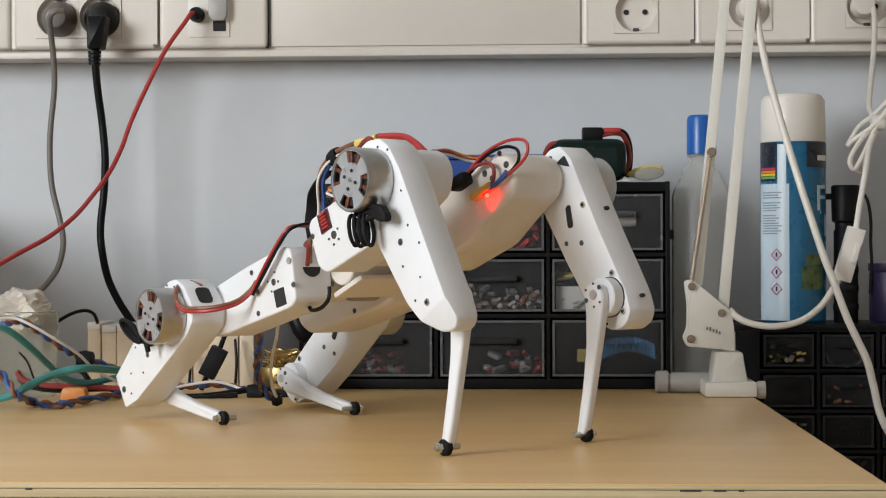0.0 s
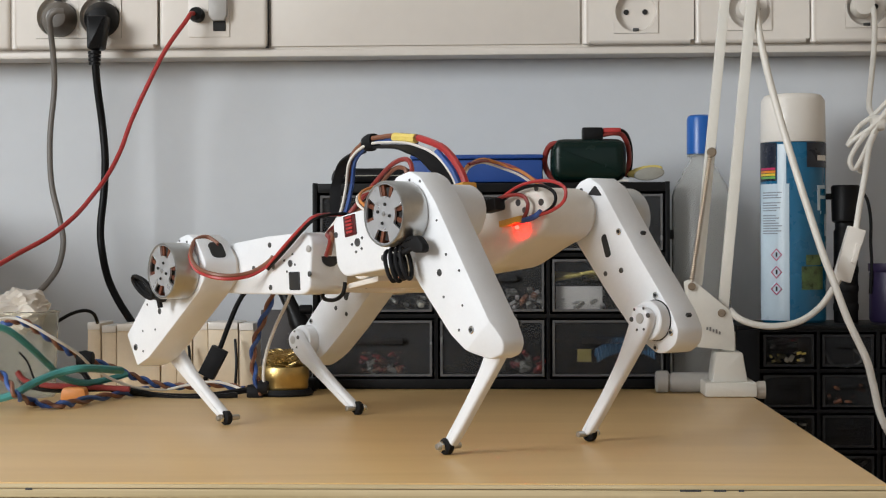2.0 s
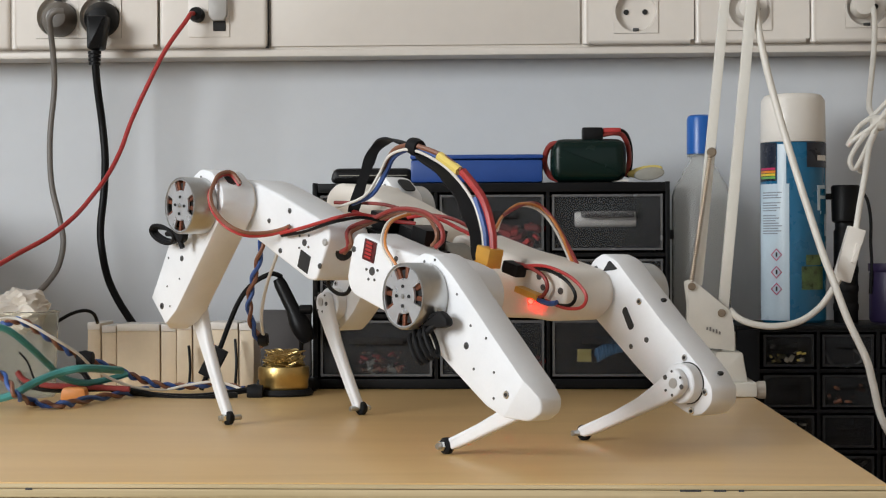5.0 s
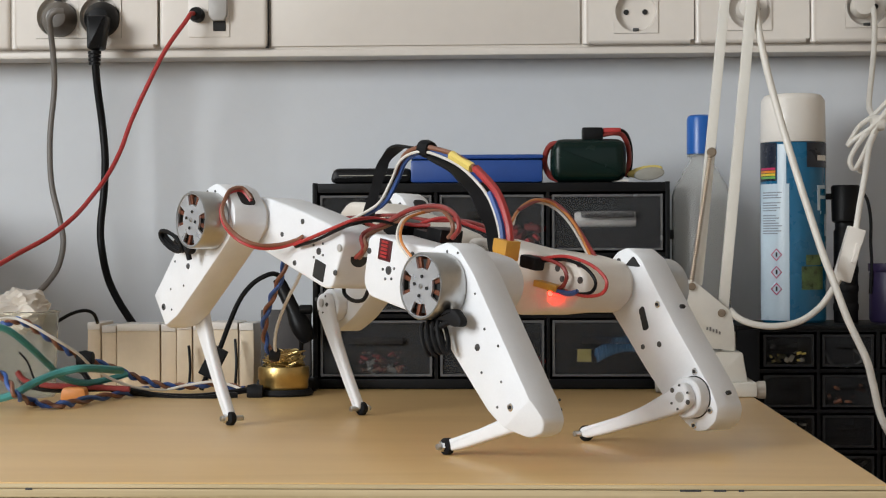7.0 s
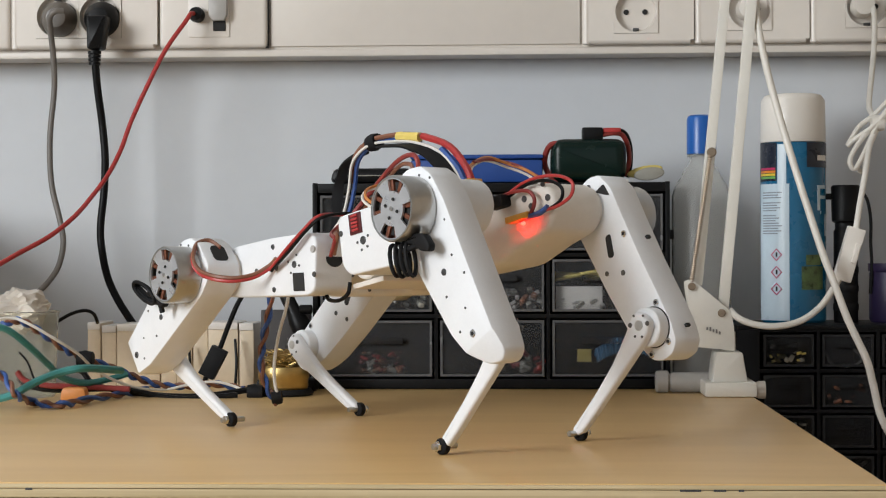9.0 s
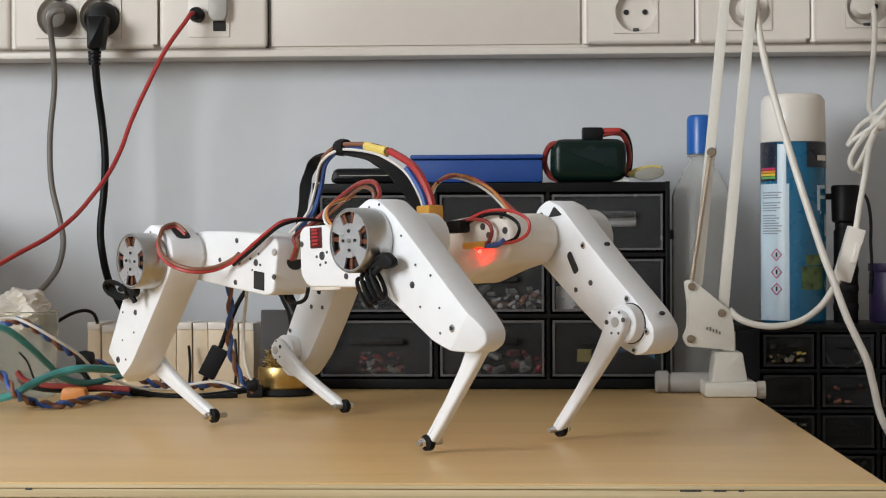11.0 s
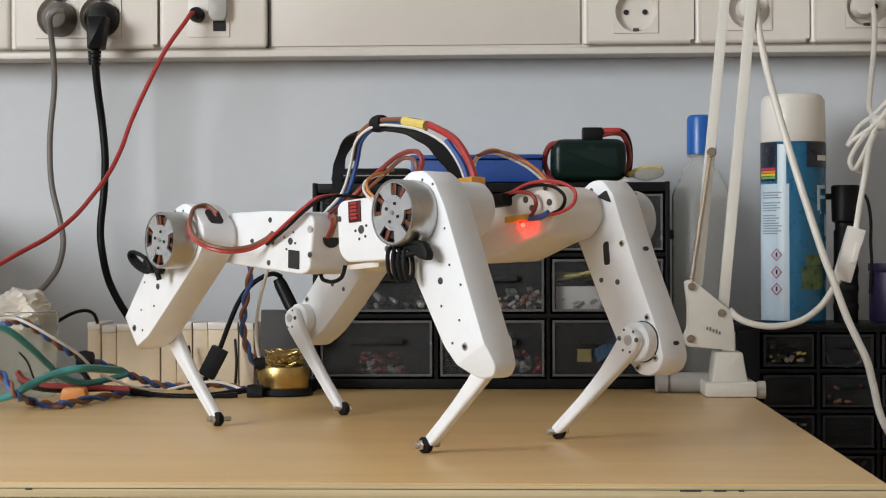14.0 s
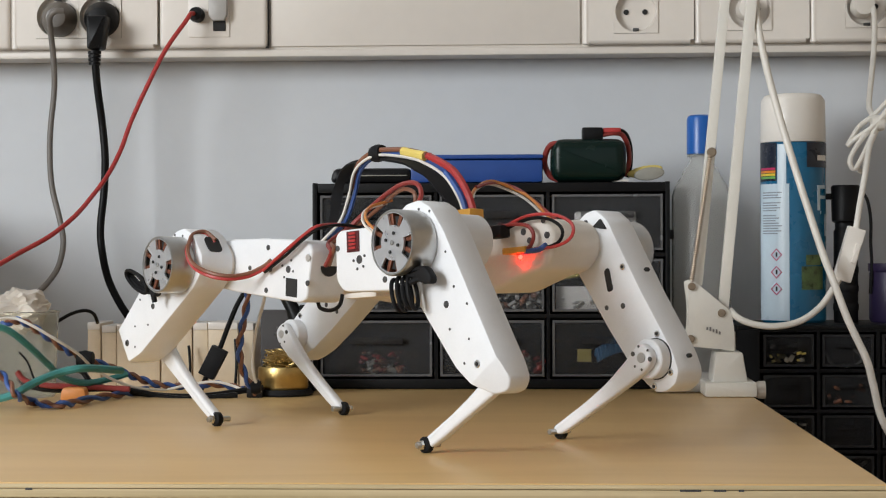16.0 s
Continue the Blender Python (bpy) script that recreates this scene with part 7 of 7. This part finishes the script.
    walk(lower_c, [
        (0.00, pose(0.1487, 0, -0.1017, 0, 31.58, 0)), (0.25, pose(0.1501, 0, -0.1013, 0, 32.42, 0)),
        (0.50, pose(0.1525, 0, -0.1007, 0, 33.52, 0)), (0.75, pose(0.1553, 0, -0.0998, 0, 34.23, 0)),
        (1.00, pose(0.1590, 0, -0.0986, 0, 35.25, 0)), (1.25, pose(0.1639, 0, -0.0967, 0, 37.35, 0)),
        (1.50, pose(0.1696, 0, -0.0941, 0, 39.83, 0)), (1.75, pose(0.1759, 0, -0.0907, 0, 42.67, 0)),
        (2.00, pose(0.1819, 0, -0.0870, 0, 44.57, 0)), (2.25, pose(0.1931, 0, -0.0783, 0, 39.99, 0)),
        (2.50, pose(0.2028, 0, -0.0684, 0, 34.90, 0)), (2.75, pose(0.2086, 0, -0.0610, 0, 36.14, 0)),
        (3.00, pose(0.2141, 0, -0.0526, 0, 37.63, 0)), (3.25, pose(0.2175, 0, -0.0461, 0, 39.68, 0)),
        (3.50, pose(0.2194, 0, -0.0420, 0, 42.38, 0)), (3.75, pose(0.2210, 0, -0.0383, 0, 44.65, 0)),
        (4.00, pose(0.2216, 0, -0.0366, 0, 46.46, 0)), (4.25, pose(0.2216, 0, -0.0366, 0, 47.65, 0)),
        (4.50, pose(0.2217, 0, -0.0365, 0, 48.65, 0)), (4.75, pose(0.2218, 0, -0.0363, 0, 49.52, 0)),
        (5.00, pose(0.2219, 0, -0.0360, 0, 50.29, 0)), (5.25, pose(0.2219, 0, -0.0358, 0, 51.02, 0)),
        (5.50, pose(0.2220, 0, -0.0357, 0, 51.76, 0)), (5.75, pose(0.2219, 0, -0.0360, 0, 52.56, 0)),
        (6.00, pose(0.2216, 0, -0.0366, 0, 53.47, 0)), (6.25, pose(0.2212, 0, -0.0377, 0, 54.52, 0)),
        (6.50, pose(0.2205, 0, -0.0395, 0, 55.77, 0)), (6.75, pose(0.2163, 0, -0.0486, 0, 57.98, 0)),
        (7.00, pose(0.2080, 0, -0.0619, 0, 60.17, 0)), (7.25, pose(0.1979, 0, -0.0737, 0, 61.82, 0)),
        (7.50, pose(0.1860, 0, -0.0841, 0, 62.19, 0)), (7.75, pose(0.1773, 0, -0.0899, 0, 56.35, 0)),
        (8.00, pose(0.1723, 0, -0.0927, 0, 49.91, 0)), (8.25, pose(0.1722, 0, -0.0928, 0, 48.85, 0)),
        (8.50, pose(0.1724, 0, -0.0927, 0, 48.34, 0)), (8.75, pose(0.1721, 0, -0.0928, 0, 48.36, 0)),
        (9.00, pose(0.1718, 0, -0.0929, 0, 48.44, 0)), (9.25, pose(0.1729, 0, -0.0924, 0, 48.23, 0)),
        (9.50, pose(0.1763, 0, -0.0905, 0, 47.84, 0)), (9.75, pose(0.1815, 0, -0.0872, 0, 47.30, 0)),
        (10.00, pose(0.1876, 0, -0.0829, 0, 46.39, 0)), (10.25, pose(0.1938, 0, -0.0777, 0, 44.92, 0)),
        (10.50, pose(0.1995, 0, -0.0721, 0, 42.92, 0)), (10.75, pose(0.2046, 0, -0.0663, 0, 40.61, 0)),
        (11.00, pose(0.2090, 0, -0.0605, 0, 38.34, 0)), (11.25, pose(0.2129, 0, -0.0546, 0, 36.52, 0)),
        (11.50, pose(0.2163, 0, -0.0486, 0, 35.54, 0)), (11.75, pose(0.2209, 0, -0.0385, 0, 38.87, 0)),
        (12.00, pose(0.2203, 0, -0.0399, 0, 46.83, 0)), (12.25, pose(0.2102, 0, -0.0588, 0, 58.69, 0)),
        (12.50, pose(0.1997, 0, -0.0718, 0, 65.72, 0)), (12.75, pose(0.1916, 0, -0.0796, 0, 61.17, 0)),
        (13.00, pose(0.1820, 0, -0.0869, 0, 56.11, 0)), (13.25, pose(0.1794, 0, -0.0886, 0, 56.04, 0)),
        (13.50, pose(0.1768, 0, -0.0902, 0, 55.74, 0)), (13.75, pose(0.1744, 0, -0.0916, 0, 52.25, 0)),
        (14.00, pose(0.1725, 0, -0.0926, 0, 49.27, 0)), (14.25, pose(0.1780, 0, -0.0894, 0, 54.89, 0)),
        (14.50, pose(0.1824, 0, -0.0866, 0, 60.42, 0)), (14.75, pose(0.1825, 0, -0.0866, 0, 60.47, 0)),
        (15.00, pose(0.1825, 0, -0.0865, 0, 60.42, 0)), (15.25, pose(0.1824, 0, -0.0866, 0, 60.48, 0)),
        (15.50, pose(0.1824, 0, -0.0866, 0, 60.50, 0)), (15.75, pose(0.1849, 0, -0.0849, 0, 59.01, 0)),
        (16.00, pose(0.1872, 0, -0.0832, 0, 57.50, 0))])
    walk(upper_d, [
        (0.00, pose(0.1235, 0, 0, 0, -14.21, 0)), (0.25, pose(0.1235, 0, 0, 0, -14.73, 0)),
        (0.50, pose(0.1235, 0, 0, 0, -15.93, 0)), (0.75, pose(0.1235, 0, 0, 0, -17.62, 0)),
        (1.00, pose(0.1235, 0, 0, 0, -19.89, 0)), (1.25, pose(0.1235, 0, 0, 0, -23.09, 0)),
        (1.50, pose(0.1235, 0, 0, 0, -27.00, 0)), (1.75, pose(0.1235, 0, 0, 0, -31.40, 0)),
        (2.00, pose(0.1235, 0, 0, 0, -35.65, 0)), (2.25, pose(0.1235, 0, 0, 0, -43.02, 0)),
        (2.50, pose(0.1235, 0, 0, 0, -49.94, 0)), (2.75, pose(0.1235, 0, 0, 0, -54.40, 0)),
        (3.00, pose(0.1235, 0, 0, 0, -59.20, 0)), (3.25, pose(0.1235, 0, 0, 0, -63.42, 0)),
        (3.50, pose(0.1235, 0, 0, 0, -66.15, 0)), (3.75, pose(0.1235, 0, 0, 0, -68.42, 0)),
        (4.00, pose(0.1235, 0, 0, 0, -69.48, 0)), (4.25, pose(0.1235, 0, 0, 0, -69.47, 0)),
        (4.50, pose(0.1235, 0, 0, 0, -69.61, 0)), (4.75, pose(0.1235, 0, 0, 0, -69.87, 0)),
        (5.00, pose(0.1235, 0, 0, 0, -70.17, 0)), (5.25, pose(0.1235, 0, 0, 0, -70.45, 0)),
        (5.50, pose(0.1235, 0, 0, 0, -70.64, 0)), (5.75, pose(0.1235, 0, 0, 0, -70.66, 0)),
        (6.00, pose(0.1235, 0, 0, 0, -70.45, 0)), (6.25, pose(0.1235, 0, 0, 0, -69.92, 0)),
        (6.50, pose(0.1235, 0, 0, 0, -68.98, 0)), (6.75, pose(0.1235, 0, 0, 0, -63.55, 0)),
        (7.00, pose(0.1235, 0, 0, 0, -54.91, 0)), (7.25, pose(0.1235, 0, 0, 0, -46.42, 0)),
        (7.50, pose(0.1235, 0, 0, 0, -37.82, 0)), (7.75, pose(0.1235, 0, 0, 0, -32.29, 0)),
        (8.00, pose(0.1235, 0, 0, 0, -29.16, 0)), (8.25, pose(0.1235, 0, 0, 0, -28.92, 0)),
        (8.50, pose(0.1235, 0, 0, 0, -28.91, 0)), (8.75, pose(0.1235, 0, 0, 0, -28.69, 0)),
        (9.00, pose(0.1235, 0, 0, 0, -28.50, 0)), (9.25, pose(0.1235, 0, 0, 0, -29.05, 0)),
        (9.50, pose(0.1235, 0, 0, 0, -30.87, 0)), (9.75, pose(0.1235, 0, 0, 0, -33.81, 0)),
        (10.00, pose(0.1235, 0, 0, 0, -37.44, 0)), (10.25, pose(0.1235, 0, 0, 0, -41.36, 0)),
        (10.50, pose(0.1235, 0, 0, 0, -45.28, 0)), (10.75, pose(0.1235, 0, 0, 0, -49.05, 0)),
        (11.00, pose(0.1235, 0, 0, 0, -52.69, 0)), (11.25, pose(0.1235, 0, 0, 0, -56.30, 0)),
        (11.50, pose(0.1235, 0, 0, 0, -59.94, 0)), (11.75, pose(0.1235, 0, 0, 0, -66.46, 0)),
        (12.00, pose(0.1235, 0, 0, 0, -66.31, 0)), (12.25, pose(0.1235, 0, 0, 0, -54.98, 0)),
        (12.50, pose(0.1235, 0, 0, 0, -46.04, 0)), (12.75, pose(0.1235, 0, 0, 0, -40.18, 0)),
        (13.00, pose(0.1235, 0, 0, 0, -33.87, 0)), (13.25, pose(0.1235, 0, 0, 0, -32.56, 0)),
        (13.50, pose(0.1235, 0, 0, 0, -31.27, 0)), (13.75, pose(0.1235, 0, 0, 0, -29.22, 0)),
        (14.00, pose(0.1235, 0, 0, 0, -27.50, 0)), (14.25, pose(0.1235, 0, 0, 0, -31.44, 0)),
        (14.50, pose(0.1235, 0, 0, 0, -34.91, 0)), (14.75, pose(0.1235, 0, 0, 0, -35.15, 0)),
        (15.00, pose(0.1235, 0, 0, 0, -35.29, 0)), (15.25, pose(0.1235, 0, 0, 0, -35.21, 0)),
        (15.50, pose(0.1235, 0, 0, 0, -35.15, 0)), (15.75, pose(0.1235, 0, 0, 0, -36.70, 0)),
        (16.00, pose(0.1235, 0, 0, 0, -38.21, 0))])
    walk(lower_d, [
        (0.00, pose(0.1492, 0, -0.1016, 0, 31.15, 0)), (0.25, pose(0.1501, 0, -0.1013, 0, 31.64, 0)),
        (0.50, pose(0.1522, 0, -0.1008, 0, 32.41, 0)), (0.75, pose(0.1552, 0, -0.0999, 0, 33.24, 0)),
        (1.00, pose(0.1591, 0, -0.0985, 0, 34.37, 0)), (1.25, pose(0.1646, 0, -0.0964, 0, 36.13, 0)),
        (1.50, pose(0.1710, 0, -0.0934, 0, 38.18, 0)), (1.75, pose(0.1780, 0, -0.0894, 0, 40.96, 0)),
        (2.00, pose(0.1845, 0, -0.0851, 0, 42.81, 0)), (2.25, pose(0.1949, 0, -0.0766, 0, 37.80, 0)),
        (2.50, pose(0.2037, 0, -0.0674, 0, 32.61, 0)), (2.75, pose(0.2087, 0, -0.0610, 0, 35.07, 0)),
        (3.00, pose(0.2135, 0, -0.0537, 0, 37.65, 0)), (3.25, pose(0.2172, 0, -0.0469, 0, 39.99, 0)),
        (3.50, pose(0.2193, 0, -0.0424, 0, 43.05, 0)), (3.75, pose(0.2209, 0, -0.0385, 0, 45.44, 0)),
        (4.00, pose(0.2216, 0, -0.0367, 0, 47.26, 0)), (4.25, pose(0.2216, 0, -0.0368, 0, 48.44, 0)),
        (4.50, pose(0.2217, 0, -0.0365, 0, 49.38, 0)), (4.75, pose(0.2218, 0, -0.0361, 0, 50.15, 0)),
        (5.00, pose(0.2220, 0, -0.0356, 0, 50.79, 0)), (5.25, pose(0.2222, 0, -0.0351, 0, 51.38, 0)),
        (5.50, pose(0.2223, 0, -0.0347, 0, 51.96, 0)), (5.75, pose(0.2223, 0, -0.0347, 0, 52.62, 0)),
        (6.00, pose(0.2222, 0, -0.0351, 0, 53.40, 0)), (6.25, pose(0.2219, 0, -0.0360, 0, 54.37, 0)),
        (6.50, pose(0.2213, 0, -0.0376, 0, 55.60, 0)), (6.75, pose(0.2173, 0, -0.0467, 0, 58.30, 0)),
        (7.00, pose(0.2092, 0, -0.0602, 0, 61.29, 0)), (7.25, pose(0.1994, 0, -0.0722, 0, 63.32, 0)),
        (7.50, pose(0.1877, 0, -0.0828, 0, 63.91, 0)), (7.75, pose(0.1794, 0, -0.0886, 0, 57.65, 0)),
        (8.00, pose(0.1745, 0, -0.0915, 0, 50.64, 0)), (8.25, pose(0.1741, 0, -0.0917, 0, 49.52, 0)),
        (8.50, pose(0.1741, 0, -0.0917, 0, 49.00, 0)), (8.75, pose(0.1738, 0, -0.0919, 0, 48.97, 0)),
        (9.00, pose(0.1735, 0, -0.0921, 0, 49.00, 0)), (9.25, pose(0.1743, 0, -0.0916, 0, 48.74, 0)),
        (9.50, pose(0.1772, 0, -0.0899, 0, 48.36, 0)), (9.75, pose(0.1818, 0, -0.0871, 0, 47.90, 0)),
        (10.00, pose(0.1872, 0, -0.0832, 0, 47.16, 0)), (10.25, pose(0.1927, 0, -0.0786, 0, 45.95, 0)),
        (10.50, pose(0.1979, 0, -0.0737, 0, 44.27, 0)), (10.75, pose(0.2026, 0, -0.0687, 0, 42.29, 0)),
        (11.00, pose(0.2068, 0, -0.0635, 0, 40.33, 0)), (11.25, pose(0.2106, 0, -0.0581, 0, 38.76, 0)),
        (11.50, pose(0.2141, 0, -0.0525, 0, 37.91, 0)), (11.75, pose(0.2195, 0, -0.0419, 0, 41.43, 0)),
        (12.00, pose(0.2194, 0, -0.0421, 0, 49.49, 0)), (12.25, pose(0.2093, 0, -0.0601, 0, 61.47, 0)),
        (12.50, pose(0.1989, 0, -0.0727, 0, 68.61, 0)), (12.75, pose(0.1911, 0, -0.0801, 0, 63.33, 0)),
        (13.00, pose(0.1818, 0, -0.0870, 0, 57.46, 0)), (13.25, pose(0.1799, 0, -0.0883, 0, 57.60, 0)),
        (13.50, pose(0.1779, 0, -0.0896, 0, 57.59, 0)), (13.75, pose(0.1746, 0, -0.0914, 0, 54.10, 0)),
        (14.00, pose(0.1718, 0, -0.0929, 0, 51.11, 0)), (14.25, pose(0.1781, 0, -0.0894, 0, 56.73, 0)),
        (14.50, pose(0.1834, 0, -0.0859, 0, 62.26, 0)), (14.75, pose(0.1838, 0, -0.0857, 0, 62.40, 0)),
        (15.00, pose(0.1840, 0, -0.0855, 0, 62.41, 0)), (15.25, pose(0.1839, 0, -0.0856, 0, 62.48, 0)),
        (15.50, pose(0.1838, 0, -0.0857, 0, 62.54, 0)), (15.75, pose(0.1861, 0, -0.0840, 0, 61.01, 0)),
        (16.00, pose(0.1883, 0, -0.0823, 0, 59.45, 0))])
    walk(hanging_cable, [
        (0.00, pose(-0.2165, 1.4200, 0.8153, 38.78, -7.28, 0)), (0.50, pose(-0.2154, 1.4200, 0.8162, 35.07, -4.08, 0)),
        (1.00, pose(-0.2140, 1.4200, 0.8202, 29.82, -0.88, 0)), (1.50, pose(-0.2110, 1.4200, 0.8303, 15.01, 2.32, 0)),
        (2.00, pose(-0.2073, 1.4200, 0.8444, 0.00, 5.52, 0)), (2.50, pose(-0.2281, 1.4200, 0.8435, 0.00, 3.13, 0)),
        (3.00, pose(-0.2315, 1.4200, 0.8578, 0.00, 0.75, 0)), (3.50, pose(-0.2266, 1.4200, 0.8711, 0.00, -1.63, 0)),
        (4.00, pose(-0.2241, 1.4200, 0.8763, 4.70, -4.01, 0)), (4.50, pose(-0.2199, 1.4200, 0.8785, 10.17, -1.96, 0)),
        (5.00, pose(-0.2163, 1.4200, 0.8802, 13.61, 0.10, 0)), (5.50, pose(-0.2130, 1.4200, 0.8814, 16.35, 2.16, 0)),
        (6.00, pose(-0.2095, 1.4200, 0.8816, 18.70, 4.22, 0)), (6.50, pose(-0.2055, 1.4200, 0.8810, 20.79, 6.28, 0)),
        (7.00, pose(-0.1990, 1.4200, 0.8630, 22.70, 8.33, 0)), (7.50, pose(-0.1936, 1.4200, 0.8551, 7.97, 4.01, 0)),
        (8.00, pose(-0.2063, 1.4200, 0.8439, 0.00, -0.31, 0)), (8.50, pose(-0.2085, 1.4200, 0.8387, 0.00, -2.52, 0)),
        (9.00, pose(-0.2087, 1.4200, 0.8361, 0.00, -4.73, 0)), (9.50, pose(-0.2124, 1.4200, 0.8348, 0.00, -6.93, 0)),
        (10.00, pose(-0.2210, 1.4200, 0.8358, 0.00, -9.14, 0)), (10.50, pose(-0.2314, 1.4200, 0.8387, 0.00, -11.35, 0)),
        (11.00, pose(-0.2405, 1.4200, 0.8436, 5.63, -13.55, 0)), (11.50, pose(-0.2453, 1.4200, 0.8499, 10.04, -15.76, 0)),
        (12.00, pose(-0.2273, 1.4200, 0.8774, 14.49, -5.25, 0)), (12.50, pose(-0.2058, 1.4200, 0.8631, 17.88, 5.26, 0)),
        (13.00, pose(-0.2256, 1.4200, 0.8499, 0.00, -7.05, 0)), (13.50, pose(-0.2225, 1.4200, 0.8527, 0.00, -6.56, 0)),
        (14.00, pose(-0.2244, 1.4200, 0.8637, 0.00, -6.06, 0)), (14.50, pose(-0.2224, 1.4200, 0.8423, 0.00, -5.57, 0)),
        (15.00, pose(-0.2222, 1.4200, 0.8417, 0.00, -5.07, 0)), (15.50, pose(-0.2221, 1.4200, 0.8416, 3.94, -4.58, 0)),
        (16.00, pose(-0.2270, 1.4200, 0.8417, 11.70, -4.09, 0))])


motions()
